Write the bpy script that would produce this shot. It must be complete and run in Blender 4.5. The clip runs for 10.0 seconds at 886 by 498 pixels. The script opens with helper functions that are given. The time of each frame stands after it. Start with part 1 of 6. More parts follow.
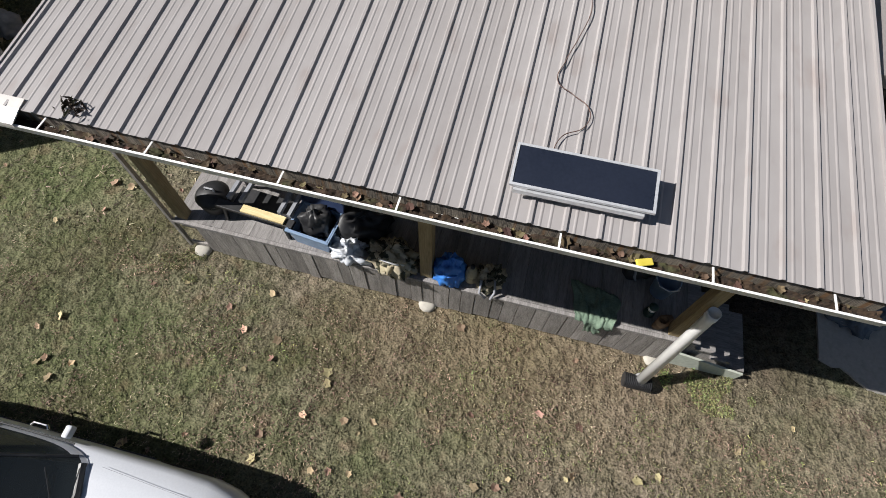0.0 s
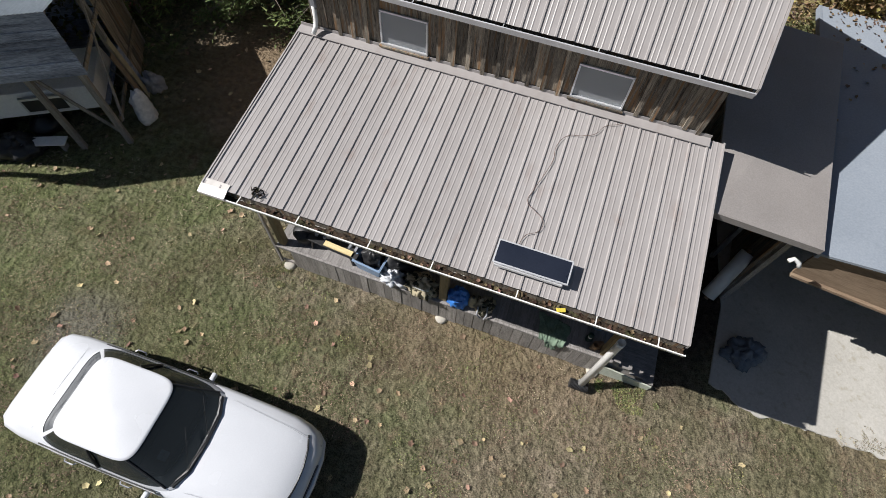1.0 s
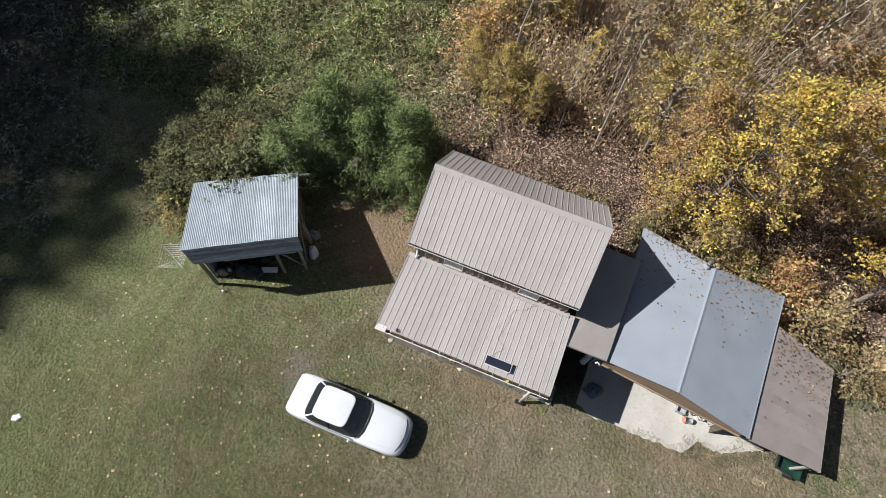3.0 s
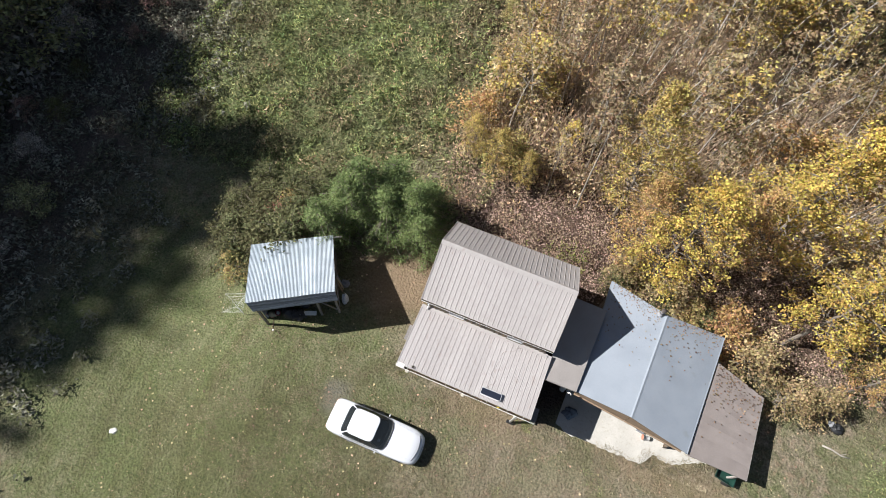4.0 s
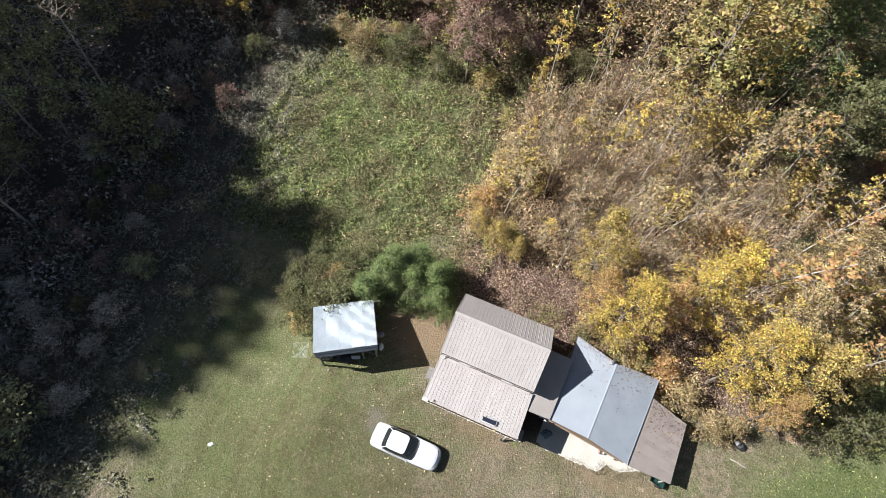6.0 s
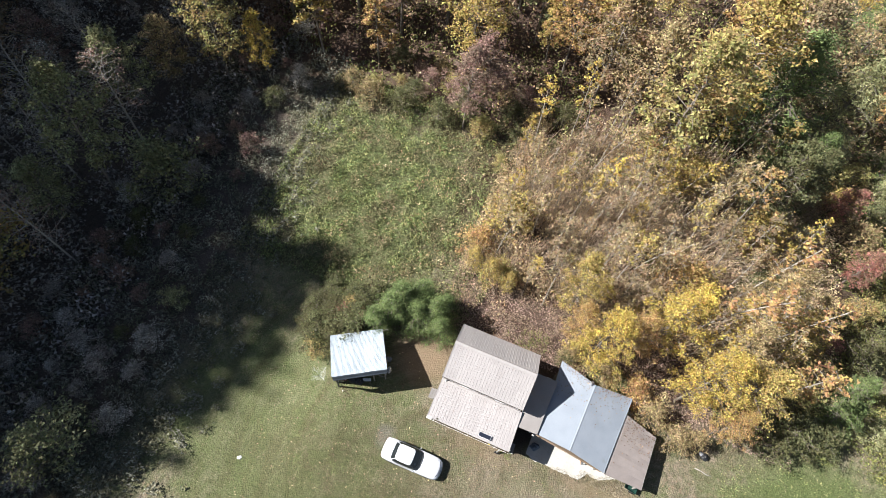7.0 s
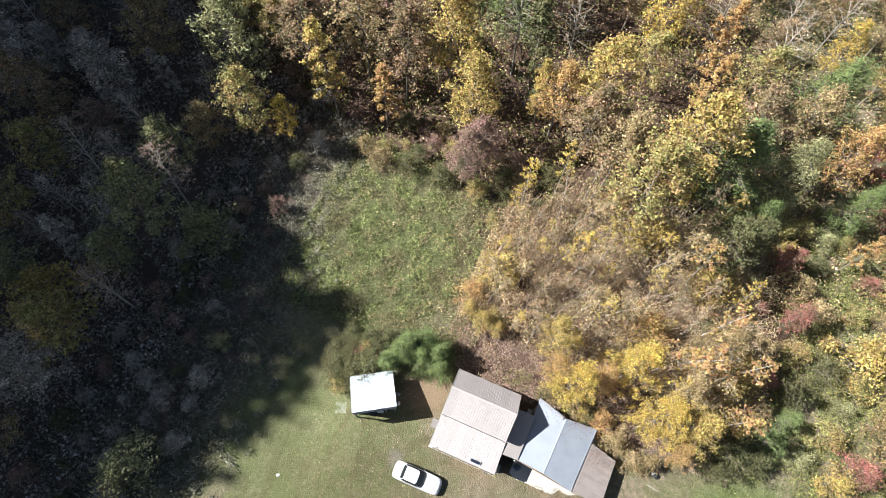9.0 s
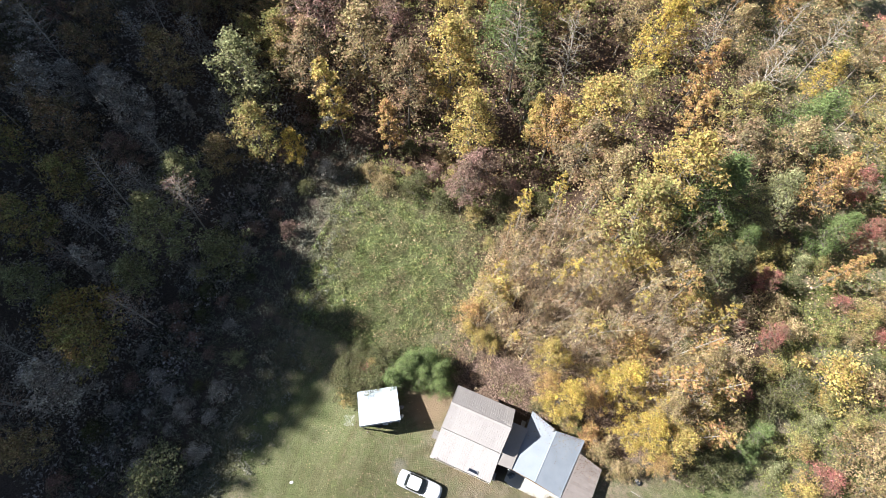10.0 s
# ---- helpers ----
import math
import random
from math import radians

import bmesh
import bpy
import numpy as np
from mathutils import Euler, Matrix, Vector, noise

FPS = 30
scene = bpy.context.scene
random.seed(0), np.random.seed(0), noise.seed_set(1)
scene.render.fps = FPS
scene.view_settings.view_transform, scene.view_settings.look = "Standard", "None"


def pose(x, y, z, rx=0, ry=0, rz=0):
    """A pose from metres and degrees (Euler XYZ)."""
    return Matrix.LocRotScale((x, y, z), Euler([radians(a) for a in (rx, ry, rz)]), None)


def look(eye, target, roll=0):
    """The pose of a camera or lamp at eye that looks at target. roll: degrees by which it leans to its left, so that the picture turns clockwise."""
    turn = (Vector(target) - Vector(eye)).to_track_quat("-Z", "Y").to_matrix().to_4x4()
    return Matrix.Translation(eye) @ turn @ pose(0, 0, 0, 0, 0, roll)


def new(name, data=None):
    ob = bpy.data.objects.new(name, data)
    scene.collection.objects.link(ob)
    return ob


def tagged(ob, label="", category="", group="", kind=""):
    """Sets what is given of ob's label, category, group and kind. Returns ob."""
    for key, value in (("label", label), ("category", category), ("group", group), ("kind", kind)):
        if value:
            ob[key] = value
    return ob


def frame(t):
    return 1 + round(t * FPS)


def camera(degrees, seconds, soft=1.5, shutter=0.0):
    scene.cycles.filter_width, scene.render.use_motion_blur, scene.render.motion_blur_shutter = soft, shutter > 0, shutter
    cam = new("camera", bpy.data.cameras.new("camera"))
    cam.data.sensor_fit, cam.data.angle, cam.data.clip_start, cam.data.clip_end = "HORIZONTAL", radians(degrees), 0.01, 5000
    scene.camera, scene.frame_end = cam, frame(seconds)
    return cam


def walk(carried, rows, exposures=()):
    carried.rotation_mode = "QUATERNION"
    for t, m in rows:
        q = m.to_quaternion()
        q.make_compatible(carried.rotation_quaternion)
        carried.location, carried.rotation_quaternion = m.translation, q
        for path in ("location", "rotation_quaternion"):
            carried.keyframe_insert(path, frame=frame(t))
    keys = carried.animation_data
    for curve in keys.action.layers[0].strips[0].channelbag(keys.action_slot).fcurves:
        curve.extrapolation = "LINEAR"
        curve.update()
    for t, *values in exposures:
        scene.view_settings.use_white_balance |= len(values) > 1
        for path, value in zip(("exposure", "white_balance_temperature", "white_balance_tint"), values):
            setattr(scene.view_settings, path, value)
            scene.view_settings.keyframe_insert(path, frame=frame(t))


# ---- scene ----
cam = camera(82.0, 10.0, soft=0.65)
ROWS = [
    (0.0, 4.536, -2.052, 6.847, 28.604, 12.275, 2.269),
    (0.5, 4.599, -2.465, 7.972, 28.733, 15.330, 3.661),
    (1.0, 4.791, -3.175, 9.974, 29.433, 16.196, 4.160),
    (1.5, 4.870, -4.430, 12.796, 29.866, 15.932, 5.089),
    (2.0, 4.690, -5.254, 16.051, 29.232, 15.387, 6.392),
    (2.5, 4.161, -5.517, 19.987, 27.815, 14.423, 8.114),
    (3.0, 3.643, -5.471, 23.408, 26.991, 14.139, 8.562),
    (4.5, 3.622, -6.124, 32.971, 27.421, 18.077, 5.162),
    (5.0, 3.204, -6.477, 35.787, 27.514, 17.685, 5.703),
    (5.5, 2.756, -6.886, 38.582, 27.667, 17.258, 6.335),
    (7.0, 1.801, -8.472, 47.925, 29.302, 15.629, 7.735),
    (7.5, 1.495, -7.905, 51.122, 28.661, 16.042, 7.353),
    (8.0, 1.290, -7.254, 54.338, 27.967, 16.141, 7.208),
    (8.5, 1.025, -6.578, 57.462, 27.434, 16.435, 6.966),
    (9.0, 0.706, -5.870, 60.544, 26.972, 16.516, 6.876),
    (9.5, 0.316, -5.222, 63.495, 26.529, 16.517, 6.936),
    (10.0, -0.111, -4.618, 66.370, 26.150, 16.367, 6.921),
]


def eye(x, y, z, pitch, heading, roll):
    return Matrix.Translation((x, y, z)) @ pose(0, 0, 0, 0, 0, heading) @ pose(0, 0, 0, pitch) @ pose(0, 0, 0, 0, 0, roll)


walk(cam, [(r[0], eye(*r[1:])) for r in ROWS], exposures=[(0.0, 0.45), (1.0, 0.42), (2.0, 0.34), (2.5, 0.36), (3.0, 0.62), (4.5, 0.96), (7.0, 1.27), (10.0, 1.45)])

# ---- world and sun ----
SUN_TO = Vector((-1.09, -0.295, 1.0)).normalized()
world = bpy.data.worlds.new("world")
scene.world = world
world.use_nodes = True
wn = world.node_tree
sky = wn.nodes.new("ShaderNodeTexSky")
sky.sky_type, sky.sun_disc = "NISHITA", False
sky.sun_elevation = math.asin(SUN_TO.z)
sky.sun_rotation = math.atan2(SUN_TO.x, SUN_TO.y)
wn.links.new(sky.outputs[0], wn.nodes["Background"].inputs[0])
wn.nodes["Background"].inputs[1].default_value = 0.037
sun = new("sun", bpy.data.lights.new("sun", "SUN"))
sun.data.energy, sun.data.angle, sun.data.color = 5.0, radians(0.4), (1.0, 0.97, 0.94)
sun.matrix_world = look((0, 0, 60), Vector((0, 0, 60)) - SUN_TO)


# ---- materials ----
def material(name, dark, light, rough=0.8, metal=0.0, fine=20.0, broad=1.5, bump=0.2, vary=0.25, stretch=(1, 1, 1), spots=None, spot_at=(0.62, 0.75), spot_scale=3.0, relief=0.01, world_space=False, island=0.0):
    """A surface with grain and broad stains between two colours, optional spots, and a shift from piece to piece."""
    m = bpy.data.materials.new(name)
    m.use_nodes = True
    t = m.node_tree
    bsdf = t.nodes["Principled BSDF"]
    n = t.nodes.new
    co = n("ShaderNodeTexCoord")
    mp = n("ShaderNodeMapping")
    mp.inputs["Scale"].default_value = stretch
    if world_space:
        geo = n("ShaderNodeNewGeometry")
        t.links.new(geo.outputs["Position"], mp.inputs[0])
    else:
        t.links.new(co.outputs["Object"], mp.inputs[0])
    info = n("ShaderNodeObjectInfo")
    shift = n("ShaderNodeVectorMath")
    shift.operation = "ADD"
    mul = n("ShaderNodeMath")
    mul.operation = "MULTIPLY"
    mul.inputs[1].default_value = 0.0 if world_space else 37.0
    t.links.new(info.outputs["Random"], mul.inputs[0])
    t.links.new(mp.outputs[0], shift.inputs[0])
    t.links.new(mul.outputs[0], shift.inputs[1])
    a, b = n("ShaderNodeTexNoise"), n("ShaderNodeTexNoise")
    a.inputs["Scale"].default_value, b.inputs["Scale"].default_value = fine, broad
    a.inputs["Detail"].default_value, b.inputs["Detail"].default_value = 5, 4
    for k in (a, b):
        t.links.new(shift.outputs[0], k.inputs["Vector"])
    mixf = n("ShaderNodeMath")
    mixf.operation = "MULTIPLY_ADD"
    mixf.inputs[1].default_value = 0.5
    t.links.new(a.outputs[0], mixf.inputs[0])
    half = n("ShaderNodeMath")
    half.operation = "MULTIPLY"
    half.inputs[1].default_value = 0.5
    t.links.new(b.outputs[0], half.inputs[0])
    t.links.new(half.outputs[0], mixf.inputs[2])
    ramp = n("ShaderNodeValToRGB")
    ramp.color_ramp.elements[0].position, ramp.color_ramp.elements[1].position = 0.36, 0.64
    ramp.color_ramp.elements[0].color, ramp.color_ramp.elements[1].color = (*dark, 1), (*light, 1)
    t.links.new(mixf.outputs[0], ramp.inputs[0])
    colour = ramp.outputs[0]
    if spots:
        c = n("ShaderNodeTexNoise")
        c.inputs["Scale"].default_value, c.inputs["Detail"].default_value = spot_scale, 6
        t.links.new(shift.outputs[0], c.inputs["Vector"])
        r2 = n("ShaderNodeMapRange")
        r2.inputs[1].default_value, r2.inputs[2].default_value = spot_at
        t.links.new(c.outputs[0], r2.inputs[0])
        mx = n("ShaderNodeMix")
        mx.data_type = "RGBA"
        t.links.new(r2.outputs[0], mx.inputs[0])
        t.links.new(colour, mx.inputs[6])
        mx.inputs[7].default_value = (*spots, 1)
        colour = mx.outputs[2]
    hsv = n("ShaderNodeHueSaturation")
    mr = n("ShaderNodeMapRange")
    mr.inputs[3].default_value, mr.inputs[4].default_value = 1 - vary, 1 + vary
    if island:
        geo2 = n("ShaderNodeNewGeometry")
        t.links.new(geo2.outputs["Random Per Island"], mr.inputs[0])
        hr = n("ShaderNodeMapRange")
        hr.inputs[3].default_value, hr.inputs[4].default_value = 0.5 - island, 0.5 + island
        frac = n("ShaderNodeMath")
        frac.operation = "MULTIPLY"
        frac.inputs[1].default_value = 7.31
        fr = n("ShaderNodeMath")
        fr.operation = "FRACT"
        t.links.new(geo2.outputs["Random Per Island"], frac.inputs[0])
        t.links.new(frac.outputs[0], fr.inputs[0])
        t.links.new(fr.outputs[0], hr.inputs[0])
        t.links.new(hr.outputs[0], hsv.inputs["Hue"])
    else:
        t.links.new(info.outputs["Random"], mr.inputs[0])
    t.links.new(mr.outputs[0], hsv.inputs["Value"])
    t.links.new(colour, hsv.inputs["Color"])
    t.links.new(hsv.outputs[0], bsdf.inputs["Base Color"])
    bsdf.inputs["Metallic"].default_value = metal
    rr = n("ShaderNodeMapRange")
    rr.inputs[3].default_value, rr.inputs[4].default_value = max(0.02, rough - 0.1), min(1, rough + 0.1)
    t.links.new(b.outputs[0], rr.inputs[0])
    t.links.new(rr.outputs[0], bsdf.inputs["Roughness"])
    if bump:
        bp = n("ShaderNodeBump")
        bp.inputs["Strength"].default_value, bp.inputs["Distance"].default_value = bump, relief
        t.links.new(a.outputs[0], bp.inputs["Height"])
        t.links.new(bp.outputs[0], bsdf.inputs["Normal"])
    return m


def foliage(name, dark, light, hue=0.02, vary=0.4, through_light=0.25, other=None):
    """Leaves: each leaf a little different in colour, turned to another colour in clumps, letting some light through."""
    dark, light = [c * 0.6 for c in dark], [min(0.8, c * 1.36) for c in light]
    m = material(name, dark, light, rough=0.75, fine=2.2, broad=0.8, bump=0, vary=vary, island=hue)
    t = m.node_tree
    bsdf = t.nodes["Principled BSDF"]
    bsdf.inputs["Specular IOR Level"].default_value = 0.25
    t.nodes["Hue/Saturation/Value"].inputs["Saturation"].default_value = 0.89
    if other:
        hsv = t.nodes["Hue/Saturation/Value"]
        first = hsv.inputs["Color"].links[0].from_socket
        info = t.nodes["Object Info"]
        spot = t.nodes.new("ShaderNodeTexNoise")
        spot.noise_dimensions = "4D"
        spot.inputs["Scale"].default_value, spot.inputs["Detail"].default_value = 0.42, 3
        w = t.nodes.new("ShaderNodeMath")
        w.operation = "MULTIPLY"
        w.inputs[1].default_value = 50
        t.links.new(info.outputs["Random"], w.inputs[0])
        t.links.new(w.outputs[0], spot.inputs["W"])
        t.links.new(t.nodes["Texture Coordinate"].outputs["Object"], spot.inputs["Vector"])
        cut = t.nodes.new("ShaderNodeMapRange")
        cut.inputs[1].default_value, cut.inputs[2].default_value = 0.42, 0.62
        t.links.new(spot.outputs[0], cut.inputs[0])
        two = t.nodes.new("ShaderNodeMix")
        two.data_type = "RGBA"
        t.links.new(cut.outputs[0], two.inputs[0])
        t.links.new(first, two.inputs[6])
        two.inputs[7].default_value = (*other, 1)
        t.links.new(two.outputs[2], hsv.inputs["Color"])
    tr = t.nodes.new("ShaderNodeBsdfTranslucent")
    link = bsdf.inputs["Base Color"].links[0].from_socket
    t.links.new(link, tr.inputs[0])
    mix = t.nodes.new("ShaderNodeMixShader")
    mix.inputs[0].default_value = through_light
    t.links.new(bsdf.outputs[0], mix.inputs[1])
    t.links.new(tr.outputs[0], mix.inputs[2])
    t.links.new(mix.outputs[0], t.nodes["Material Output"].inputs[0])
    return m


def glass(name, tint, rough=0.05):
    m = bpy.data.materials.new(name)
    m.use_nodes = True
    b = m.node_tree.nodes["Principled BSDF"]
    b.inputs["Base Color"].default_value = (*tint, 1)
    b.inputs["Roughness"].default_value = rough
    b.inputs["Transmission Weight"].default_value = 0.6
    b.inputs["IOR"].default_value = 1.45
    return m

M_ROOF = material("tan_roof_metal", (0.313, 0.292, 0.286), (0.358, 0.338, 0.333), rough=0.42, fine=5, broad=0.7, bump=0.0, vary=0.04, stretch=(1.6, 0.6, 1), spots=(0.25, 0.2, 0.18), spot_at=(0.6, 0.9))
M_GALV = material("galvanised_sheet", (0.37, 0.43, 0.49), (0.52, 0.58, 0.64), rough=0.4, metal=0.35, fine=14, broad=1.2, bump=0.05, vary=0.08)
M_GREY = material("grey_painted_roofing", (0.2, 0.23, 0.27), (0.26, 0.293, 0.338), rough=0.65, fine=30, broad=0.7, bump=0.15, vary=0.03, spots=(0.2, 0.22, 0.23), spot_at=(0.62, 0.85), spot_scale=1.5)
M_BROWN = material("brown_roofing", (0.23, 0.198, 0.185), (0.32, 0.28, 0.262), rough=0.85, fine=40, broad=0.9, bump=0.3, vary=0.05)
M_LINK = material("faded_rolled_roofing", (0.245, 0.226, 0.216), (0.32, 0.298, 0.286), rough=0.85, fine=40, broad=0.9, bump=0.3, vary=0.05)
M_OLD = material("weathered_board", (0.04, 0.035, 0.03), (0.33, 0.285, 0.225), rough=0.9, fine=16, broad=2.0, bump=0.5, vary=0.55, stretch=(9, 9, 0.6), spots=(0.22, 0.125, 0.06), spot_at=(0.52, 0.66), spot_scale=2.2)
M_SHEDWOOD = material("grey_weathered_board", (0.1, 0.115, 0.16), (0.4, 0.445, 0.56), rough=0.9, fine=14, broad=2.0, bump=0.5, vary=0.35, stretch=(0.7, 6, 6))
M_DECK = material("grey_deck_board", (0.15, 0.14, 0.135), (0.3, 0.285, 0.275), rough=0.85, fine=16, broad=2.5, bump=0.4, vary=0.16, stretch=(8, 0.8, 4))
M_SKIRT = material("grey_skirt_board", (0.16, 0.148, 0.135), (0.36, 0.335, 0.31), rough=0.9, fine=16, broad=2.5, bump=0.4, vary=0.25, stretch=(8, 4, 0.9))
M_POST = material("pine_post", (0.2, 0.15, 0.075), (0.36, 0.28, 0.16), rough=0.8, fine=12, broad=2, bump=0.3, vary=0.15, stretch=(6, 6, 0.6))
M_PLANK = material("fresh_pine_plank", (0.55, 0.43, 0.2), (0.72, 0.6, 0.34), rough=0.7, fine=12, broad=2, bump=0.2, vary=0.1, stretch=(0.7, 8, 6))
M_WHITE = material("white_paint", (0.7, 0.7, 0.68), (0.82, 0.82, 0.8), rough=0.45, fine=20, broad=3, bump=0.05, vary=0.04, spots=(0.5, 0.48, 0.44), spot_at=(0.62, 0.85))
M_FLASH = material("pale_beige_metal", (0.56, 0.53, 0.5), (0.66, 0.63, 0.6), rough=0.3, metal=0.2, fine=12, broad=2, bump=0.05, vary=0.04)
M_PVC = material("white_plastic_pipe", (0.74, 0.74, 0.72), (0.85, 0.85, 0.83), rough=0.35, fine=8, broad=3, bump=0.03, vary=0.03)
M_BLACK = material("black_plastic", (0.012, 0.012, 0.013), (0.03, 0.03, 0.032), rough=0.5, fine=20, broad=3, bump=0.1, vary=0.2)
M_RUBBER = material("tyre_rubber", (0.012, 0.012, 0.012), (0.03, 0.03, 0.028), rough=0.85, fine=60, broad=4, bump=0.3, vary=0.1)
M_CARPAINT = material("silver_white_car_paint", (0.6, 0.62, 0.66), (0.66, 0.68, 0.72), rough=0.25, metal=0.05, fine=60, broad=1, bump=0.0, vary=0.0, spots=(0.6, 0.6, 0.62), spot_at=(0.6, 0.95))
M_CHROME = material("chrome", (0.7, 0.7, 0.72), (0.85, 0.85, 0.87), rough=0.15, metal=1.0, fine=20, broad=3, bump=0.0, vary=0.0)
M_CARDARK = material("car_black_trim", (0.015, 0.016, 0.018), (0.03, 0.031, 0.034), rough=0.4, fine=20, broad=3, bump=0.0, vary=0.0)
M_SEAT = material("dark_seat_cloth", (0.008, 0.009, 0.011), (0.02, 0.022, 0.026), rough=0.9, fine=60, broad=3, bump=0.2, vary=0.1)
M_BLIND = material("grey_window_blind", (0.11, 0.11, 0.115), (0.17, 0.17, 0.175), rough=0.8, fine=30, broad=3, bump=0.1, vary=0.05, stretch=(1, 1, 12))
M_GLASS = glass("window_glass", (0.75, 0.8, 0.82))
M_WINGLASS = glass("window_pane_glass", (0.6, 0.63, 0.66))
M_CARGLASS = glass("tinted_car_glass", (0.05, 0.06, 0.065))
M_SOLAR = material("black_solar_cells", (0.013, 0.017, 0.029), (0.019, 0.024, 0.04), rough=0.3, fine=40, broad=2, bump=0.0, vary=0.05)
M_ALU = material("bare_aluminium", (0.6, 0.61, 0.63), (0.74, 0.75, 0.77), rough=0.4, metal=0.45, fine=40, broad=4, bump=0.05, vary=0.05)
M_CONCRETE = material("pale_concrete", (0.385, 0.372, 0.34), (0.5, 0.485, 0.45), rough=0.9, fine=25, broad=1.2, bump=0.3, vary=0.03, spots=(0.3, 0.275, 0.21), spot_at=(0.56, 0.85), spot_scale=7)
M_PALEGREEN = material("pale_green_paint", (0.4, 0.43, 0.36), (0.55, 0.58, 0.5), rough=0.7, fine=20, broad=2, bump=0.1, vary=0.05)
M_STONE = material("footing_stone", (0.38, 0.36, 0.31), (0.52, 0.49, 0.43), rough=0.9, fine=14, broad=3, bump=0.5, vary=0.15)
M_PLY = material("brown_plywood", (0.17, 0.118, 0.078), (0.27, 0.2, 0.138), rough=0.85, fine=10, broad=1.5, bump=0.2, vary=0.1, stretch=(0.6, 4, 5))
M_BLUE = material("blue_plastic", (0.03, 0.16, 0.55), (0.05, 0.24, 0.72), rough=0.55, fine=12, broad=4, bump=0.3, vary=0.05)
M_TOTE = material("pale_blue_plastic", (0.17, 0.25, 0.38), (0.26, 0.36, 0.5), rough=0.45, fine=12, broad=4, bump=0.05, vary=0.05)
M_NAVY = material("navy_plastic_lid", (0.012, 0.02, 0.05), (0.025, 0.04, 0.09), rough=0.45, fine=12, broad=4, bump=0.05, vary=0.05)
M_CAMO = material("camouflage_cloth", (0.2, 0.17, 0.11), (0.55, 0.49, 0.36), rough=0.95, fine=9, broad=5, bump=0.5, vary=0.1, spots=(0.05, 0.05, 0.03), spot_at=(0.52, 0.56), spot_scale=7)
M_KHAKI = material("khaki_cloth", (0.33, 0.28, 0.18), (0.5, 0.44, 0.3), rough=0.95, fine=30, broad=5, bump=0.4, vary=0.1)
M_WHITECLOTH = material("crumpled_white_plastic", (0.5, 0.53, 0.58), (0.78, 0.8, 0.83), rough=0.5, fine=12, broad=5, bump=0.5, vary=0.05)
M_GREENCLOTH = material("sage_green_cloth", (0.1, 0.15, 0.11), (0.19, 0.26, 0.19), rough=0.95, fine=40, broad=4, bump=0.5, vary=0.05)
M_DGREEN = material("dark_green_plastic", (0.008, 0.028, 0.022), (0.014, 0.05, 0.038), rough=0.4, fine=20, broad=4, bump=0.1, vary=0.1)
M_TAN = material("tan_canvas", (0.15, 0.095, 0.055), (0.26, 0.17, 0.1), rough=0.95, fine=30, broad=4, bump=0.4, vary=0.1)
M_RUST = material("rusty_pipe", (0.09, 0.055, 0.045), (0.2, 0.13, 0.11), rough=0.7, metal=0.3, fine=25, broad=4, bump=0.3, vary=0.1)
M_RED = material("orange_red_plastic", (0.42, 0.16, 0.1), (0.52, 0.22, 0.15), rough=0.5, fine=20, broad=4, bump=0.05, vary=0.05)
M_REDPOT = material("dull_red_clay", (0.2, 0.06, 0.05), (0.32, 0.1, 0.08), rough=0.8, fine=20, broad=4, bump=0.2, vary=0.05)
M_YELLOW = material("yellow_plastic", (0.6, 0.48, 0.05), (0.75, 0.62, 0.1), rough=0.5, fine=20, broad=4, bump=0.1, vary=0.05)
M_DEBRIS = material("rotting_leaf_litter", (0.014, 0.009, 0.006), (0.06, 0.035, 0.018), rough=0.95, fine=30, broad=6, bump=0.8, vary=0.15, spots=(0.05, 0.05, 0.02), spot_at=(0.55, 0.65), spot_scale=5)
M_TWIG = material("dry_twigs", (0.34, 0.27, 0.2), (0.62, 0.5, 0.38), rough=0.95, fine=4, broad=0.4, bump=0, vary=0.4, island=0.02)
M_BARK = material("grey_brown_bark", (0.1, 0.085, 0.07), (0.26, 0.225, 0.19), rough=0.95, fine=12, broad=2, bump=0.7, vary=0.3, stretch=(5, 5, 1))
M_PALEBARK = material("pale_bark", (0.24, 0.22, 0.19), (0.45, 0.42, 0.37), rough=0.9, fine=10, broad=2, bump=0.5, vary=0.2, stretch=(4, 4, 1))
M_STEM = material("pale_sapling_bark", (0.24, 0.215, 0.185), (0.46, 0.425, 0.375), rough=0.9, fine=10, broad=2, bump=0.3, vary=0.2, stretch=(4, 4, 1))
M_TARP = material("grey_blue_tarp", (0.07, 0.09, 0.12), (0.15, 0.18, 0.22), rough=0.6, fine=12, broad=4, bump=0.4, vary=0.05)
M_SOOT = material("sooty_metal", (0.05, 0.045, 0.042), (0.16, 0.14, 0.13), rough=0.6, metal=0.4, fine=25, broad=4, bump=0.3, vary=0.1)
M_GREYBAG = material("grey_tarp", (0.2, 0.21, 0.23), (0.34, 0.35, 0.38), rough=0.7, fine=10, broad=4, bump=0.4, vary=0.1)
M_LEAFLITTER = foliage("fallen_leaves", (0.265, 0.175, 0.1), (0.47, 0.34, 0.2), hue=0.045, vary=0.5, through_light=0.1)
M_ROOFLEAF = foliage("curled_brown_leaves", (0.1, 0.062, 0.036), (0.25, 0.165, 0.095), hue=0.03, vary=0.55, through_light=0.08)
M_GUTTERLEAF = foliage("wet_brown_leaves", (0.06, 0.035, 0.02), (0.2, 0.13, 0.075), hue=0.05, vary=0.6, through_light=0.05)
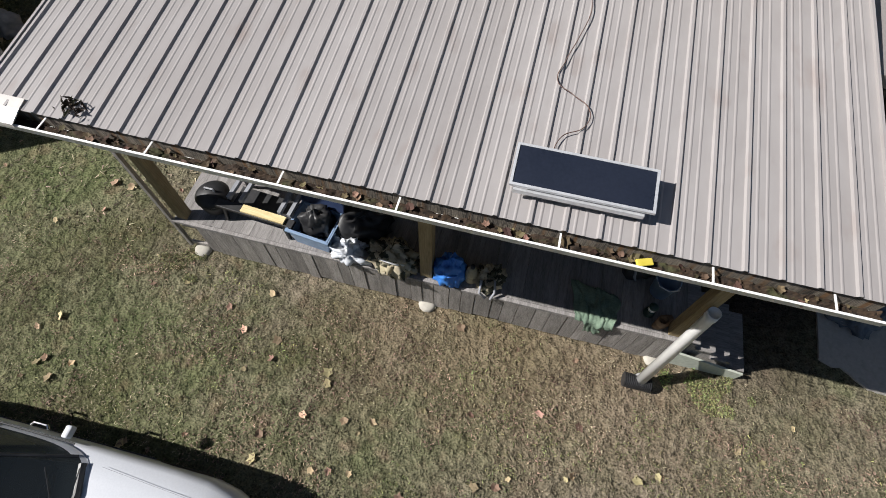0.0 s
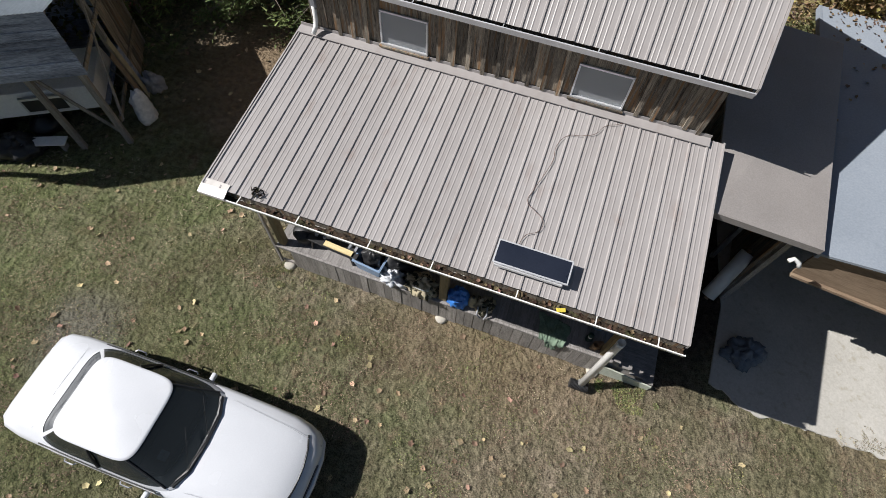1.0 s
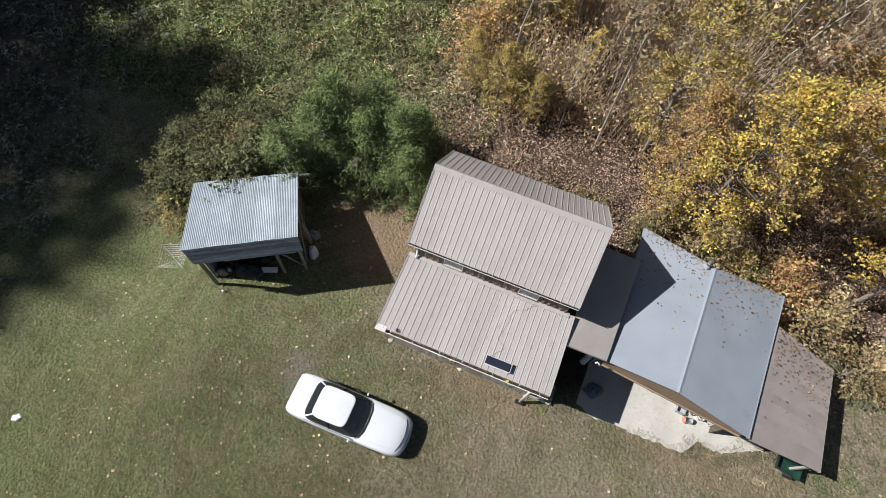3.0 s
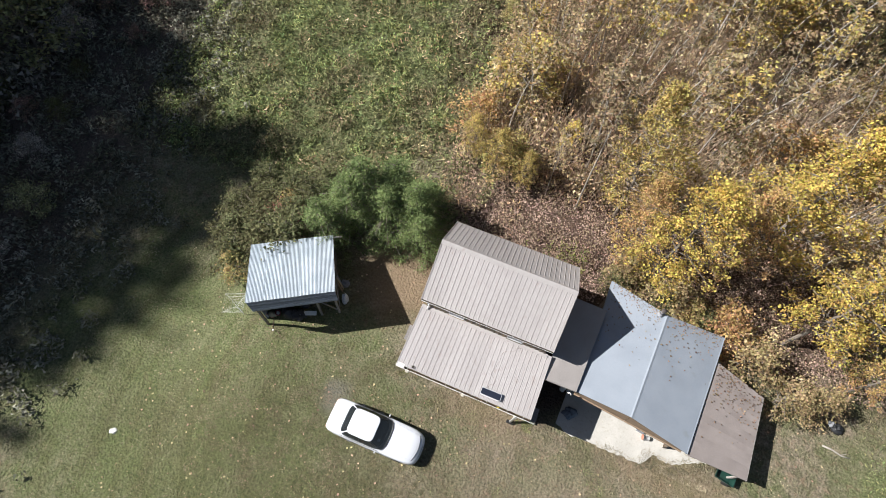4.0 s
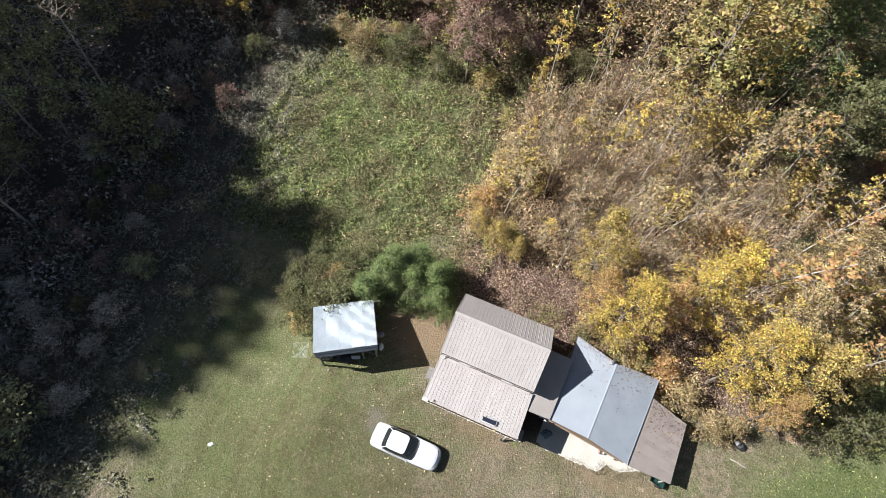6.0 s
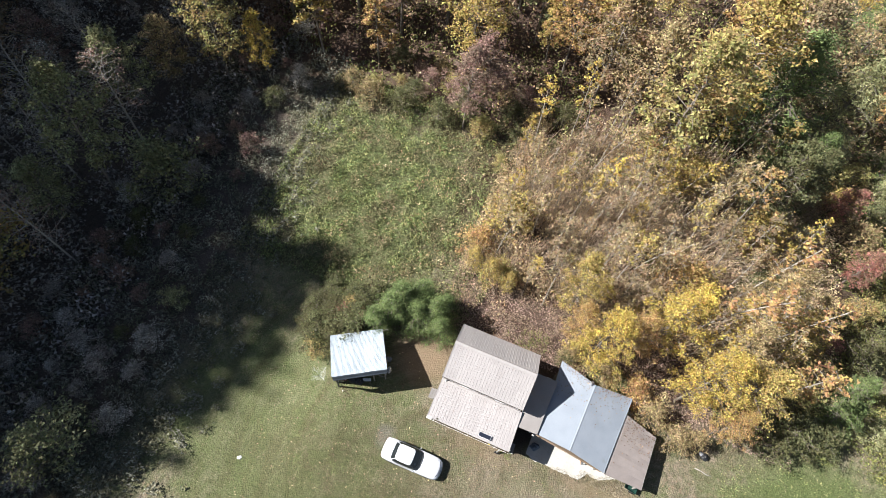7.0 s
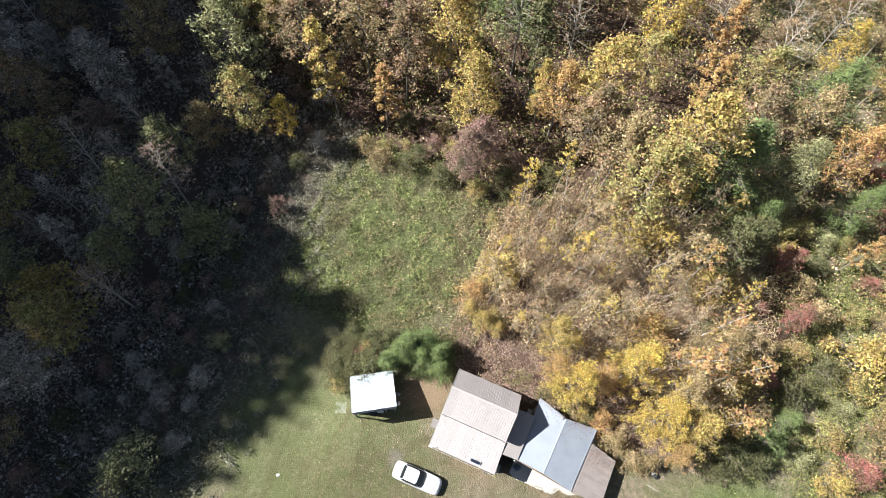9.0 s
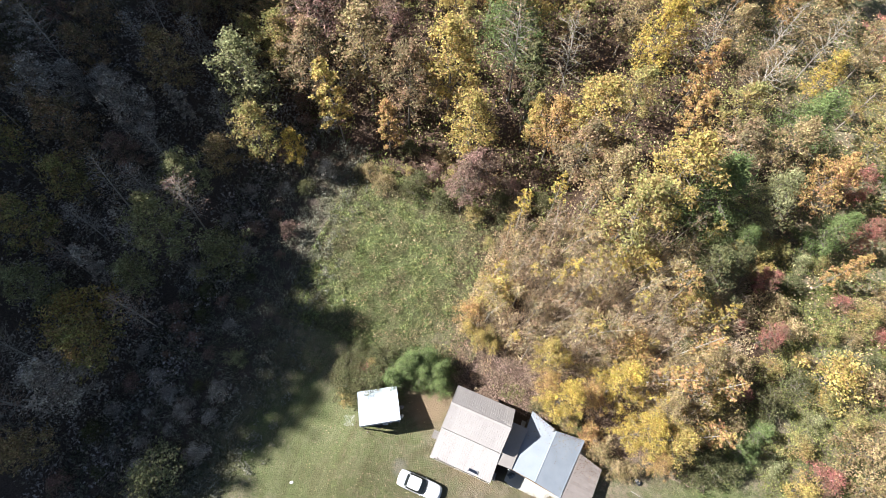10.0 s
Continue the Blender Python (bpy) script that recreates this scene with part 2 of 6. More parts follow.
M_GRASS = foliage("lawn_grass", (0.125, 0.104, 0.066), (0.378, 0.317, 0.21), hue=0.035, vary=0.7, through_light=0.2, other=(0.118, 0.118, 0.056))
M_THATCH = foliage("dead_thatch", (0.13, 0.085, 0.055), (0.29, 0.205, 0.14), hue=0.03, vary=0.55, through_light=0.15)
M_TALLGRASS = foliage("tall_field_grass", (0.1, 0.138, 0.04), (0.275, 0.32, 0.105), hue=0.05, vary=0.75, through_light=0.25, other=(0.21, 0.19, 0.09))
M_BRUSH = foliage("autumn_brush", (0.4, 0.258, 0.138), (0.68, 0.48, 0.285), hue=0.04, vary=0.5, through_light=0.3, other=(0.46, 0.31, 0.14))
M_BRUSHGREEN = foliage("green_brush", (0.085, 0.115, 0.024), (0.26, 0.275, 0.07), hue=0.03, vary=0.32, through_light=0.25)
M_NEARBRUSH = foliage("brown_brush_leaves", (0.15, 0.1, 0.068), (0.4, 0.28, 0.195), hue=0.04, vary=0.6, through_light=0.15, other=(0.27, 0.19, 0.12))
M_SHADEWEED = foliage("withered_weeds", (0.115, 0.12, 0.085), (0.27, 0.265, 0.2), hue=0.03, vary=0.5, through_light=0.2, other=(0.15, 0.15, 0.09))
M_WOODBRUSH = foliage("grey_brown_brush", (0.18, 0.165, 0.155), (0.38, 0.35, 0.33), hue=0.03, vary=0.5, through_light=0.2, other=(0.2, 0.18, 0.13))
M_LITTER = foliage("brown_forest_litter", (0.13, 0.085, 0.065), (0.36, 0.25, 0.2), hue=0.03, vary=0.5, through_light=0.05)
LEAF = {
    "gold": foliage("gold_leaves", (0.46, 0.275, 0.035), (0.7, 0.455, 0.07), hue=0.035, vary=0.5, through_light=0.36, other=(0.44, 0.33, 0.06)),
    "yellow": foliage("yellow_leaves", (0.35, 0.25, 0.055), (0.55, 0.425, 0.11), hue=0.035, vary=0.5, through_light=0.36, other=(0.36, 0.27, 0.07)),
    "yellowgreen": foliage("yellow_green_leaves", (0.2, 0.2, 0.06), (0.39, 0.37, 0.12), hue=0.04, vary=0.5, through_light=0.36, other=(0.38, 0.27, 0.09)),
    "orange": foliage("orange_leaves", (0.315, 0.165, 0.057), (0.539, 0.334, 0.118), hue=0.035, vary=0.5, through_light=0.36, other=(0.4, 0.27, 0.08)),
    "tan": foliage("tan_gold_leaves", (0.26, 0.19, 0.085), (0.48, 0.37, 0.18), hue=0.035, vary=0.5, through_light=0.36, other=(0.28, 0.21, 0.09)),
    "red": foliage("dull_red_leaves", (0.235, 0.076, 0.060), (0.474, 0.187, 0.139), hue=0.03, vary=0.5, through_light=0.36, other=(0.26, 0.16, 0.1)),
    "purple": foliage("dusky_purple_leaves", (0.19, 0.105, 0.085), (0.37, 0.225, 0.185), hue=0.03, vary=0.5, through_light=0.36, other=(0.27, 0.2, 0.14)),
    "rust": foliage("rust_brown_leaves", (0.21, 0.135, 0.07), (0.42, 0.28, 0.15), hue=0.03, vary=0.5, through_light=0.36, other=(0.22, 0.19, 0.1)),
    "green": foliage("green_leaves", (0.068, 0.08, 0.03), (0.185, 0.195, 0.08), hue=0.03, vary=0.5, through_light=0.36, other=(0.12, 0.115, 0.045)),
    "pale": foliage("pale_green_leaves", (0.180, 0.211, 0.085), (0.405, 0.405, 0.192), hue=0.03, vary=0.5, through_light=0.36, other=(0.24, 0.24, 0.1)),
    "pine": foliage("cedar_needles", (0.062, 0.1, 0.026), (0.18, 0.245, 0.074), hue=0.02, vary=0.3, through_light=0.15),
    "grey": foliage("grey_green_leaves", (0.27, 0.26, 0.225), (0.52, 0.49, 0.43), hue=0.03, vary=0.5, through_light=0.36, other=(0.32, 0.27, 0.23)),
}


def ground_material():
    """Lawn, straw, bare earth and woodland litter, in patches with ragged edges."""
    m = bpy.data.materials.new("ground")
    m.use_nodes = True
    t = m.node_tree
    n, link = t.nodes.new, t.links.new
    bsdf = t.nodes["Principled BSDF"]
    bsdf.inputs["Roughness"].default_value = 0.95
    bsdf.inputs["Specular IOR Level"].default_value = 0.15
    geo = n("ShaderNodeNewGeometry")

    def noise_of(scale, detail=5, lo=0.4, hi=0.6):
        k = n("ShaderNodeTexNoise")
        k.inputs["Scale"].default_value, k.inputs["Detail"].default_value = scale, detail
        link(geo.outputs["Position"], k.inputs["Vector"])
        r = n("ShaderNodeMapRange")
        r.inputs[1].default_value, r.inputs[2].default_value = lo, hi
        link(k.outputs[0], r.inputs[0])
        return r.outputs[0], k.outputs[0]

    def mix(f, a, b):
        x = n("ShaderNodeMix")
        x.data_type = "RGBA"
        if isinstance(f, float):
            x.inputs[0].default_value = f
        else:
            link(f, x.inputs[0])
        for s, c in ((6, a), (7, b)):
            if isinstance(c, tuple):
                x.inputs[s].default_value = (*c, 1)
            else:
                link(c, x.inputs[s])
        return x.outputs[2]

    def math_of(op, a, b):
        x = n("ShaderNodeMath")
        x.operation = op
        x.use_clamp = True
        for s, c in ((0, a), (1, b)):
            if isinstance(c, (int, float)):
                x.inputs[s].default_value = c
            else:
                link(c, x.inputs[s])
        return x.outputs[0]

    def patch(cx, cy, rx, ry, ragged=0.5, soft=0.35):
        """1 inside an ellipse with a ragged edge, 0 outside."""
        mp = n("ShaderNodeMapping")
        mp.vector_type = "TEXTURE"
        mp.inputs["Location"].default_value, mp.inputs["Scale"].default_value = (cx, cy, 0), (rx, ry, 1e4)
        link(geo.outputs["Position"], mp.inputs[0])
        ln = n("ShaderNodeVectorMath")
        ln.operation = "LENGTH"
        link(mp.outputs[0], ln.inputs[0])
        add = n("ShaderNodeMath")
        add.operation = "MULTIPLY_ADD"
        link(edge_raw, add.inputs[0])
        add.inputs[1].default_value = ragged
        link(ln.outputs["Value"], add.inputs[2])
        r = n("ShaderNodeMapRange")
        r.interpolation_type = "SMOOTHSTEP"
        r.inputs[1].default_value, r.inputs[2].default_value = 1 + ragged / 2 - soft, 1 + ragged / 2 + soft
        r.inputs[3].default_value, r.inputs[4].default_value = 1, 0
        link(add.outputs[0], r.inputs[0])
        return r.outputs[0]

    edge, edge_raw = noise_of(0.7, 6)
    fine, fine_raw = noise_of(34, 8, 0.38, 0.62)
    mid, _ = noise_of(1.7, 7, 0.4, 0.6)
    # the mower went round the house and the car in arcs
    from_car = n("ShaderNodeVectorMath")
    from_car.operation = "ADD"
    link(geo.outputs["Position"], from_car.inputs[0])
    from_car.inputs[1].default_value = (-3.0, 4.0, 0)
    axes = n("ShaderNodeSeparateXYZ")
    link(from_car.outputs[0], axes.inputs[0])
    away = n("ShaderNodeVectorMath")
    away.operation = "LENGTH"
    flat = n("ShaderNodeVectorMath")
    flat.operation = "MULTIPLY"
    link(from_car.outputs[0], flat.inputs[0])
    flat.inputs[1].default_value = (1, 1, 0)
    link(flat.outputs[0], away.inputs[0])
    west = n("ShaderNodeMath")
    west.operation = "MULTIPLY"
    link(axes.outputs[0], west.inputs[0])
    west.inputs[1].default_value = -1
    round_ = n("ShaderNodeMath")
    round_.operation = "ARCTAN2"
    link(axes.outputs[1], round_.inputs[0])
    link(west.outputs[0], round_.inputs[1])
    arc = n("ShaderNodeCombineXYZ")
    link(away.outputs["Value"], arc.inputs[0])
    link(round_.outputs[0], arc.inputs[1])
    mow = n("ShaderNodeMapping")
    mow.inputs["Scale"].default_value = (1.9, 3.2, 1)
    link(arc.outputs[0], mow.inputs[0])
    streak = n("ShaderNodeTexNoise")
    streak.inputs["Scale"].default_value, streak.inputs["Detail"].default_value = 1.1, 6
    link(mow.outputs[0], streak.inputs["Vector"])
    sr = n("ShaderNodeMapRange")
    sr.inputs[1].default_value, sr.inputs[2].default_value = 0.42, 0.62
    link(streak.outputs[0], sr.inputs[0])
    big, _ = noise_of(0.33, 5, 0.42, 0.6)
    coarse, coarse_raw = noise_of(7.5, 7, 0.36, 0.64)
    both = math_of("MULTIPLY", fine, 0.55)
    fine = math_of("ADD", both, math_of("MULTIPLY", coarse, 0.45))
    grass = mix(fine, (0.042, 0.042, 0.024), (0.25, 0.232, 0.15))
    straw = mix(fine, (0.085, 0.07, 0.052), (0.4, 0.336, 0.25))
    lush = mix(fine, (0.04, 0.064, 0.02), (0.175, 0.215, 0.082))
    earth = mix(fine, (0.16, 0.115, 0.075), (0.3, 0.226, 0.153))
    litter = mix(fine, (0.04, 0.028, 0.02), (0.15, 0.1, 0.075))
    c = mix(mid, grass, straw)
    mown = patch(-2, -4, 21, 17, 0.6, 0.4)
    c = mix(math_of("MULTIPLY", math_of("MULTIPLY", sr.outputs[0], mown), 0.65), c, straw)
    c = mix(math_of("MULTIPLY", big, 0.5), c, lush)
    hollows, _ = noise_of(4.2, 6, 0.5, 0.66)
    c = mix(math_of("MULTIPLY", hollows, 0.32), c, mix(fine, (0.022, 0.026, 0.011), (0.085, 0.09, 0.035)))
    dead, _ = noise_of(2.6, 6, 0.55, 0.68)
    c = mix(math_of("MULTIPLY", dead, 0.68), c, mix(fine, (0.1, 0.066, 0.043), (0.36, 0.265, 0.185)))
    tufts, _ = noise_of(1.1, 5, 0.5, 0.62)
    c = mix(math_of("MULTIPLY", tufts, 0.2), c, lush)
    # greener ground to the west and in the cleared field
    c = mix(math_of("MULTIPLY", patch(-12, -5, 12.5, 9), 0.62), c, lush)
    # swirls left by the mower
    turn = n("ShaderNodeMapping")
    turn.inputs["Location"].default_value, turn.inputs["Scale"].default_value = (7, 3, 0), (0.95, 2.0, 1)
    link(arc.outputs[0], turn.inputs[0])
    swath = n("ShaderNodeTexNoise")
    swath.inputs["Scale"].default_value, swath.inputs["Detail"].default_value = 0.9, 5
    link(turn.outputs[0], swath.inputs["Vector"])
    wr = n("ShaderNodeMapRange")
    wr.inputs[1].default_value, wr.inputs[2].default_value = 0.48, 0.66
    link(swath.outputs[0], wr.inputs[0])
    c = mix(math_of("MULTIPLY", math_of("MULTIPLY", wr.outputs[0], mown), 0.5), c, mix(fine, (0.042, 0.04, 0.018), (0.13, 0.118, 0.055)))
    c = mix(math_of("MULTIPLY", patch(-14, 19, 9, 10), 0.6), c, lush)
    c = mix(math_of("MULTIPLY", patch(36, 4, 9, 7), 0.9), c, lush)
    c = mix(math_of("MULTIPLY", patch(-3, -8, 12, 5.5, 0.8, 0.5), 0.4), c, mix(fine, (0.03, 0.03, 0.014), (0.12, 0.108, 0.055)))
    # worn earth before the porch, between house and shed, at the pad
    c = mix(math_of("MULTIPLY", patch(5.4, 0.1, 2.4, 1.0, 1.2, 0.7), 0.62), c, earth)
    c = mix(math_of("MULTIPLY", patch(9.0, -2.6, 5.0, 2.6, 1.2, 0.7), 0.45), c, straw)
    c = mix(math_of("MULTIPLY", patch(-2.4, 6.4, 2.6, 3.0, 1.0, 0.5), 0.9), c, earth)
    c = mix(math_of("MULTIPLY", patch(15.5, 1.0, 4.0, 1.2, 0.8), 0.5), c, earth)
    # scuffed grey soil behind the car
    c = mix(math_of("MULTIPLY", patch(-2.9, -2.3, 0.8, 0.9, 1.2, 0.6), 0.6), c, mix(fine, (0.11, 0.1, 0.095), (0.27, 0.25, 0.235)))
    # soil under the link roof, coloured near-black to deepen the shade there
    shade_soil = mix(fine, (0.03, 0.022, 0.017), (0.085, 0.062, 0.048))
    c = mix(patch(8.3, 4.6, 1.5, 3.6, 0.5), c, shade_soil)
    # woodland litter, coloured dark for the shade between the crowns
    wood = patch(16, 30, 22, 22, 0.6, 0.2)
    c = mix(wood, c, litter)
    c = mix(patch(6, 11.5, 8, 3.5, 0.5), c, litter)
    # western litter coloured paler, to lift the shade over it
    c = mix(patch(-52, 5, 28, 50, 0.4, 0.15), c, mix(fine, (0.045, 0.037, 0.03), (0.17, 0.14, 0.118)))
    c = mix(patch(-20, 62, 60, 30, 0.4, 0.15), c, litter)
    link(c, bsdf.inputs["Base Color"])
    bp = n("ShaderNodeBump")
    bp.inputs["Strength"].default_value, bp.inputs["Distance"].default_value = 1.0, 0.045
    link(fine_raw, bp.inputs["Height"])
    lumps = n("ShaderNodeBump")
    lumps.inputs["Strength"].default_value, lumps.inputs["Distance"].default_value = 0.9, 0.16
    link(coarse_raw, lumps.inputs["Height"])
    link(bp.outputs[0], lumps.inputs["Normal"])
    link(lumps.outputs[0], bsdf.inputs["Normal"])
    return m


M_GROUND = ground_material()


# ---- building blocks ----
class Shape:
    """Collects vertices and faces of one mesh."""

    def __init__(self):
        self.v, self.f = [], []

    def add(self, vs, fs):
        o = len(self.v)
        self.v += [tuple(p) for p in vs]
        self.f += [tuple(o + i for i in q) for q in fs]
        return self

    def box(self, lo, hi, m=None):
        (x0, y0, z0), (x1, y1, z1) = lo, hi
        vs = [Vector(p) for p in ((x0, y0, z0), (x1, y0, z0), (x1, y1, z0), (x0, y1, z0), (x0, y0, z1), (x1, y0, z1), (x1, y1, z1), (x0, y1, z1))]
        if m is not None:
            vs = [m @ p for p in vs]
        return self.add(vs, [(3, 2, 1, 0), (4, 5, 6, 7), (0, 1, 5, 4), (1, 2, 6, 5), (2, 3, 7, 6), (3, 0, 4, 7)])

    def prism(self, profile, a, b, close=True):
        """A profile of 3D points at a, swept by the vector b - a."""
        d = Vector(b) - Vector(a)
        n = len(profile)
        vs = [Vector(a) + Vector(p) for p in profile] + [Vector(a) + Vector(p) + d for p in profile]
        fs = [(i, (i + 1) % n, n + (i + 1) % n, n + i) for i in range(n)]
        if close:
            fs += [tuple(reversed(range(n))), tuple(range(n, 2 * n))]
        return self.add(vs, fs)

    def tube(self, path, radii, sides=8, cap=True, inner=0.0):
        """A round tube along points; radii one or one a point."""
        path = [Vector(p) for p in path]
        if not isinstance(radii, (list, tuple)):
            radii = [radii] * len(path)
        vs, fs = [], []
        for i, (p, r) in enumerate(zip(path, radii)):
            d = (path[min(i + 1, len(path) - 1)] - path[max(i - 1, 0)])
            d = d.normalized() if d.length > 1e-9 else Vector((0, 0, 1))
            u = d.cross(Vector((0.31, 0.87, 0.38)))
            u = u.normalized() if u.length > 1e-3 else d.orthogonal().normalized()
            w = d.cross(u)
            vs += [p + r * (math.cos(2 * math.pi * k / sides) * u + math.sin(2 * math.pi * k / sides) * w) for k in range(sides)]
        for i in range(len(path) - 1):
            fs += [(i * sides + k, i * sides + (k + 1) % sides, (i + 1) * sides + (k + 1) % sides, (i + 1) * sides + k) for k in range(sides)]
        if cap:
            fs += [tuple(reversed(range(sides))), tuple(range((len(path) - 1) * sides, len(path) * sides))]
        return self.add(vs, fs)

    def lathe(self, rings, sides=20, at=(0, 0, 0)):
        """Rings of (radius, height), turned round z."""
        vs, fs = [], []
        for r, z in rings:
            vs += [(at[0] + r * math.cos(2 * math.pi * k / sides), at[1] + r * math.sin(2 * math.pi * k / sides), at[2] + z) for k in range(sides)]
        for i in range(len(rings) - 1):
            fs += [(i * sides + k, i * sides + (k + 1) % sides, (i + 1) * sides + (k + 1) % sides, (i + 1) * sides + k) for k in range(sides)]
        fs += [tuple(reversed(range(sides))), tuple(range((len(rings) - 1) * sides, len(rings) * sides))]
        return self.add(vs, fs)

    def mesh(self, name, mat, smooth=False):
        me = bpy.data.meshes.new(name)
        me.from_pydata(self.v, [], self.f)
        me.materials.append(mat)
        if smooth:
            me.polygons.foreach_set("use_smooth", [True] * len(me.polygons))
        me.update()
        return me


def part(name, shape, mat, parent=None, label="", smooth=False, bevel=0.0):
    """One mesh object under a thing or part."""
    me = shape.mesh(name, mat, smooth) if isinstance(shape, Shape) else shape
    if bevel:
        bm = bmesh.new()
        bm.from_mesh(me)
        bmesh.ops.bevel(bm, geom=bm.edges[:], offset=bevel, segments=2, affect="EDGES", profile=0.6)
        bm.to_mesh(me)
        bm.free()
    ob = new(name, me)
    ob.parent = parent
    if label:
        ob["label"] = label
    return ob


def thing(name, label, category, at=(0, 0, 0), turn=0.0, group="", kind=""):
    ob = new(name)
    ob.matrix_world = pose(*at, 0, 0, turn)
    return tagged(ob, label, category, group, kind)


def smooth(a, b, x):
    t = min(1.0, max(0.0, (x - a) / (b - a)))
    return t * t * (3 - 2 * t)


def height(x, y):
    """The lie of the land: level by the house, falling south-west, rising north, with an unseen mountain added far west
    to cast shade.
    """
    west = 1.7 * smooth(-6, -15, x) * (1 - smooth(2, 14, y))
    south = 1.9 * smooth(-3.4, -10.5, y) * (1 - smooth(4, 16, x))
    h = -(west + south - west * south / 2.6)
    up = max(0.0, y - 8)
    h += 0.13 * up * up / (up + 3) * (1 - 0.75 * smooth(14, 34, x)) * (1 - 0.3 * smooth(40, 90, y))
    slope = max(0.0, -(x + 44))
    h += 0.3 * slope * slope / (slope + 10)
    # the unseen mountain; its crest profile sets the edge of the western shade
    h += (92.6 + 9.0 * math.exp(-((y + 33.5) / 4.5) ** 2) - 6 * smooth(-27.0, -20.0, y) - 1 * smooth(-18.0, -6.0, y)) * smooth(-110, -172, x)
    h += 0.05 * noise.noise((x * 0.35, y * 0.35, 1.0)) * smooth(1.0, 6.0, math.hypot(max(0, abs(x - 7) - 9), max(0, abs(y - 4) - 5)))
    return h


# ---- ground ----
def build_ground():
    def axis(lo, hi, step, far):
        pts = list(np.arange(lo, hi + 1e-6, step))
        s, d = lo, step
        while s > -far:
            d *= 1.35
            s -= d
            pts.insert(0, s)
        s, d = hi, step
        while s < far:
            d *= 1.35
            s += d
            pts.append(s)
        return pts

    xs, ys = axis(-70, 60, 1.0, 1800), axis(-24, 90, 1.0, 1800)
    s = Shape()
    s.v = [(x, y, height(max(-240, min(150, x)), max(-150, min(150, y)))) for y in ys for x in xs]
    w = len(xs)
    s.f = [(j * w + i, j * w + i + 1, (j + 1) * w + i + 1, (j + 1) * w + i) for j in range(len(ys) - 1) for i in range(w - 1)]
    ob = part("ground", s, M_GROUND, smooth=True)
    return tagged(ob, "sloping lawn of dry autumn grass with bare earth patches", "ground", kind="structure")


build_ground()


# ---- the cabin with its porch ----
def ribbed_profile(width, pitch, rib, t=0.004):
    """A sheet's cross-section: raised ribs at each pitch and two faint swages between."""
    top = []
    n = round(width / pitch)
    for i in range(n):
        x = i * pitch
        top += [(x, 0.0), (x + 0.012, rib), (x + 0.036, rib), (x + 0.05, 0.0)]
        for k in (0.38, 0.66):
            top += [(x + k * pitch - 0.014, 0.0), (x + k * pitch - 0.004, 0.004), (x + k * pitch + 0.004, 0.004), (x + k * pitch + 0.014, 0.0)]
    top.append((width, 0.0))
    return top + [(x, z - t) for x, z in reversed(top)]


def roof_sheets(name, parent, x0, x1, count, low, high, pitch_count=4, rib=0.019, mat=M_ROOF):
    """Sheets side by side between the eave line low and the top line high, each given as (y, z)."""
    w = (x1 - x0) / count
    prof = ribbed_profile(w, w / pitch_count, rib)
    d = Vector((0, high[0] - low[0], high[1] - low[1]))
    up = Vector((0, -d.z, d.y)).normalized()
    if up.z < 0:
        up = -up
    s = Shape().prism([Vector((x, 0, 0)) + up * z for x, z in prof], (0, 0, 0), d)
    me = s.mesh(name, mat)
    for i in range(count):
        ob = new(name, me)
        ob.parent = parent
        ob.location = (x0 + i * w, low[0], low[1])


cabin = thing("cabin", "weathered board cabin with tan metal roofs and a long front porch", "house")

porch_roof = part("porch_roof", Shape().box((0.06, 0.2, 3.50), (7.26, 0.26, 3.585)).box((0.06, 1.3, 3.60), (7.26, 1.38, 3.70)).box((0.06, 2.4, 3.72), (7.26, 2.48, 3.83)), M_POST, cabin, "tan ribbed metal porch roof on wooden purlins")
roof_sheets("roof_sheet", porch_roof, 0.0, 7.32, 7, (0.05, 3.60), (3.42, 3.985))
main_roof = part("main_roof", Shape().box((0.1, 3.5, 5.2), (7.05, 3.58, 5.34)).box((0.1, 5.86, 6.9), (7.05, 5.96, 7.0)).box((0.1, 8.1, 5.05), (7.05, 8.18, 5.18)), M_POST, cabin, "steep gabled roof of tan ribbed metal")
roof_sheets("roof_sheet", main_roof, -0.02, 7.16, 7, (3.24, 5.2), (5.92, 7.07))
roof_sheets("roof_sheet", main_roof, -0.02, 7.16, 7, (8.42, 5.0), (5.92, 7.07))
cap = [(0, -0.17, -0.115), (0, -0.02, 0.02), (0, 0.02, 0.02), (0, 0.17, -0.135), (0, 0.165, -0.143), (0, 0.0, 0.008), (0, -0.165, -0.123)]
part("ridge_cap", Shape().prism([Vector(p) for p in cap], (-0.04, 5.92, 7.1), (7.18, 5.92, 7.1)), M_ROOF, main_roof)
for x in (-0.05, 7.165):
    part("rake_trim", Shape().prism([(0, 0, -0.1), (0.025, 0, -0.1), (0.025, 0, 0.03), (0, 0, 0.03)], (x, 3.23, 5.2), (x, 5.92, 7.09)), M_ROOF, main_roof)
    part("rake_trim", Shape().prism([(0, 0, -0.1), (0.025, 0, -0.1), (0.025, 0, 0.03), (0, 0, 0.03)], (x, 8.43, 5.0), (x, 5.92, 7.09)), M_ROOF, main_roof)
for x in (-0.012, 7.322):
    part("rake_trim", Shape().prism([(-0.012, 0, -0.07), (0.012, 0, -0.07), (0.012, 0, 0.03), (-0.012, 0, 0.03)], (x, 0.05, 3.6), (x, 3.42, 3.985)), M_ROOF, porch_roof)
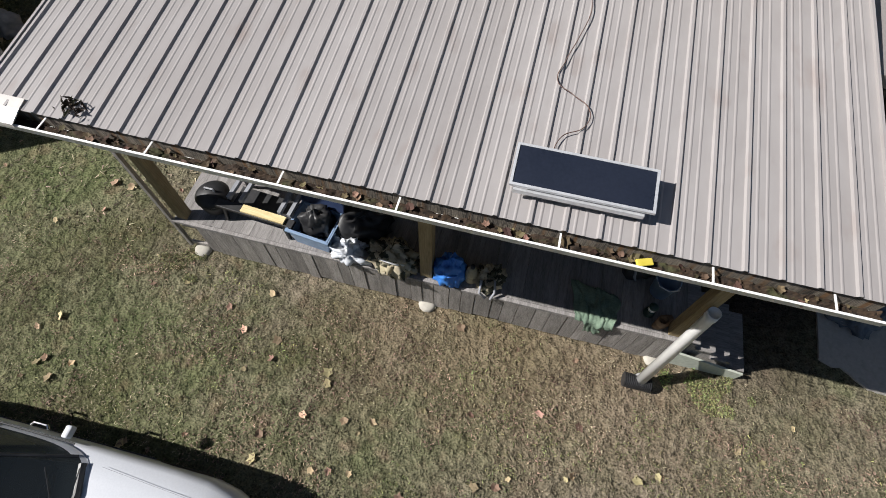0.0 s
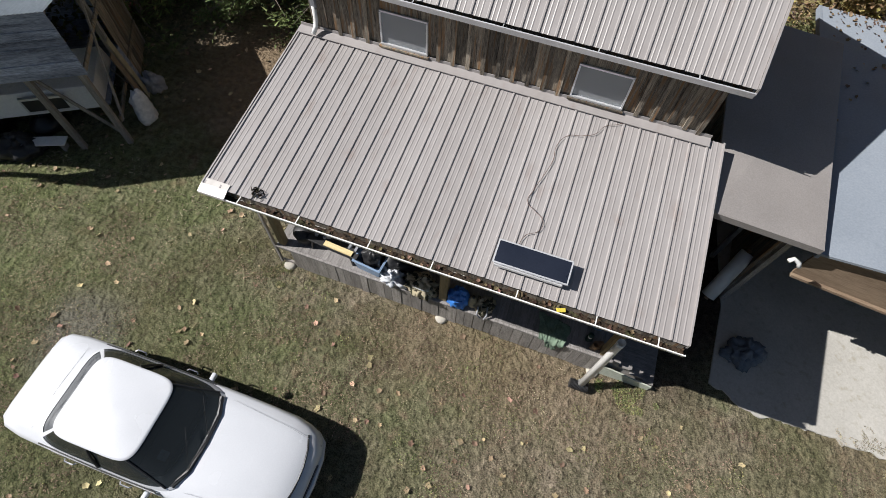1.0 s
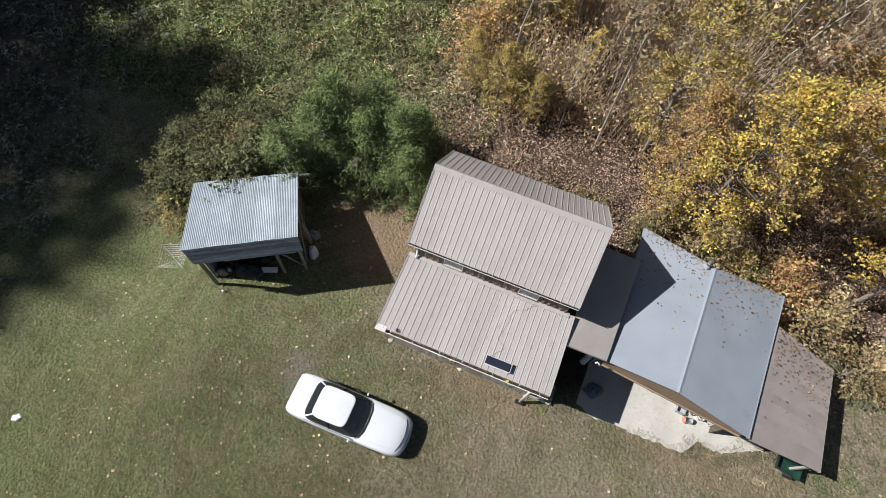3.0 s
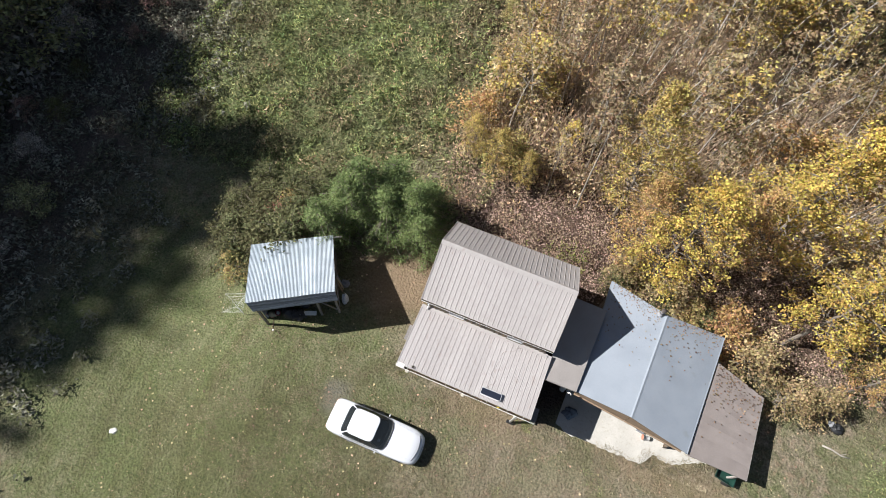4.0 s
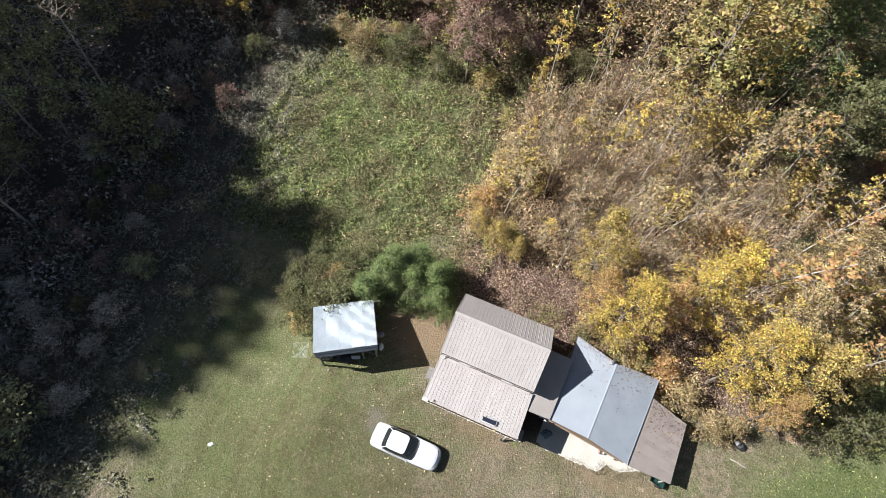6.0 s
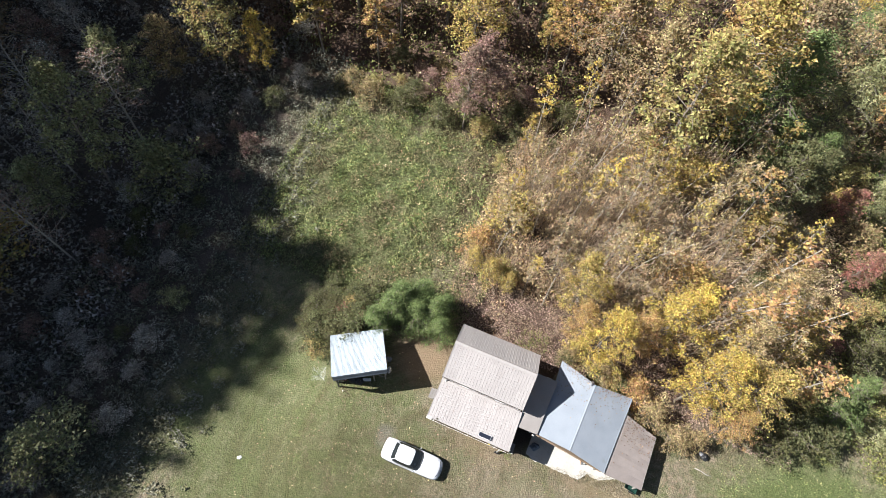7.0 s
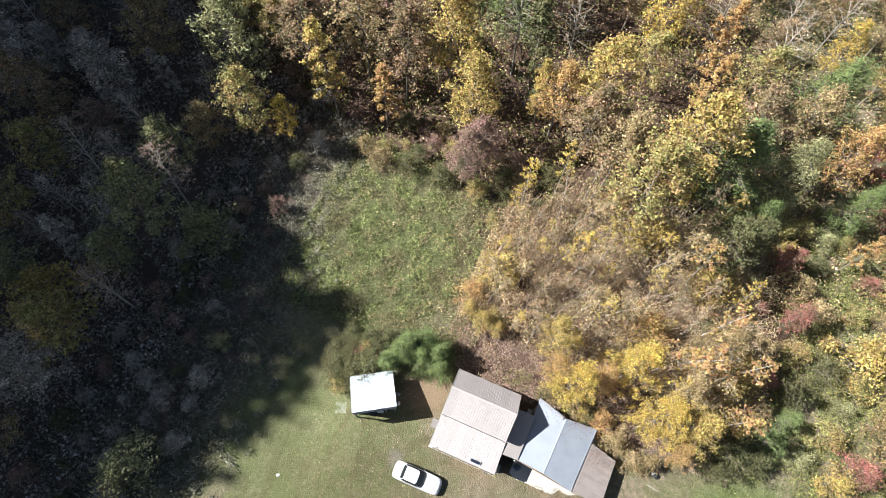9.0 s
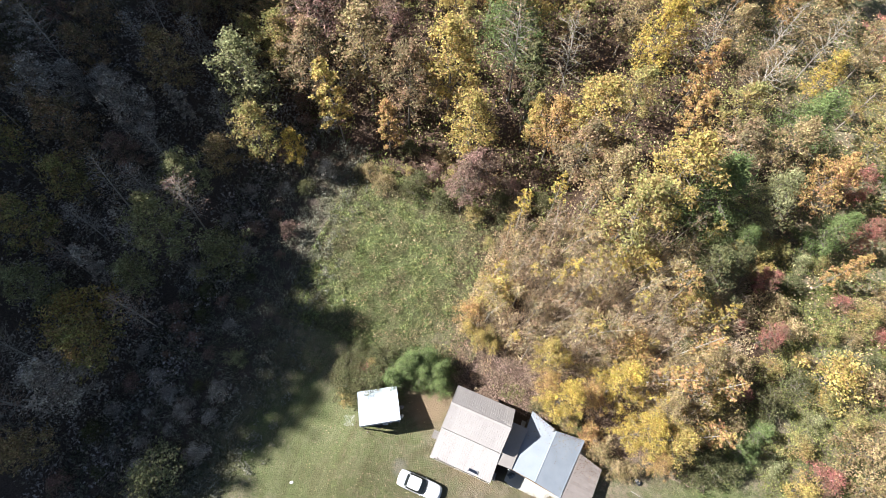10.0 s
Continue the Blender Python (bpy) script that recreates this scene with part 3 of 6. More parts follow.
part("flashing", Shape().prism([(0, -0.17, 0.005), (0, 0.0, 0.03), (0, 0.0, 0.1), (0, -0.008, 0.1), (0, -0.01, 0.045), (0, -0.17, 0.02)], (0.0, 3.42, 3.99), (7.1, 3.42, 3.99)), M_ROOF, porch_roof)

WIN = ((1.52, 2.36), (4.81, 5.66))
WZ = (4.09, 4.73)
WX, WY = (0.25, 6.92), (3.45, 8.12)
front = Shape().box((WX[0], WY[0], 0.5), (WX[1], WY[0] + 0.1, WZ[0])).box((WX[0], WY[0], WZ[1]), (WX[1], WY[0] + 0.1, 5.3))
edges = [WX[0], *WIN[0], *WIN[1], WX[1]]
for i in (0, 2, 4):
    front.box((edges[i], WY[0], WZ[0]), (edges[i + 1], WY[0] + 0.1, WZ[1]))
part("front_wall", front, M_OLD, cabin)
part("back_wall", Shape().box((WX[0], WY[1] - 0.1, 0.5), (WX[1], WY[1], 5.15)), M_OLD, cabin)
for x in (WX[0], WX[1] - 0.1):
    gable = [(0, WY[0] + 0.1, 0.5), (0, WY[1] - 0.1, 0.5), (0, WY[1] - 0.1, 5.12), (0, 5.92, 6.9), (0, WY[0] + 0.1, 5.22)]
    part("gable_wall", Shape().prism(gable, (x, 0, 0), (x + 0.1, 0, 0)), M_OLD, cabin)
part("attic_floor", Shape().box((WX[0] + 0.1, WY[0] + 0.1, 3.4), (WX[1] - 0.1, WY[1] - 0.1, 3.5)), M_OLD, cabin)
rng = random.Random(4)
STEP = (WX[1] - WX[0]) / 26
for i in range(27):
    x = WX[0] + i * STEP
    clear = lambda lo, hi: all(hi < a - 0.02 or lo > b + 0.02 for a, b in WIN)
    if i < 26 and clear(x + 0.01, x + STEP - 0.01):
        part("board", Shape().box((x + 0.004, WY[0] - 0.02, 4.09 + rng.uniform(-0.02, 0.02)), (x + STEP - 0.004, WY[0] - 0.002, 5.2)), M_OLD, cabin)
    lo = min(max(x - 0.035, WX[0]), WX[1] - 0.07)
    if clear(lo, lo + 0.07):
        part("batten", Shape().box((lo, WY[0] - 0.052, rng.choice((4.03, 4.05, 4.06, 4.12))), (lo + 0.07, WY[0] - 0.022, 5.19)), M_OLD, cabin)
for y in np.arange(WY[0], WY[1], 0.2):
    part("board", Shape().box((WX[1] + 0.002, y + 0.006, 0.6), (WX[1] + 0.028, y + 0.194, 5.1 + min((y - 3.4) * 0.68, (8.2 - y) * 0.75) - 0.12)), M_OLD, cabin)
for a, b in WIN:
    win = part("window_frame", Shape().box((a, WY[0] - 0.05, WZ[0]), (b, WY[0] + 0.05, WZ[0] + 0.035)).box((a, WY[0] - 0.03, WZ[1] - 0.03), (b, WY[0] + 0.05, WZ[1])).box((a, WY[0] - 0.04, WZ[0] + 0.035), (a + 0.028, WY[0] + 0.05, WZ[1] - 0.03)).box((b - 0.028, WY[0] - 0.04, WZ[0] + 0.035), (b, WY[0] + 0.05, WZ[1] - 0.03)), M_ALU, cabin, "thin pale metal window frame")
    pane = part("pane", Shape().box((a + 0.028, WY[0] - 0.012, WZ[0] + 0.035), (b - 0.028, WY[0] - 0.006, WZ[1] - 0.03)), M_WINGLASS, win)
    part("blind", Shape().box((a + 0.03, WY[0] + 0.03, WZ[0] + 0.04), (b - 0.03, WY[0] + 0.04, WZ[0] + 0.5)), M_BLIND, win, "grey blind behind the glass")
    part("sill", Shape().box((a - 0.03, WY[0] - 0.08, WZ[0] - 0.035), (b + 0.03, WY[0], WZ[0] - 0.003)), M_OLD, win)


def gutter(parent, x0, x1, y, z, brackets, fill, mat=M_WHITE):
    """A K-style gutter with its lip outside, straps across it and old leaves in it."""
    prof = [(0, 0.07, -0.1), (0, 0.07, -0.11), (0, -0.035, -0.11), (0, -0.055, -0.03), (0, -0.07, 0.0), (0, -0.052, 0.004), (0, -0.052, -0.006), (0, -0.05, -0.03), (0, -0.03, -0.104), (0, 0.064, -0.104), (0, 0.064, -0.1)]
    g = part("gutter", Shape().prism([Vector(p) for p in prof], (x0, y, z), (x1, y, z)), mat, parent, "metal gutter holding old leaves")
    for x in brackets:
        part("gutter_strap", Shape().box((x - 0.008, y - 0.055, z + 0.004), (x + 0.008, y + 0.075, z + 0.009)), mat, g)
    s = Shape()
    n, across = int((x1 - x0) / 0.025), 6
    for i in range(n + 1):
        x = x0 + 0.01 + i * (x1 - x0 - 0.02) / n
        for j in range(across + 1):
            yy = y - 0.03 + j * 0.092 / across
            lump = 0.045 * noise.noise((x * 2.3, 4.0, 0.0)) + 0.03 * noise.noise((x * 14, yy * 40, 2.0)) + 0.016 * noise.noise((x * 40, yy * 70, 5.0))
            s.v.append((x, yy, max(z - 0.103, z - 0.07 + lump * fill / 0.09)))
    w = across + 1
    s.f = [(i * w + j, (i + 1) * w + j, (i + 1) * w + j + 1, i * w + j + 1) for i in range(n) for j in range(across)]
    part("leaf_litter", s, M_DEBRIS, g, "damp brown leaf litter")
    return g


g = gutter(cabin, 0.0, 7.32, -0.01, 3.545, (0.62, 1.6, 2.75, 3.72, 4.98, 6.1, 6.95), 0.09)
part("end_flashing", Shape().prism([(0, -0.07, 0.0), (0, 0.06, 0.045), (0, 0.16, 0.065), (0, 0.16, 0.073), (0, 0.06, 0.055), (0, -0.075, 0.012), (0, -0.078, -0.03), (0, -0.07, -0.03)], (-0.03, -0.01, 3.56), (0.42, -0.01, 3.56)), M_FLASH, cabin, "bent pale metal flashing")
gutter(cabin, -0.02, 7.16, 3.225, 5.19, (0.8, 2.2, 3.6, 5.0, 6.4), 0.02, mat=M_ALU)
part("downspout_elbow", Shape().tube([(0.34, 3.39, 4.5), (0.34, 3.38, 4.25), (0.34, 3.33, 4.14), (0.34, 3.22, 4.07)], 0.042, 10), M_WHITE, cabin, "white plastic downspout elbow", smooth=True)
part("downspout", Shape().box((0.3, 3.36, 4.45), (0.38, 3.42, 5.05)), M_GREYBAG, cabin)
part("fascia", Shape().box((0.02, 0.068, 3.40), (7.3, 0.1, 3.575)), M_OLD, cabin)
part("fascia", Shape().box((0.0, 3.3, 5.06), (7.14, 3.325, 5.19)), M_OLD, cabin)

# porch floor, skirt and posts
DZ = 0.77
porch = part("porch_floor", Shape().box((0.12, 0.72, 0.55), (7.1, 0.78, 0.72)).box((0.12, 2.0, 0.55), (7.1, 2.06, 0.72)).box((0.12, 3.3, 0.55), (7.1, 3.36, 0.72)), M_DECK, cabin, "grey weathered board porch floor")
rng = random.Random(9)
deck_me = [Shape().box((0, 0, -0.035), (0.137, 2.74, 0)).mesh("deck_board", M_DECK) for _ in range(2)]
for i in range(50):
    ob = new("deck_board", deck_me[i % 2])
    ob.parent = porch
    ob.matrix_basis = pose(0.1 + i * 0.14, 0.71, DZ + rng.uniform(-0.003, 0.003), 0, 0, rng.uniform(-0.1, 0.1))
part("edge_board", Shape().box((0.08, 0.655, DZ - 0.045), (7.12, 0.705, DZ + 0.002)), M_DECK, porch)
skirt = part("skirt_frame", Shape().box((0.1, 0.69, 0.08), (7.1, 0.72, 0.16)), M_SKIRT, porch)
x = 0.42
while x < 7.05:
    w = rng.uniform(0.15, 0.235)
    part("skirt_board", Shape().box((x, 0.66 + rng.uniform(-0.006, 0.006), rng.uniform(0.0, 0.06)), (min(x + w - 0.008, 7.12), 0.688, DZ - 0.05)), M_SKIRT, skirt)
    x += w
for px_, wide in ((0.22, 0.14), (3.72, 0.16), (6.93, 0.14)):
    part("post", Shape().box((px_ - wide / 2, 0.72, DZ + 0.002), (px_ + wide / 2, 0.72 + wide, 3.5)), M_POST, cabin, "yellowed pine porch post", bevel=0.008)
    part("footing", Shape().lathe([(0.13, -0.1), (0.13, 0.03), (0.1, 0.06), (0.03, 0.065)], 11, (px_ + 0.03, 0.66, 0)), M_STONE, cabin, "pale concrete footing", smooth=True)
part("corner_rail", Shape().box((0.04, 0.66, 0.05), (0.09, 0.71, 3.42)), M_SKIRT, cabin, "grey timber strip at the porch corner")
part("beam", Shape().box((0.05, 0.74, 3.42), (7.28, 0.84, 3.56)), M_POST, cabin)
part("header_joist", Shape().box((0.1, 0.1, 3.45), (0.16, 3.44, 3.55)).box((7.16, 0.1, 3.45), (7.22, 3.44, 3.55)), M_POST, cabin)

# steps at both ends of the porch
def steps(at, turn, treads, wide, label):
    st = thing("porch_steps", label, "steps", at, turn)
    for sx in (0.04, wide - 0.08):
        pts = [(0, 0, 0.0)]
        part("stringer", Shape().prism([(0, 0, 0), (0, treads * 0.27, 0), (0, treads * 0.27, treads * 0.18), (0, 0.05, 0.12)], (sx, 0, 0), (sx + 0.04, 0, 0)), M_SKIRT, st)
    for i in range(treads):
        part("tread", Shape().box((0, i * 0.27, (i + 1) * 0.18 - 0.035), (wide, i * 0.27 + 0.25, (i + 1) * 0.18)), M_DECK, st, bevel=0.004)
    return st


steps((-0.72, 3.25, 0.0), -90, 3, 0.95, "grey wooden steps beside the cabin porch")
steps((8.1, 0.72, 0.0), 90, 4, 0.85, "grey weathered wooden steps at the porch end")
plank = thing("side_board", "pale green painted board standing against the steps", "board", (7.05, 0.69, 0.0), 0)
part("board", Shape().add([(0, -0.03, 0.0), (1.0, -0.03, -0.02), (1.02, -0.03, 0.2), (0, -0.03, 0.42), (0, 0, 0.0), (1.0, 0, -0.02), (1.02, 0, 0.2), (0, 0, 0.42)], [(0, 1, 2, 3), (7, 6, 5, 4), (0, 4, 5, 1), (1, 5, 6, 2), (2, 6, 7, 3), (3, 7, 4, 0)]), M_PALEGREEN, plank)

# downpipe standing before the porch
pipe = thing("drain_pipe", "white plastic drain pipe standing in black corrugated hose", "pipe", (6.76, 0.25, 0.0))
ring = [(0.068, 0.0), (0.068, 1.62), (0.074, 1.63), (0.074, 1.72), (0.065, 1.72), (0.062, 1.0), (0.0, 1.0)]
s = Shape().lathe(ring, 24)
s.v = [(p[0] + 0.11 * p[2], p[1] + 0.22 * p[2], p[2] + 0.08) for p in s.v]
part("pipe", s, M_PVC, pipe, smooth=True)
rings = []
for i in range(15):
    rings += [(0.085, i * 0.024), (0.1, i * 0.024 + 0.006), (0.1, i * 0.024 + 0.016), (0.085, i * 0.024 + 0.022)]
s = Shape().lathe(rings, 18)
s.v = [(p[2] - 0.2, p[1], p[0] + 0.1) for p in s.v]
part("corrugated_hose", s, M_BLACK, pipe, "black corrugated drain hose")
part("clamp", Shape().lathe([(0.09, 0.08), (0.093, 0.09), (0.093, 0.16), (0.09, 0.17)], 18, (0.02, 0.03, 0)), M_ALU, pipe)

# solar panel on the porch roof
solar = thing("solar_panel", "small black solar panel on aluminium rails on the roof", "solar panel", (5.05, 0.42, 3.79), 0.5)
tilt = pose(0, 0, 0, 10)
part("panel_face", Shape().box((-0.515, -0.155, 0.0), (0.515, 0.165, 0.022), tilt), M_SOLAR, solar)
fr = Shape()
for lo, hi in (((-0.535, -0.175, 0.0), (0.535, -0.155, 0.028)), ((-0.535, 0.165, 0.0), (0.535, 0.185, 0.028)), ((-0.535, -0.155, 0.0), (-0.515, 0.165, 0.028)), ((0.515, -0.155, 0.0), (0.535, 0.165, 0.028))):
    fr.box(lo, hi, tilt)
part("frame", fr, M_ALU, solar, "bright aluminium frame")
part("rail", Shape().box((-0.5, -0.19, -0.085), (0.47, -0.165, -0.045)), M_ALU, solar)
part("rail", Shape().box((-0.5, 0.12, -0.1), (0.5, 0.15, 0.0)), M_ALU, solar)
part("junction_box", Shape().box((-0.36, 0.18, -0.1), (-0.28, 0.23, -0.06)), M_BLACK, solar)


def wire(name, label, pts, r=0.0042):
    cu = bpy.data.curves.new(name, "CURVE")
    cu.dimensions, cu.bevel_depth, cu.bevel_resolution = "3D", r, 2
    sp = cu.splines.new("BEZIER")
    sp.bezier_points.add(len(pts) - 1)
    for b, p in zip(sp.bezier_points, pts):
        b.co, b.handle_left_type, b.handle_right_type = p, "AUTO", "AUTO"
    cu.materials.append(M_RUST)
    return tagged(new(name, cu), label, "cable")


roof_z = lambda y: 3.6 + (y - 0.05) * 0.1142 + 0.03
wire("cable", "thin dark cable snaking over the metal porch roof", [(x, y, roof_z(y)) for x, y in ((4.78, 0.58), (4.84, 0.85), (5.0, 0.98), (5.02, 1.15), (4.86, 1.28), (4.72, 1.38), (4.75, 1.62), (4.82, 1.9), (4.88, 2.2), (4.87, 2.5), (4.98, 2.72), (5.2, 2.8), (5.38, 2.9), (5.5, 3.1), (5.68, 3.2), (5.8, 3.3))])


# ---- the grey-roofed garage, the link roof and the lean-to ----
def slab(corners, thick):
    """A sloping slab on four top corners in order."""
    a = [Vector(c) for c in corners]
    b = [p - Vector((0, 0, thick)) for p in a]
    return Shape().add(a + b, [(0, 1, 2, 3), (7, 6, 5, 4), (0, 4, 5, 1), (1, 5, 6, 2), (2, 6, 7, 3), (3, 7, 4, 0)])


link_roof = thing("link_roof", "flat brown roof between the cabin and the garage", "roof")
part("roof_deck", slab([(7.36, 2.24, 3.79), (9.1, 2.34, 3.56), (9.46, 7.25, 3.66), (7.36, 7.2, 3.84)], 0.06), M_LINK, link_roof)
part("edge_trim", slab([(7.36, 2.2, 3.795), (9.1, 2.3, 3.565), (9.1, 2.336, 3.565), (7.36, 2.236, 3.795)], 0.12), M_LINK, link_roof)
for x_, y_ in ((7.45, 3.6), (8.95, 4.2), (7.45, 6.95), (9.2, 6.95)):
    part("post", Shape().box((x_, y_, -0.05), (x_ + 0.09, y_ + 0.09, 3.51)), M_SKIRT, link_roof)
part("back_wall", Shape().box((7.4, 7.06, -0.05), (9.36, 7.14, 3.55)), M_OLD, link_roof)
part("white_elbow", Shape().tube([(8.75, 2.15, 3.28), (8.82, 2.2, 3.3), (8.92, 2.18, 3.26), (8.95, 2.15, 3.2)], 0.035, 10), M_PVC, link_roof, smooth=True)

garage = thing("garage", "low garage with grey painted gable roof and brown plywood front", "garage")
GL0, GL1, GM0, GM1, GR0, GR1 = (9.15, 2.36, 3.4), (9.47, 9.5, 3.02), (11.95, 2.08, 3.86), (12.71, 8.36, 3.6), (15.2, 1.68, 3.08), (16.3, 8.8, 2.73)
part("roof", slab([GL0, GM0, GM1, GL1], 0.05), M_GREY, garage, "blue-grey painted roof")
part("roof", slab([GM0, GR0, GR1, GM1], 0.05), M_GREY, garage, "blue-grey painted roof")
part("ridge_strip", Shape().prism([(-0.1, 0, -0.02), (0, 0, 0.012), (0.1, 0, -0.02), (0, 0, 0.022)], Vector(GM0), Vector(GM1)), M_GREY, garage)
for a, b in ((GL0, GL1), (GR0, GR1)):
    part("eave_trim", Shape().prism([(-0.03, 0, -0.12), (0.03, 0, -0.12), (0.03, 0, 0.01), (-0.03, 0, 0.01)], Vector(a), Vector(b)), M_GREY, garage)


def front_at(x_, back=0.12):
    return 2.36 - (x_ - 9.15) * 0.1124 + back


def ridge_at(x_):
    return 3.4 + (x_ - 9.15) * 0.164 if x_ < 11.95 else 3.86 - (x_ - 11.95) * 0.24


for x0_, x1_ in ((9.2, 12.0), (12.03, 15.1)):
    sh = Shape()
    tops = [x0_, 11.95, x1_] if x0_ < 11.95 < x1_ else [x0_, x1_]
    poly = [(x0_, front_at(x0_), 2.62), (x1_, front_at(x1_), 2.62)] + [(x_, front_at(x_), ridge_at(x_) - 0.07) for x_ in reversed(tops)]
    n_ = len(poly)
    back_ = [(p[0], p[1] + 0.03, p[2]) for p in poly]
    sh.add(poly + back_, [tuple(range(n_)), tuple(reversed(range(n_, 2 * n_)))] + [(i, n_ + i, n_ + (i + 1) % n_, (i + 1) % n_) for i in range(n_)])
    part("front_panel", sh, M_PLY, garage, "brown plywood front panel")
    part("panel_ledge", Shape().prism([(0, -0.02, 0), (0, 0.05, 0), (0, 0.05, 0.05), (0, -0.02, 0.05)], (x0_, front_at(x0_) - 0.04, 2.56), (x1_, front_at(x1_) - 0.04, 2.56)), M_PLY, garage)
for x_ in (9.25, 12.05, 15.1):
    part("post", Shape().box((x_, front_at(x_) + (2.2 if 10 < x_ < 14 else 0.75), 0.0), (x_ + 0.1, front_at(x_) + (2.3 if 10 < x_ < 14 else 0.85), 3.15 + (0.5 if 10 < x_ < 14 else 0.0) - (0.22 if x_ > 14 else 0))), M_SKIRT, garage)
part("side_wall", Shape().prism([(0, 0, 0), (0.08, 0, 0), (0.08, 0, 2.9), (0, 0, 2.88)], (9.36, 3.6, 0), (9.55, 8.8, 0)), M_OLD, garage)
part("side_wall", Shape().prism([(0, 0, 0), (0.08, 0, 0), (0.08, 0, 2.55), (0, 0, 2.55)], (15.15, 2.3, 0), (16.05, 8.4, 0)), M_OLD, garage)
part("back_wall", Shape().prism([(0, 0, 0), (0, 0.08, 0), (0, 0.08, 2.42), (0, 0, 2.42)], (9.65, 8.75, 0), (16.0, 8.25, 0)), M_OLD, garage)
flue = part("flue_pipe", Shape().tube([(12.3, 8.25, 3.4), (12.33, 8.3, 3.75), (12.35, 8.33, 3.98)], 0.085, 16), M_SOOT, garage, "short sooty metal flue pipe", smooth=True)
part("band", Shape().tube([(12.335, 8.305, 3.8), (12.34, 8.31, 3.84)], 0.092, 16), M_GREYBAG, flue)
part("flue_collar", Shape().tube([(12.3, 8.24, 3.6), (12.315, 8.27, 3.7)], [0.17, 0.1], 16), M_GREYBAG, flue)
part("flue_cap", Shape().tube([(12.35, 8.33, 3.98), (12.36, 8.34, 4.03), (12.365, 8.35, 4.07)], [0.14, 0.13, 0.02], 16), M_SOOT, flue)

leanto = thing("lean_to", "lean-to roof of brown rolled roofing beside the garage", "lean-to")
LA, LB, LC, LD = Vector((15.3, 1.66, 2.95)), Vector((18.85, 1.9, 1.85)), Vector((19.3, 6.65, 1.75)), Vector((16.2, 7.2, 2.7))
part("roof_deck", slab([LA, LB, LC, LD], 0.05), M_BROWN, leanto)
nst = 14
for i in range(nst):
    a, b = i / nst, (i + 1.12) / nst
    p, q = LA.lerp(LD, a), LB.lerp(LC, a)
    r_, s_ = LB.lerp(LC, min(1, b)), LA.lerp(LD, min(1, b))
    lift = Vector((0, 0, 0.016))
    lo_ = Vector((0, 0, 0.006))
    part("roofing_strip", Shape().add([p + lo_, q + lo_, r_ + lift, s_ + lift, p + lo_ - Vector((0, 0, 0.005)), q + lo_ - Vector((0, 0, 0.005)), r_ + lift - Vector((0, 0, 0.01)), s_ + lift - Vector((0, 0, 0.01))], [(0, 1, 2, 3), (7, 6, 5, 4), (0, 4, 5, 1), (1, 5, 6, 2), (2, 6, 7, 3), (3, 7, 4, 0)]), M_BROWN, leanto)
for x_, y_, z_ in ((18.65, 2.05, 1.8), (19.0, 6.4, 1.72), (17.0, 2.9, 2.25), (17.3, 6.7, 2.15)):
    part("post", Shape().box((x_, y_, -0.1), (x_ + 0.1, y_ + 0.1, z_)), M_SKIRT, leanto)
part("eave_board", Shape().prism([(0, 0, -0.14), (0.03, 0, -0.14), (0.03, 0, 0.0), (0, 0, 0.0)], LB, LC), M_SKIRT, leanto)


def pad_edge(x):
    return 0.95 + 0.25 * noise.noise((x * 0.6, 0, 3)) + 0.12 * noise.noise((x * 3, 0, 5)) + 0.06 * noise.noise((x * 9, 0, 7)) + 0.7 * smooth(14.1, 14.8, x) + 0.8 * smooth(15.8, 17.6, x) + 0.5 * smooth(10.0, 8.0, x)


def build_pad():
    """The concrete pad, worn ragged along its lawn edge."""
    s = Shape()
    n = 150
    pts = []
    for i in range(n):
        x = 9.2 + i * (17.6 - 9.2) / (n - 1)
        y = pad_edge(x)
        pts.append((x, y))
    top = [(x, y, 0.035) for x, y in pts] + [(17.6, 8.6, 0.035), (9.0, 8.6, 0.035), (9.05, 5.0, 0.035), (9.3, 3.0, 0.035)]
    k = len(top)
    low = [(p[0], p[1], -0.12) for p in top]
    s.add(top + low, [tuple(range(k)), tuple(reversed(range(k, 2 * k)))] + [(i, k + i, k + (i + 1) % k, (i + 1) % k) for i in range(k)])
    return tagged(part("concrete_pad", s, M_CONCRETE), "pale worn concrete pad before the garage", "pavement", kind="structure")


build_pad()


# ---- the shed ----
shed = thing("shed", "open-fronted timber shed with a corrugated metal roof", "shed", (-8.87, -0.22, 0.0), 31.7)
SW, SD, SZ0, SZ1 = 4.81, 4.17, 3.70, 2.58


def corrugated(width, pitch=0.076, amp=0.011, t=0.003):
    n = round(width / pitch) * 4
    top = [(width * i / n, amp * math.sin(2 * math.pi * i / 4)) for i in range(n + 1)]
    return top + [(x, z - t) for x, z in reversed(top)]


sroof = part("roof_frame", Shape().prism([(0, 0, 0), (0, 0.05, 0), (0, 0.05, -0.1), (0, 0, -0.1)], (0.1, 0.2, 3.6), (SW - 0.1, 0.2, 3.6)).prism([(0, 0, 0), (0, 0.05, 0), (0, 0.05, -0.1), (0, 0, -0.1)], (0.1, 3.9, 2.6), (SW - 0.1, 3.9, 2.6)), M_SKIRT, shed)
w_ = SW / 5
sme = Shape().prism([Vector((x_, 0, z_)) for x_, z_ in corrugated(w_ + 0.01)], (0, 0, 0), (0, SD, SZ1 - SZ0)).mesh("roof_sheet", M_GALV)
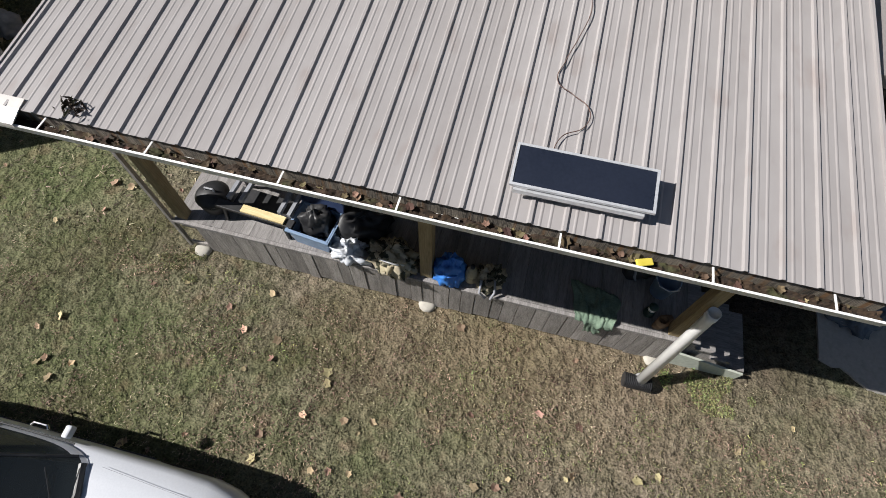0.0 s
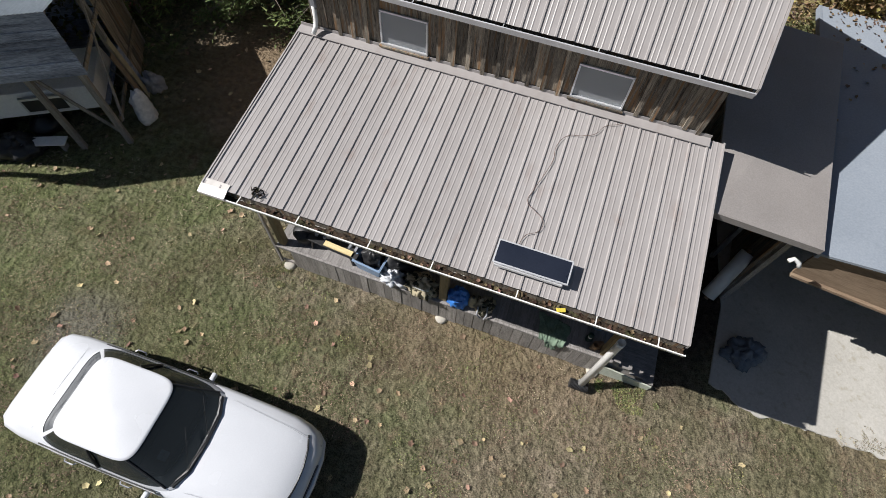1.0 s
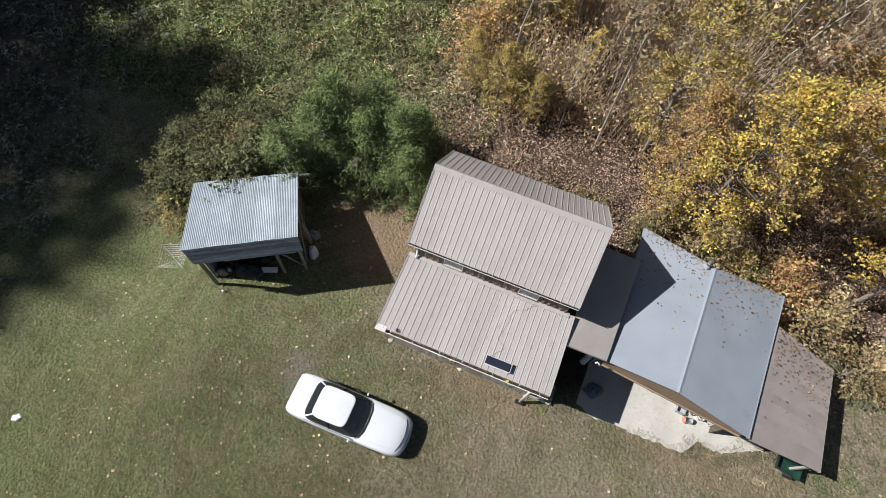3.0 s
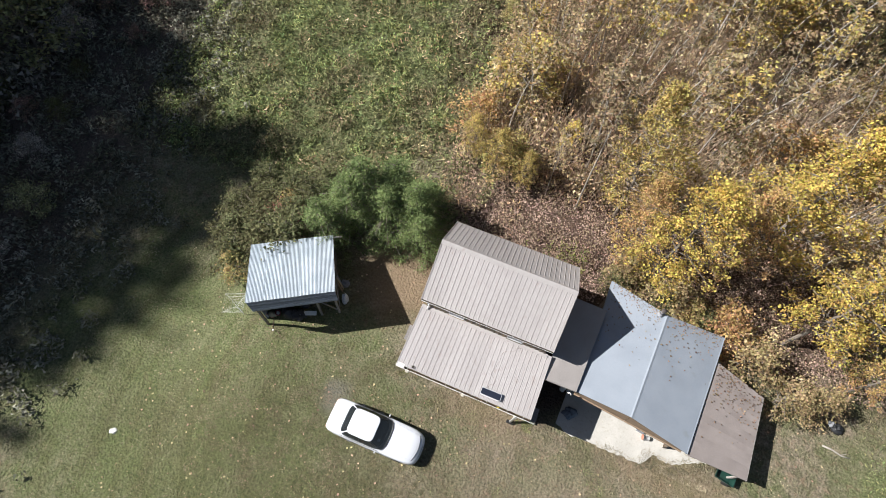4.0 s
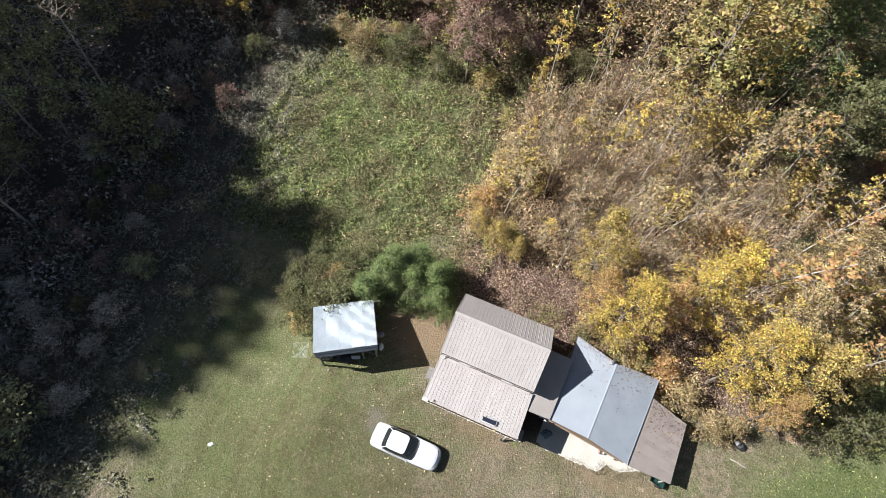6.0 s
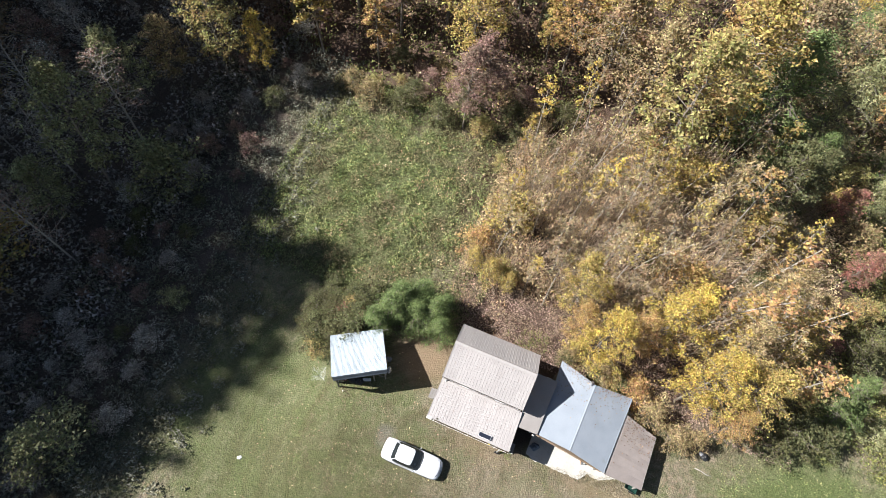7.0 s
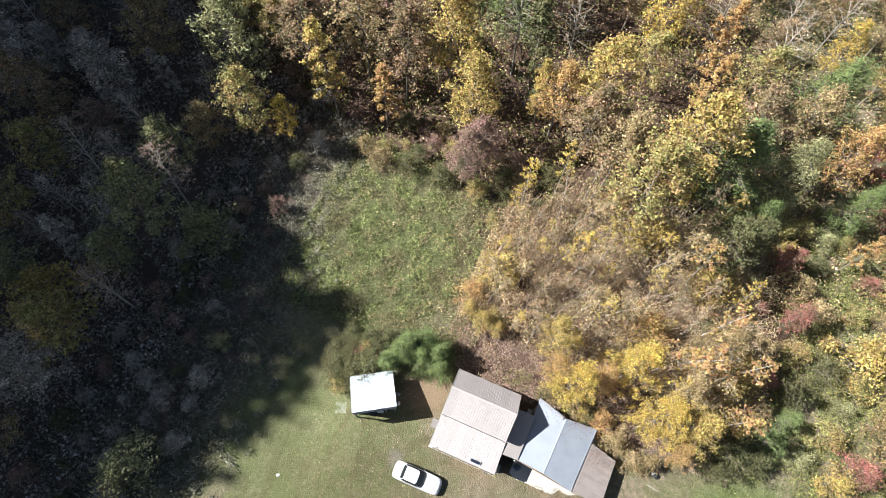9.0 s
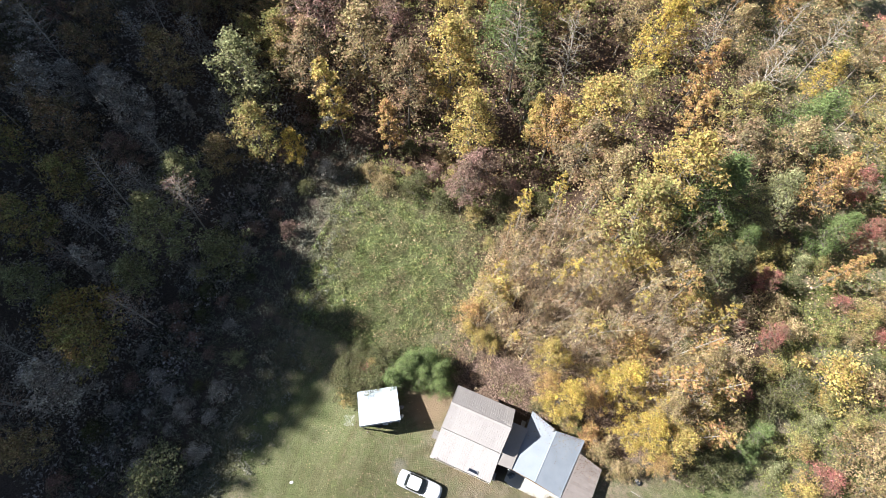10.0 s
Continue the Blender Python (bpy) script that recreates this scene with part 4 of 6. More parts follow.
for i in range(5):
    ob = new("roof_sheet", sme)
    ob.parent = sroof
    ob.matrix_basis = pose(i * w_, -0.02 + 0.012 * (i % 2), SZ0 + 0.004 * (i % 2))
ob.parent["label"] = "corrugated galvanised roof"
for i in range(8):
    z1_ = 3.66 - i * 0.185
    part("fascia_board", Shape().box((0.02, 0.03 + 0.012 * (i % 2), z1_ - 0.18), (SW - 0.02, 0.058 + 0.012 * (i % 2), z1_)), M_SHEDWOOD, shed)
gz = lambda lx, ly: height(-8.87 + lx * 0.8508 - ly * 0.5255, -0.22 + lx * 0.5255 + ly * 0.8508)
for lx, ly, tz in ((0.25, 0.15, 3.55), (3.55, 0.15, 3.55), (4.6, 0.15, 3.55), (0.25, 3.9, 2.5), (4.6, 3.9, 2.5), (4.6, 2.0, 3.0)):
    part("post", Shape().box((lx - 0.06, ly - 0.06, gz(lx, ly) - 0.1), (lx + 0.06, ly + 0.06, tz)), M_SKIRT, shed)
part("brace", Shape().prism([(-0.04, 0, 0), (0.04, 0, 0), (0.04, 0.04, 0), (-0.04, 0.04, 0)], (3.2, 0.22, 2.9), (4.5, 0.22, 0.3)), M_SKIRT, shed)
part("brace", Shape().prism([(0, -0.04, 0), (0, 0.04, 0), (0.04, 0.04, 0), (0.04, -0.04, 0)], (4.68, 0.3, 0.6), (4.68, 1.9, 2.8)), M_SKIRT, shed)
# east side takes a darker board colour, standing in for its shade
for z_ in (0.62, 2.1):
    part("side_rail", Shape().box((4.66, 0.2, z_), (4.7, 3.9, z_ + 0.11)), M_OLD, shed)
for i in range(6):
    part("side_board", Shape().box((4.64, 2.3 + i * 0.26, gz(4.6, 3)), (4.655, 2.3 + i * 0.26 + 0.24, 2.92 - i * 0.07)), M_OLD, shed)
part("beam_end", Shape().box((4.4, 3.96, 2.5), (5.32, 4.04, 2.58)), M_PALEBARK, shed)
for i in range(20):
    part("back_board", Shape().box((0.2 + i * 0.222, 3.96, gz(2.4, 4)), (0.2 + i * 0.222 + 0.21, 3.985, 2.5)), M_SHEDWOOD, shed)
for i in range(18):
    part("side_board", Shape().box((0.17 + 0.013 * (i % 2), 0.5 + i * 0.19, gz(0.2, 2)), (0.18 + 0.013 * (i % 2), 0.5 + i * 0.19 + 0.193, 3.5 - i * 0.05)), M_SHEDWOOD, shed)
part("shelf", Shape().box((0.9, 0.98, 0.5), (4.3, 3.6, 0.56)), M_SHEDWOOD, shed)


def local(ob_at, turn, lx, ly, lz):
    return (Matrix.Translation(ob_at) @ pose(0, 0, 0, 0, 0, turn)) @ Vector((lx, ly, lz))


SO = (-8.87, -0.22, 0.0)
topper = thing("camper_shell", "pale blue-white camper shell with a dark side window", "camper shell", local(SO, 31.7, 0.8, 0.85, 0.56), 31.7)
part("shell", Shape().prism([(0, 0, 0), (0, 1.7, 0), (0, 1.55, 0.55), (0, 0.16, 0.55)], (0, 0, 0), (3.4, 0, 0)), M_WHITE, topper, bevel=0.03)
part("window_frame", Shape().box((1.75, -0.012, 0.06), (2.75, 0.06, 0.5)), M_ALU, topper)
part("window_pane", Shape().box((1.81, -0.02, 0.12), (2.69, -0.008, 0.44)), M_CARDARK, topper)
bag = thing("tarp_bundle", "pale grey tarp bundle slumped against the shed side", "tarp", local(SO, 31.7, 5.02, 0.85, 0.35))


def lumpy(radius, seed, squash=(1, 1, 1), rough=0.35, sides=18, rings_=12, freq=1.8, crease=0.0):
    """A crumpled bundle: a ball pushed in and out by folds, flat beneath."""
    s = Shape()
    off = seed * 7.7
    for j in range(rings_ + 1):
        th = math.pi * j / rings_
        for i in range(sides):
            ph = 2 * math.pi * i / sides
            d = Vector((math.sin(th) * math.cos(ph), math.sin(th) * math.sin(ph), math.cos(th)))
            r = radius * (1 + rough * noise.noise(d * freq + Vector((off, 0, 0))) + rough * 0.45 * noise.noise(d * freq * 3.1 + Vector((0, off, 0))))
            r += radius * crease * (0.3 - abs(noise.noise(d * freq * 1.7 + Vector((3.0, off, 1.0))))) + radius * crease * 0.6 * (0.3 - abs(noise.noise(d * freq * 4.3 + Vector((off, 5.0, 1.0)))))
            p = d * r
            s.v.append((p.x * squash[0], p.y * squash[1], max(-0.5 * radius * squash[2], p.z * squash[2]) + 0.5 * radius * squash[2]))
    for j in range(rings_):
        for i in range(sides):
            s.f.append((j * sides + i, (j + 1) * sides + i, (j + 1) * sides + (i + 1) % sides, j * sides + (i + 1) % sides))
    return s


part("body", lumpy(0.29, 5, (0.6, 0.85, 2.1), 0.28, 34, 24, 1.7, 0.22), M_WHITECLOTH, bag, smooth=True)
part("tie", Shape().tube([(0.0, 0.0, 1.2), (-0.2, -0.05, 1.6)], 0.012, 6), M_BLACK, bag)
bag.location.z = height(bag.location.x, bag.location.y)


def soft_thing(name, label, category, at, turn, body, extras=()):
    ob = thing(name, label, category, at, turn)
    part("body", body[0], body[1], ob, smooth=True)
    for n_, sh, mt in extras:
        part(n_, sh, mt, ob, smooth=True)
    return ob


# under and round the shed
def on_land(x, y, dz=0.0):
    return (x, y, height(x, y) + dz)


sheet = thing("white_board", "white board lying on the grass under the shed", "board", on_land(-6.67, 1.45, 0.25), 24)
part("board", Shape().box((-0.5, -0.14, 0.0), (0.5, 0.14, 0.03)), M_WHITE, sheet, bevel=0.005)
for x_ in (-0.4, 0.34):
    part("trestle", Shape().box((x_, -0.1, -0.5), (x_ + 0.06, 0.1, -0.001)), M_SKIRT, sheet)
soft_thing("trash_bag", "dark bin bag in the shed's shade", "bag", on_land(-7.82, 1.05), 0, (lumpy(0.38, 8, (1.2, 0.9, 0.9)), M_BLACK), [("knot", Shape().tube([(0, 0, 0.5), (0.03, 0.02, 0.6)], [0.05, 0.08], 8), M_BLACK)])
soft_thing("trash_bag", "dark bin bag in the shed's shade", "bag", on_land(-7.12, 2.00), 60, (lumpy(0.34, 9, (1.1, 0.9, 0.9)), M_BLACK), [("knot", Shape().tube([(0, 0, 0.45), (0.03, 0.02, 0.55)], [0.05, 0.08], 8), M_BLACK)])
soft_thing("trash_bag", "bulging black bin bag in the shed's shade", "bag", on_land(-8.62, 1.45), 20, (lumpy(0.36, 81, (1.1, 1.0, 1.1), 0.5, 30, 20, 2.0, 0.4), M_BLACK), [("knot", Shape().tube([(0, 0, 0.55), (0.03, 0.02, 0.68)], [0.05, 0.09], 8), M_BLACK)])
soft_thing("trash_bag", "bulging black bin bag in the shed's shade", "bag", on_land(-7.22, 1.20), 20, (lumpy(0.36, 82, (1.3, 1.0, 0.9), 0.5, 30, 20, 2.0, 0.4), M_BLACK), [("knot", Shape().tube([(0, 0, 0.45), (0.03, 0.02, 0.55)], [0.05, 0.08], 8), M_BLACK)])
soft_thing("flower_pot", "dusty red flower pot with white stones beside the shed", "pot", on_land(-8.47, 0.82), 0, (Shape().lathe([(0.11, 0), (0.12, 0.01), (0.16, 0.26), (0.175, 0.26), (0.175, 0.3), (0.15, 0.3), (0.13, 0.2), (0, 0.2)], 18), M_REDPOT), [("stones", lumpy(0.1, 83, (1.2, 1.1, 2.2), 0.4), M_PVC)])
soft_thing("feed_sack", "pale yellow paper sack slumped by the shed post", "sack", on_land(-8.77, 0.65), 20, (lumpy(0.24, 12, (1.2, 0.8, 1.0)), M_KHAKI), [("label_patch", Shape().box((-0.1, -0.21, 0.1), (0.1, -0.19, 0.2)), M_RED)])
soft_thing("white_jug", "white plastic jug beside the shed", "jug", on_land(-9.07, 0.45), 10, (Shape().lathe([(0.08, 0), (0.09, 0.02), (0.09, 0.2), (0.04, 0.27), (0.03, 0.31)], 14), M_PVC), [("cap", Shape().lathe([(0.034, 0.31), (0.034, 0.34)], 12), M_RED)])
for lx, ly, ln, mt in ((4.86, 1.5, 1.5, M_PLY), (4.9, 1.72, 1.75, M_KHAKI), (4.84, 2.0, 1.3, M_SHEDWOOD)):
    at_ = local(SO, 31.7, lx, ly, 0)
    plank = thing("plank", "loose pale plank leaning on the shed side", "plank", on_land(at_.x, at_.y), 31.7, group="planks by the shed")
    part("board", Shape().box((0.02, -0.09, 0.0), (0.05, 0.09, ln), pose(0, 0, 0, 0, -6)), mt, plank)
soft_thing("scrap_sack", "dull grey sack among scrap beside the shed", "sack", on_land(-5.55, 4.1), 40, (lumpy(0.26, 61, (1.0, 0.8, 1.2), 0.5, 26, 18, 2.2, 0.4), M_GREYBAG), [("neck", Shape().tube([(0, 0, 0.4), (0.04, 0.02, 0.52)], [0.05, 0.09], 8), M_GREYBAG)])

# fold-out clothes line on its post
dryer = thing("clothes_line", "rotary clothes line with white lines on a thin post", "clothes line", on_land(-10.7, 0.1), 50)
part("post", Shape().tube([(0, 0, 0), (0, 0, 1.75)], 0.022, 8), M_ALU, dryer)
tip = [Vector((0.85 * math.cos(a), 0.85 * math.sin(a), 1.95)) for a in (0.3, 1.87, 3.44, 5.0)]
for p in tip:
    part("arm", Shape().tube([(0, 0, 1.45), p], 0.008, 6), M_ALU, dryer)
for k in range(2, 9):
    f = k / 8
    c = [Vector((0, 0, 1.45)).lerp(p, f) for p in tip]
    part("line", Shape().tube([c[0], c[1], c[2], c[3], c[0]], 0.005, 5, cap=False), M_PVC, dryer)

# crossed thin rods low over the grass, with a leaning mast
aerial = thing("crossed_rods", "thin crossed rods and a leaning mast by the shed", "aerial", on_land(-8.2, -0.25), 0)
part("mast", Shape().tube([(0, 0, 0), (0.05, 0.5, 1.2)], 0.016, 6), M_RUST, aerial)
for a, ln, dx in ((0.08, 1.3, -0.55), (-0.55, 0.8, 0.35), (1.35, 0.45, 0.0)):
    d = Vector((math.cos(a), math.sin(a), 0.02))
    c = Vector((dx, 0.02, 0.16))
    part("rod", Shape().tube([c - d * ln / 2, c + d * ln / 2], 0.012, 6), M_RUST, aerial)
part("white_joint", Shape().box((-0.04, -0.03, 0.12), (0.04, 0.05, 0.2)), M_PVC, aerial)

# ---- things on the porch ----
P = lambda x, y: (x, y, DZ + 0.004)
pot = thing("black_cooker", "round black cooker with a lid on the porch boards", "cooker", P(0.62, 1.05))
part("bowl", Shape().lathe([(0.12, 0.0), (0.2, 0.06), (0.22, 0.2), (0.225, 0.26)], 22), M_BLACK, pot, smooth=True)
part("lid", Shape().lathe([(0.232, 0.262), (0.235, 0.28), (0.18, 0.34), (0.06, 0.375), (0.02, 0.38)], 22), M_BLACK, pot, smooth=True)
part("handle", Shape().tube([(-0.07, 0, 0.37), (-0.06, 0, 0.42), (0.06, 0, 0.42), (0.07, 0, 0.37)], 0.012, 6), M_ALU, pot)
bench = thing("workbench", "dark folding workbench with pale clamped planks", "workbench", P(1.3, 1.12), -4)
for y0_, l_ in ((-0.3, "front"), (0.22, "back")):
    part("jaw", Shape().box((-0.5, y0_, 0.32), (0.62, y0_ + 0.12, 0.37)), M_BLACK, bench, bevel=0.006)
for lx in (-0.45, 0.5):
    for ly in (-0.25, 0.28):
        part("leg", Shape().prism([(-0.02, -0.02, 0), (0.02, -0.02, 0), (0.02, 0.02, 0), (-0.02, 0.02, 0)], (lx, ly * 1.1, 0), (lx * 0.9, ly, 0.318)), M_BLACK, bench)
part("shelf", Shape().box((-0.42, -0.14, 0.14), (0.46, 0.2, 0.16)), M_BLACK, bench)
part("plank", Shape().box((-0.12, -0.29, 0.374), (0.5, -0.18, 0.4)), M_PLANK, bench, "pale new pine plank")
part("plank", Shape().box((-0.3, 0.23, 0.374), (0.4, 0.32, 0.4)), M_PLANK, bench, "pale new pine plank")
for lx in (-0.38, -0.2, 0.36, 0.5):
    part("clamp", Shape().box((lx, -0.16, 0.372), (lx + 0.05, 0.2, 0.43)), M_GREYBAG, bench)
tote = thing("storage_tote", "pale blue plastic tote with an open navy lid", "storage box", P(2.15, 0.96), -6)
part("tub", Shape().add([(-0.24, -0.2, 0), (0.24, -0.2, 0), (0.24, 0.2, 0), (-0.24, 0.2, 0), (-0.29, -0.24, 0.36), (0.29, -0.24, 0.36), (0.29, 0.24, 0.36), (-0.29, 0.24, 0.36), (-0.27, -0.22, 0.36), (0.27, -0.22, 0.36), (0.27, 0.22, 0.36), (-0.27, 0.22, 0.36), (-0.22, -0.18, 0.02), (0.22, -0.18, 0.02), (0.22, 0.18, 0.02), (-0.22, 0.18, 0.02)], [(3, 2, 1, 0), (0, 1, 5, 4), (1, 2, 6, 5), (2, 3, 7, 6), (3, 0, 4, 7), (4, 5, 9, 8), (5, 6, 10, 9), (6, 7, 11, 10), (7, 4, 8, 11), (8, 9, 13, 12), (9, 10, 14, 13), (10, 11, 15, 14), (11, 8, 12, 15), (12, 13, 14, 15)]), M_TOTE, tote)
part("rim", Shape().box((-0.31, -0.26, 0.33), (0.31, -0.235, 0.355)).box((-0.31, 0.235, 0.33), (0.31, 0.26, 0.355)).box((-0.31, -0.234, 0.33), (-0.286, 0.234, 0.355)).box((0.286, -0.234, 0.33), (0.31, 0.234, 0.355)), M_TOTE, tote)
part("lid", Shape().box((-0.31, 0.0, 0.0), (0.31, 0.5, 0.03), pose(0, 0.25, 0.37, 68)), M_NAVY, tote, "navy plastic lid", bevel=0.01)
bag_ = lumpy(0.25, 91, (0.92, 0.8, 1.1), 0.4, 30, 20, 2.0, 0.2)
bag_.v = [(min(0.2, max(-0.2, p[0])), min(0.21, max(-0.14, p[1] + 0.05)), p[2] + 0.12) for p in bag_.v]
part("dark_cloth", bag_, M_BLACK, tote, "black bag filling the tote", smooth=True)
soft_thing("white_bag", "crumpled white and grey plastic bag on the porch edge", "bag", P(2.62, 0.8), 0, (lumpy(0.2, 2, (1.2, 0.8, 0.85), 0.6, 40, 26, 2.4, 0.35), M_WHITECLOTH), [("fold", lumpy(0.13, 21, (1.3, 0.7, 0.9), 0.6, 30, 20, 2.4, 0.35), M_GREYBAG), ("handle", Shape().tube([(0.12, -0.1, 0.12), (0.24, -0.14, 0.16), (0.34, -0.08, 0.06)], [0.03, 0.05, 0.02], 8), M_WHITECLOTH)])
soft_thing("dark_bag", "dark blue bag slumped behind the white one", "bag", P(2.72, 1.22), 30, (lumpy(0.28, 4, (1.2, 0.9, 0.9), 0.5, 30, 20, 2.0, 0.6), M_BLACK), [("strap", Shape().tube([(-0.15, 0, 0.3), (0, -0.05, 0.42), (0.15, 0, 0.3)], 0.015, 6), M_BLACK)])
duffel = soft_thing("duffel_bag", "camouflage duffel bag against the porch post", "bag", P(3.25, 0.83), -8, (lumpy(0.26, 6, (1.2, 0.8, 0.95), 0.45, 40, 26, 3.0, 0.38), M_CAMO), [("handle", Shape().tube([(-0.2, -0.12, 0.22), (-0.05, -0.2, 0.36), (0.12, -0.18, 0.34), (0.22, -0.08, 0.2)], 0.014, 6), M_PVC), ("pocket", lumpy(0.15, 7, (1.0, 1.6, 1.5), 0.4, 24, 16, 2.6, 0.2), M_KHAKI)])
soft_thing("blue_bag", "bright blue woven bag beside the porch post", "bag", P(4.02, 0.82), 12, (lumpy(0.22, 10, (0.9, 0.8, 1.4), 0.3, 40, 26, 2.8, 0.25), M_BLUE), [("handle", Shape().tube([(-0.1, -0.14, 0.24), (-0.02, -0.18, 0.32), (0.06, -0.15, 0.3), (0.1, -0.1, 0.22)], 0.012, 6), M_BLUE)])
soft_thing("fuel_jug", "pale yellow plastic jug with a dark cap", "jug", P(4.3, 0.84), 0, (Shape().lathe([(0.07, 0), (0.085, 0.03), (0.085, 0.22), (0.05, 0.31), (0.025, 0.34)], 16), M_KHAKI), [("cap", Shape().lathe([(0.03, 0.34), (0.03, 0.38)], 12), M_BLACK)])
soft_thing("camo_pack", "small camouflage pack with hanging straps", "backpack", P(4.53, 0.86), 15, (lumpy(0.19, 14, (0.95, 0.8, 1.1), 0.45, 36, 24, 3.0, 0.4), M_CAMO), [("strap", Shape().tube([(-0.12, -0.1, 0.26), (-0.14, -0.2, 0.1), (-0.06, -0.24, 0.02)], 0.018, 6), M_GREYBAG), ("strap", Shape().tube([(0.05, -0.1, 0.26), (0.06, -0.2, 0.1), (0.0, -0.26, 0.02)], 0.018, 6), M_GREYBAG)])


def draped_cloth():
    """A shirt thrown over the porch edge: a sheet with folds, its hem hanging down the skirt."""
    s = Shape()
    nu, nv = 30, 26
    for j in range(nv + 1):
        for i in range(nu + 1):
            u, v = i / nu - 0.5, j / nv
            edge = 1 + 0.28 * noise.noise((u * 5, v * 5, 2.2))
            x = u * (0.62 - 0.2 * v) * edge + 0.05 * v
            run = (v - 0.62) * 0.75 + 0.1 * u + 0.06 * noise.noise((u * 4, 1, 1))
            fold = 0.05 * abs(noise.noise((u * 7, v * 3.5, 7.0))) + 0.025 * abs(noise.noise((u * 17, v * 6, 3.0)))
            if run < 0:
                y, z = -run, 0.012 + fold * 1.6
            else:
                y, z = -0.012 - fold, -run + 0.012
            s.v.append((x, y, z))
    w = nu + 1
    for j in range(nv):
        for i in range(nu):
            c = (i / nu - 0.5, j / nv)
            if c[1] > 0.68 and abs(c[0]) > 0.2 + 0.12 * noise.noise((c[1] * 4, c[0] * 3, 9)):
                continue
            s.f.append((j * w + i, j * w + i + 1, (j + 1) * w + i + 1, (j + 1) * w + i))
    ob = tagged(part("green_shirt", s, M_GREENCLOTH, smooth=True), "sage green shirt thrown over the porch edge", "clothing")
    ob.location = (5.9, 0.655, DZ + 0.004)
    md = ob.modifiers.new("thick", "SOLIDIFY")
    md.thickness = 0.006
    return ob


draped_cloth()
lantern = thing("camp_lantern", "dark green camping lantern with a clear top", "lantern", P(6.6, 0.95))
part("base", Shape().lathe([(0.07, 0), (0.075, 0.03), (0.06, 0.11), (0.05, 0.12)], 16), M_DGREEN, lantern, smooth=True)
part("globe", Shape().lathe([(0.045, 0.121), (0.05, 0.16), (0.045, 0.2)], 16), M_PVC, lantern, smooth=True)
part("lid", Shape().lathe([(0.06, 0.201), (0.055, 0.22), (0.02, 0.25)], 16), M_DGREEN, lantern, smooth=True)
bucket = thing("blue_bucket", "pale blue plastic bucket by the porch post", "bucket", P(6.72, 1.3))
part("pail", Shape().lathe([(0.12, 0), (0.125, 0.01), (0.15, 0.32), (0.158, 0.32), (0.158, 0.35), (0.143, 0.35), (0.115, 0.03), (0.0, 0.03)], 22), M_TOTE, bucket, smooth=True)
part("handle", Shape().tube([(-0.155, 0, 0.33), (-0.12, -0.13, 0.36), (0.0, -0.18, 0.37), (0.12, -0.13, 0.36), (0.155, 0, 0.33)], 0.006, 6), M_ALU, bucket)
soft_thing("work_boot", "tan work boot standing at the foot of the post", "boot", P(6.78, 0.86), 40, (lumpy(0.1, 16, (1.5, 0.7, 0.9), 0.25), M_TAN), [("shaft", Shape().lathe([(0.06, 0.05), (0.062, 0.2), (0.05, 0.2), (0.045, 0.08)], 14, (-0.07, 0, 0)), M_TAN)])
soft_thing("dark_pack", "dark pack in the porch's shade", "bag", P(6.45, 1.6), 0, (lumpy(0.25, 18, (1.0, 0.9, 1.1)), M_BLACK), [("strap", Shape().tube([(-0.12, -0.15, 0.3), (-0.1, -0.26, 0.15), (-0.05, -0.24, 0.03)], 0.018, 6), M_GREYBAG)])

# ---- clutter by the garage ----
soft_thing("blue_tarp", "dull grey-blue tarp heaped in the garage's shade", "tarp", (9.75, 2.05, 0.036), 25, (lumpy(0.34, 31, (1.0, 0.8, 0.7), 0.5, 36, 24, 1.8, 0.6), M_TARP), [("corner", lumpy(0.2, 32, (1.5, 0.9, 0.5), 0.4), M_GREYBAG)])
roll = thing("white_roll", "white plastic roll leaning under the link roof", "roll", (8.95, 3.1, 0.0))
part("roll", Shape().tube([(0, 0, 0.15), (0.35, 0.75, 1.0)], 0.15, 18), M_PVC, roll, smooth=True)
part("core", Shape().tube([(-0.02, -0.05, 0.1), (0.37, 0.8, 1.05)], 0.05, 12), M_TAN, roll)
for i, (x_, y_, r_, mt, lab) in enumerate(((14.25, 2.85, 0.14, M_PVC, "white plastic bucket on the concrete pad"), (14.62, 2.8, 0.19, M_PVC, "white plastic bucket with a black rim"), (15.15, 2.75, 0.2, M_GREYBAG, "grey bucket lying by the garage post"))):
    bk = thing("bucket", lab, "bucket", (x_, y_, 0.036), i * 33, group="buckets before the garage")
    sh = Shape().lathe([(r_ * 0.8, 0), (r_ * 0.82, 0.01), (r_, 0.34), (r_ * 1.06, 0.34), (r_ * 1.06, 0.37), (r_ * 0.95, 0.37), (r_ * 0.78, 0.04), (0, 0.04)], 20)
    if i == 2:
        sh.v = [(p[2] - 0.15, p[1], p[0] + r_ * 1.06) for p in sh.v]
    part("pail", sh, mt, bk, smooth=True)
    part("handle", Shape().tube([(-r_, 0, 0.35), (-r_ * 0.7, -r_ * 0.9, 0.37), (r_ * 0.7, -r_ * 0.9, 0.37), (r_, 0, 0.35)], 0.006, 6), M_BLACK, bk)
rb = thing("orange_bucket", "white bucket with an orange lid lying on the pad", "bucket", (14.3, 2.45, 0.036), 100)
sh = Shape().lathe([(0.12, 0), (0.125, 0.01), (0.14, 0.33), (0.148, 0.33), (0.148, 0.35), (0.13, 0.35), (0.11, 0.03), (0, 0.03)], 20)
sh.v = [(p[0], p[2], p[1] + 0.148) for p in sh.v]
part("pail", sh, M_PVC, rb, smooth=True)
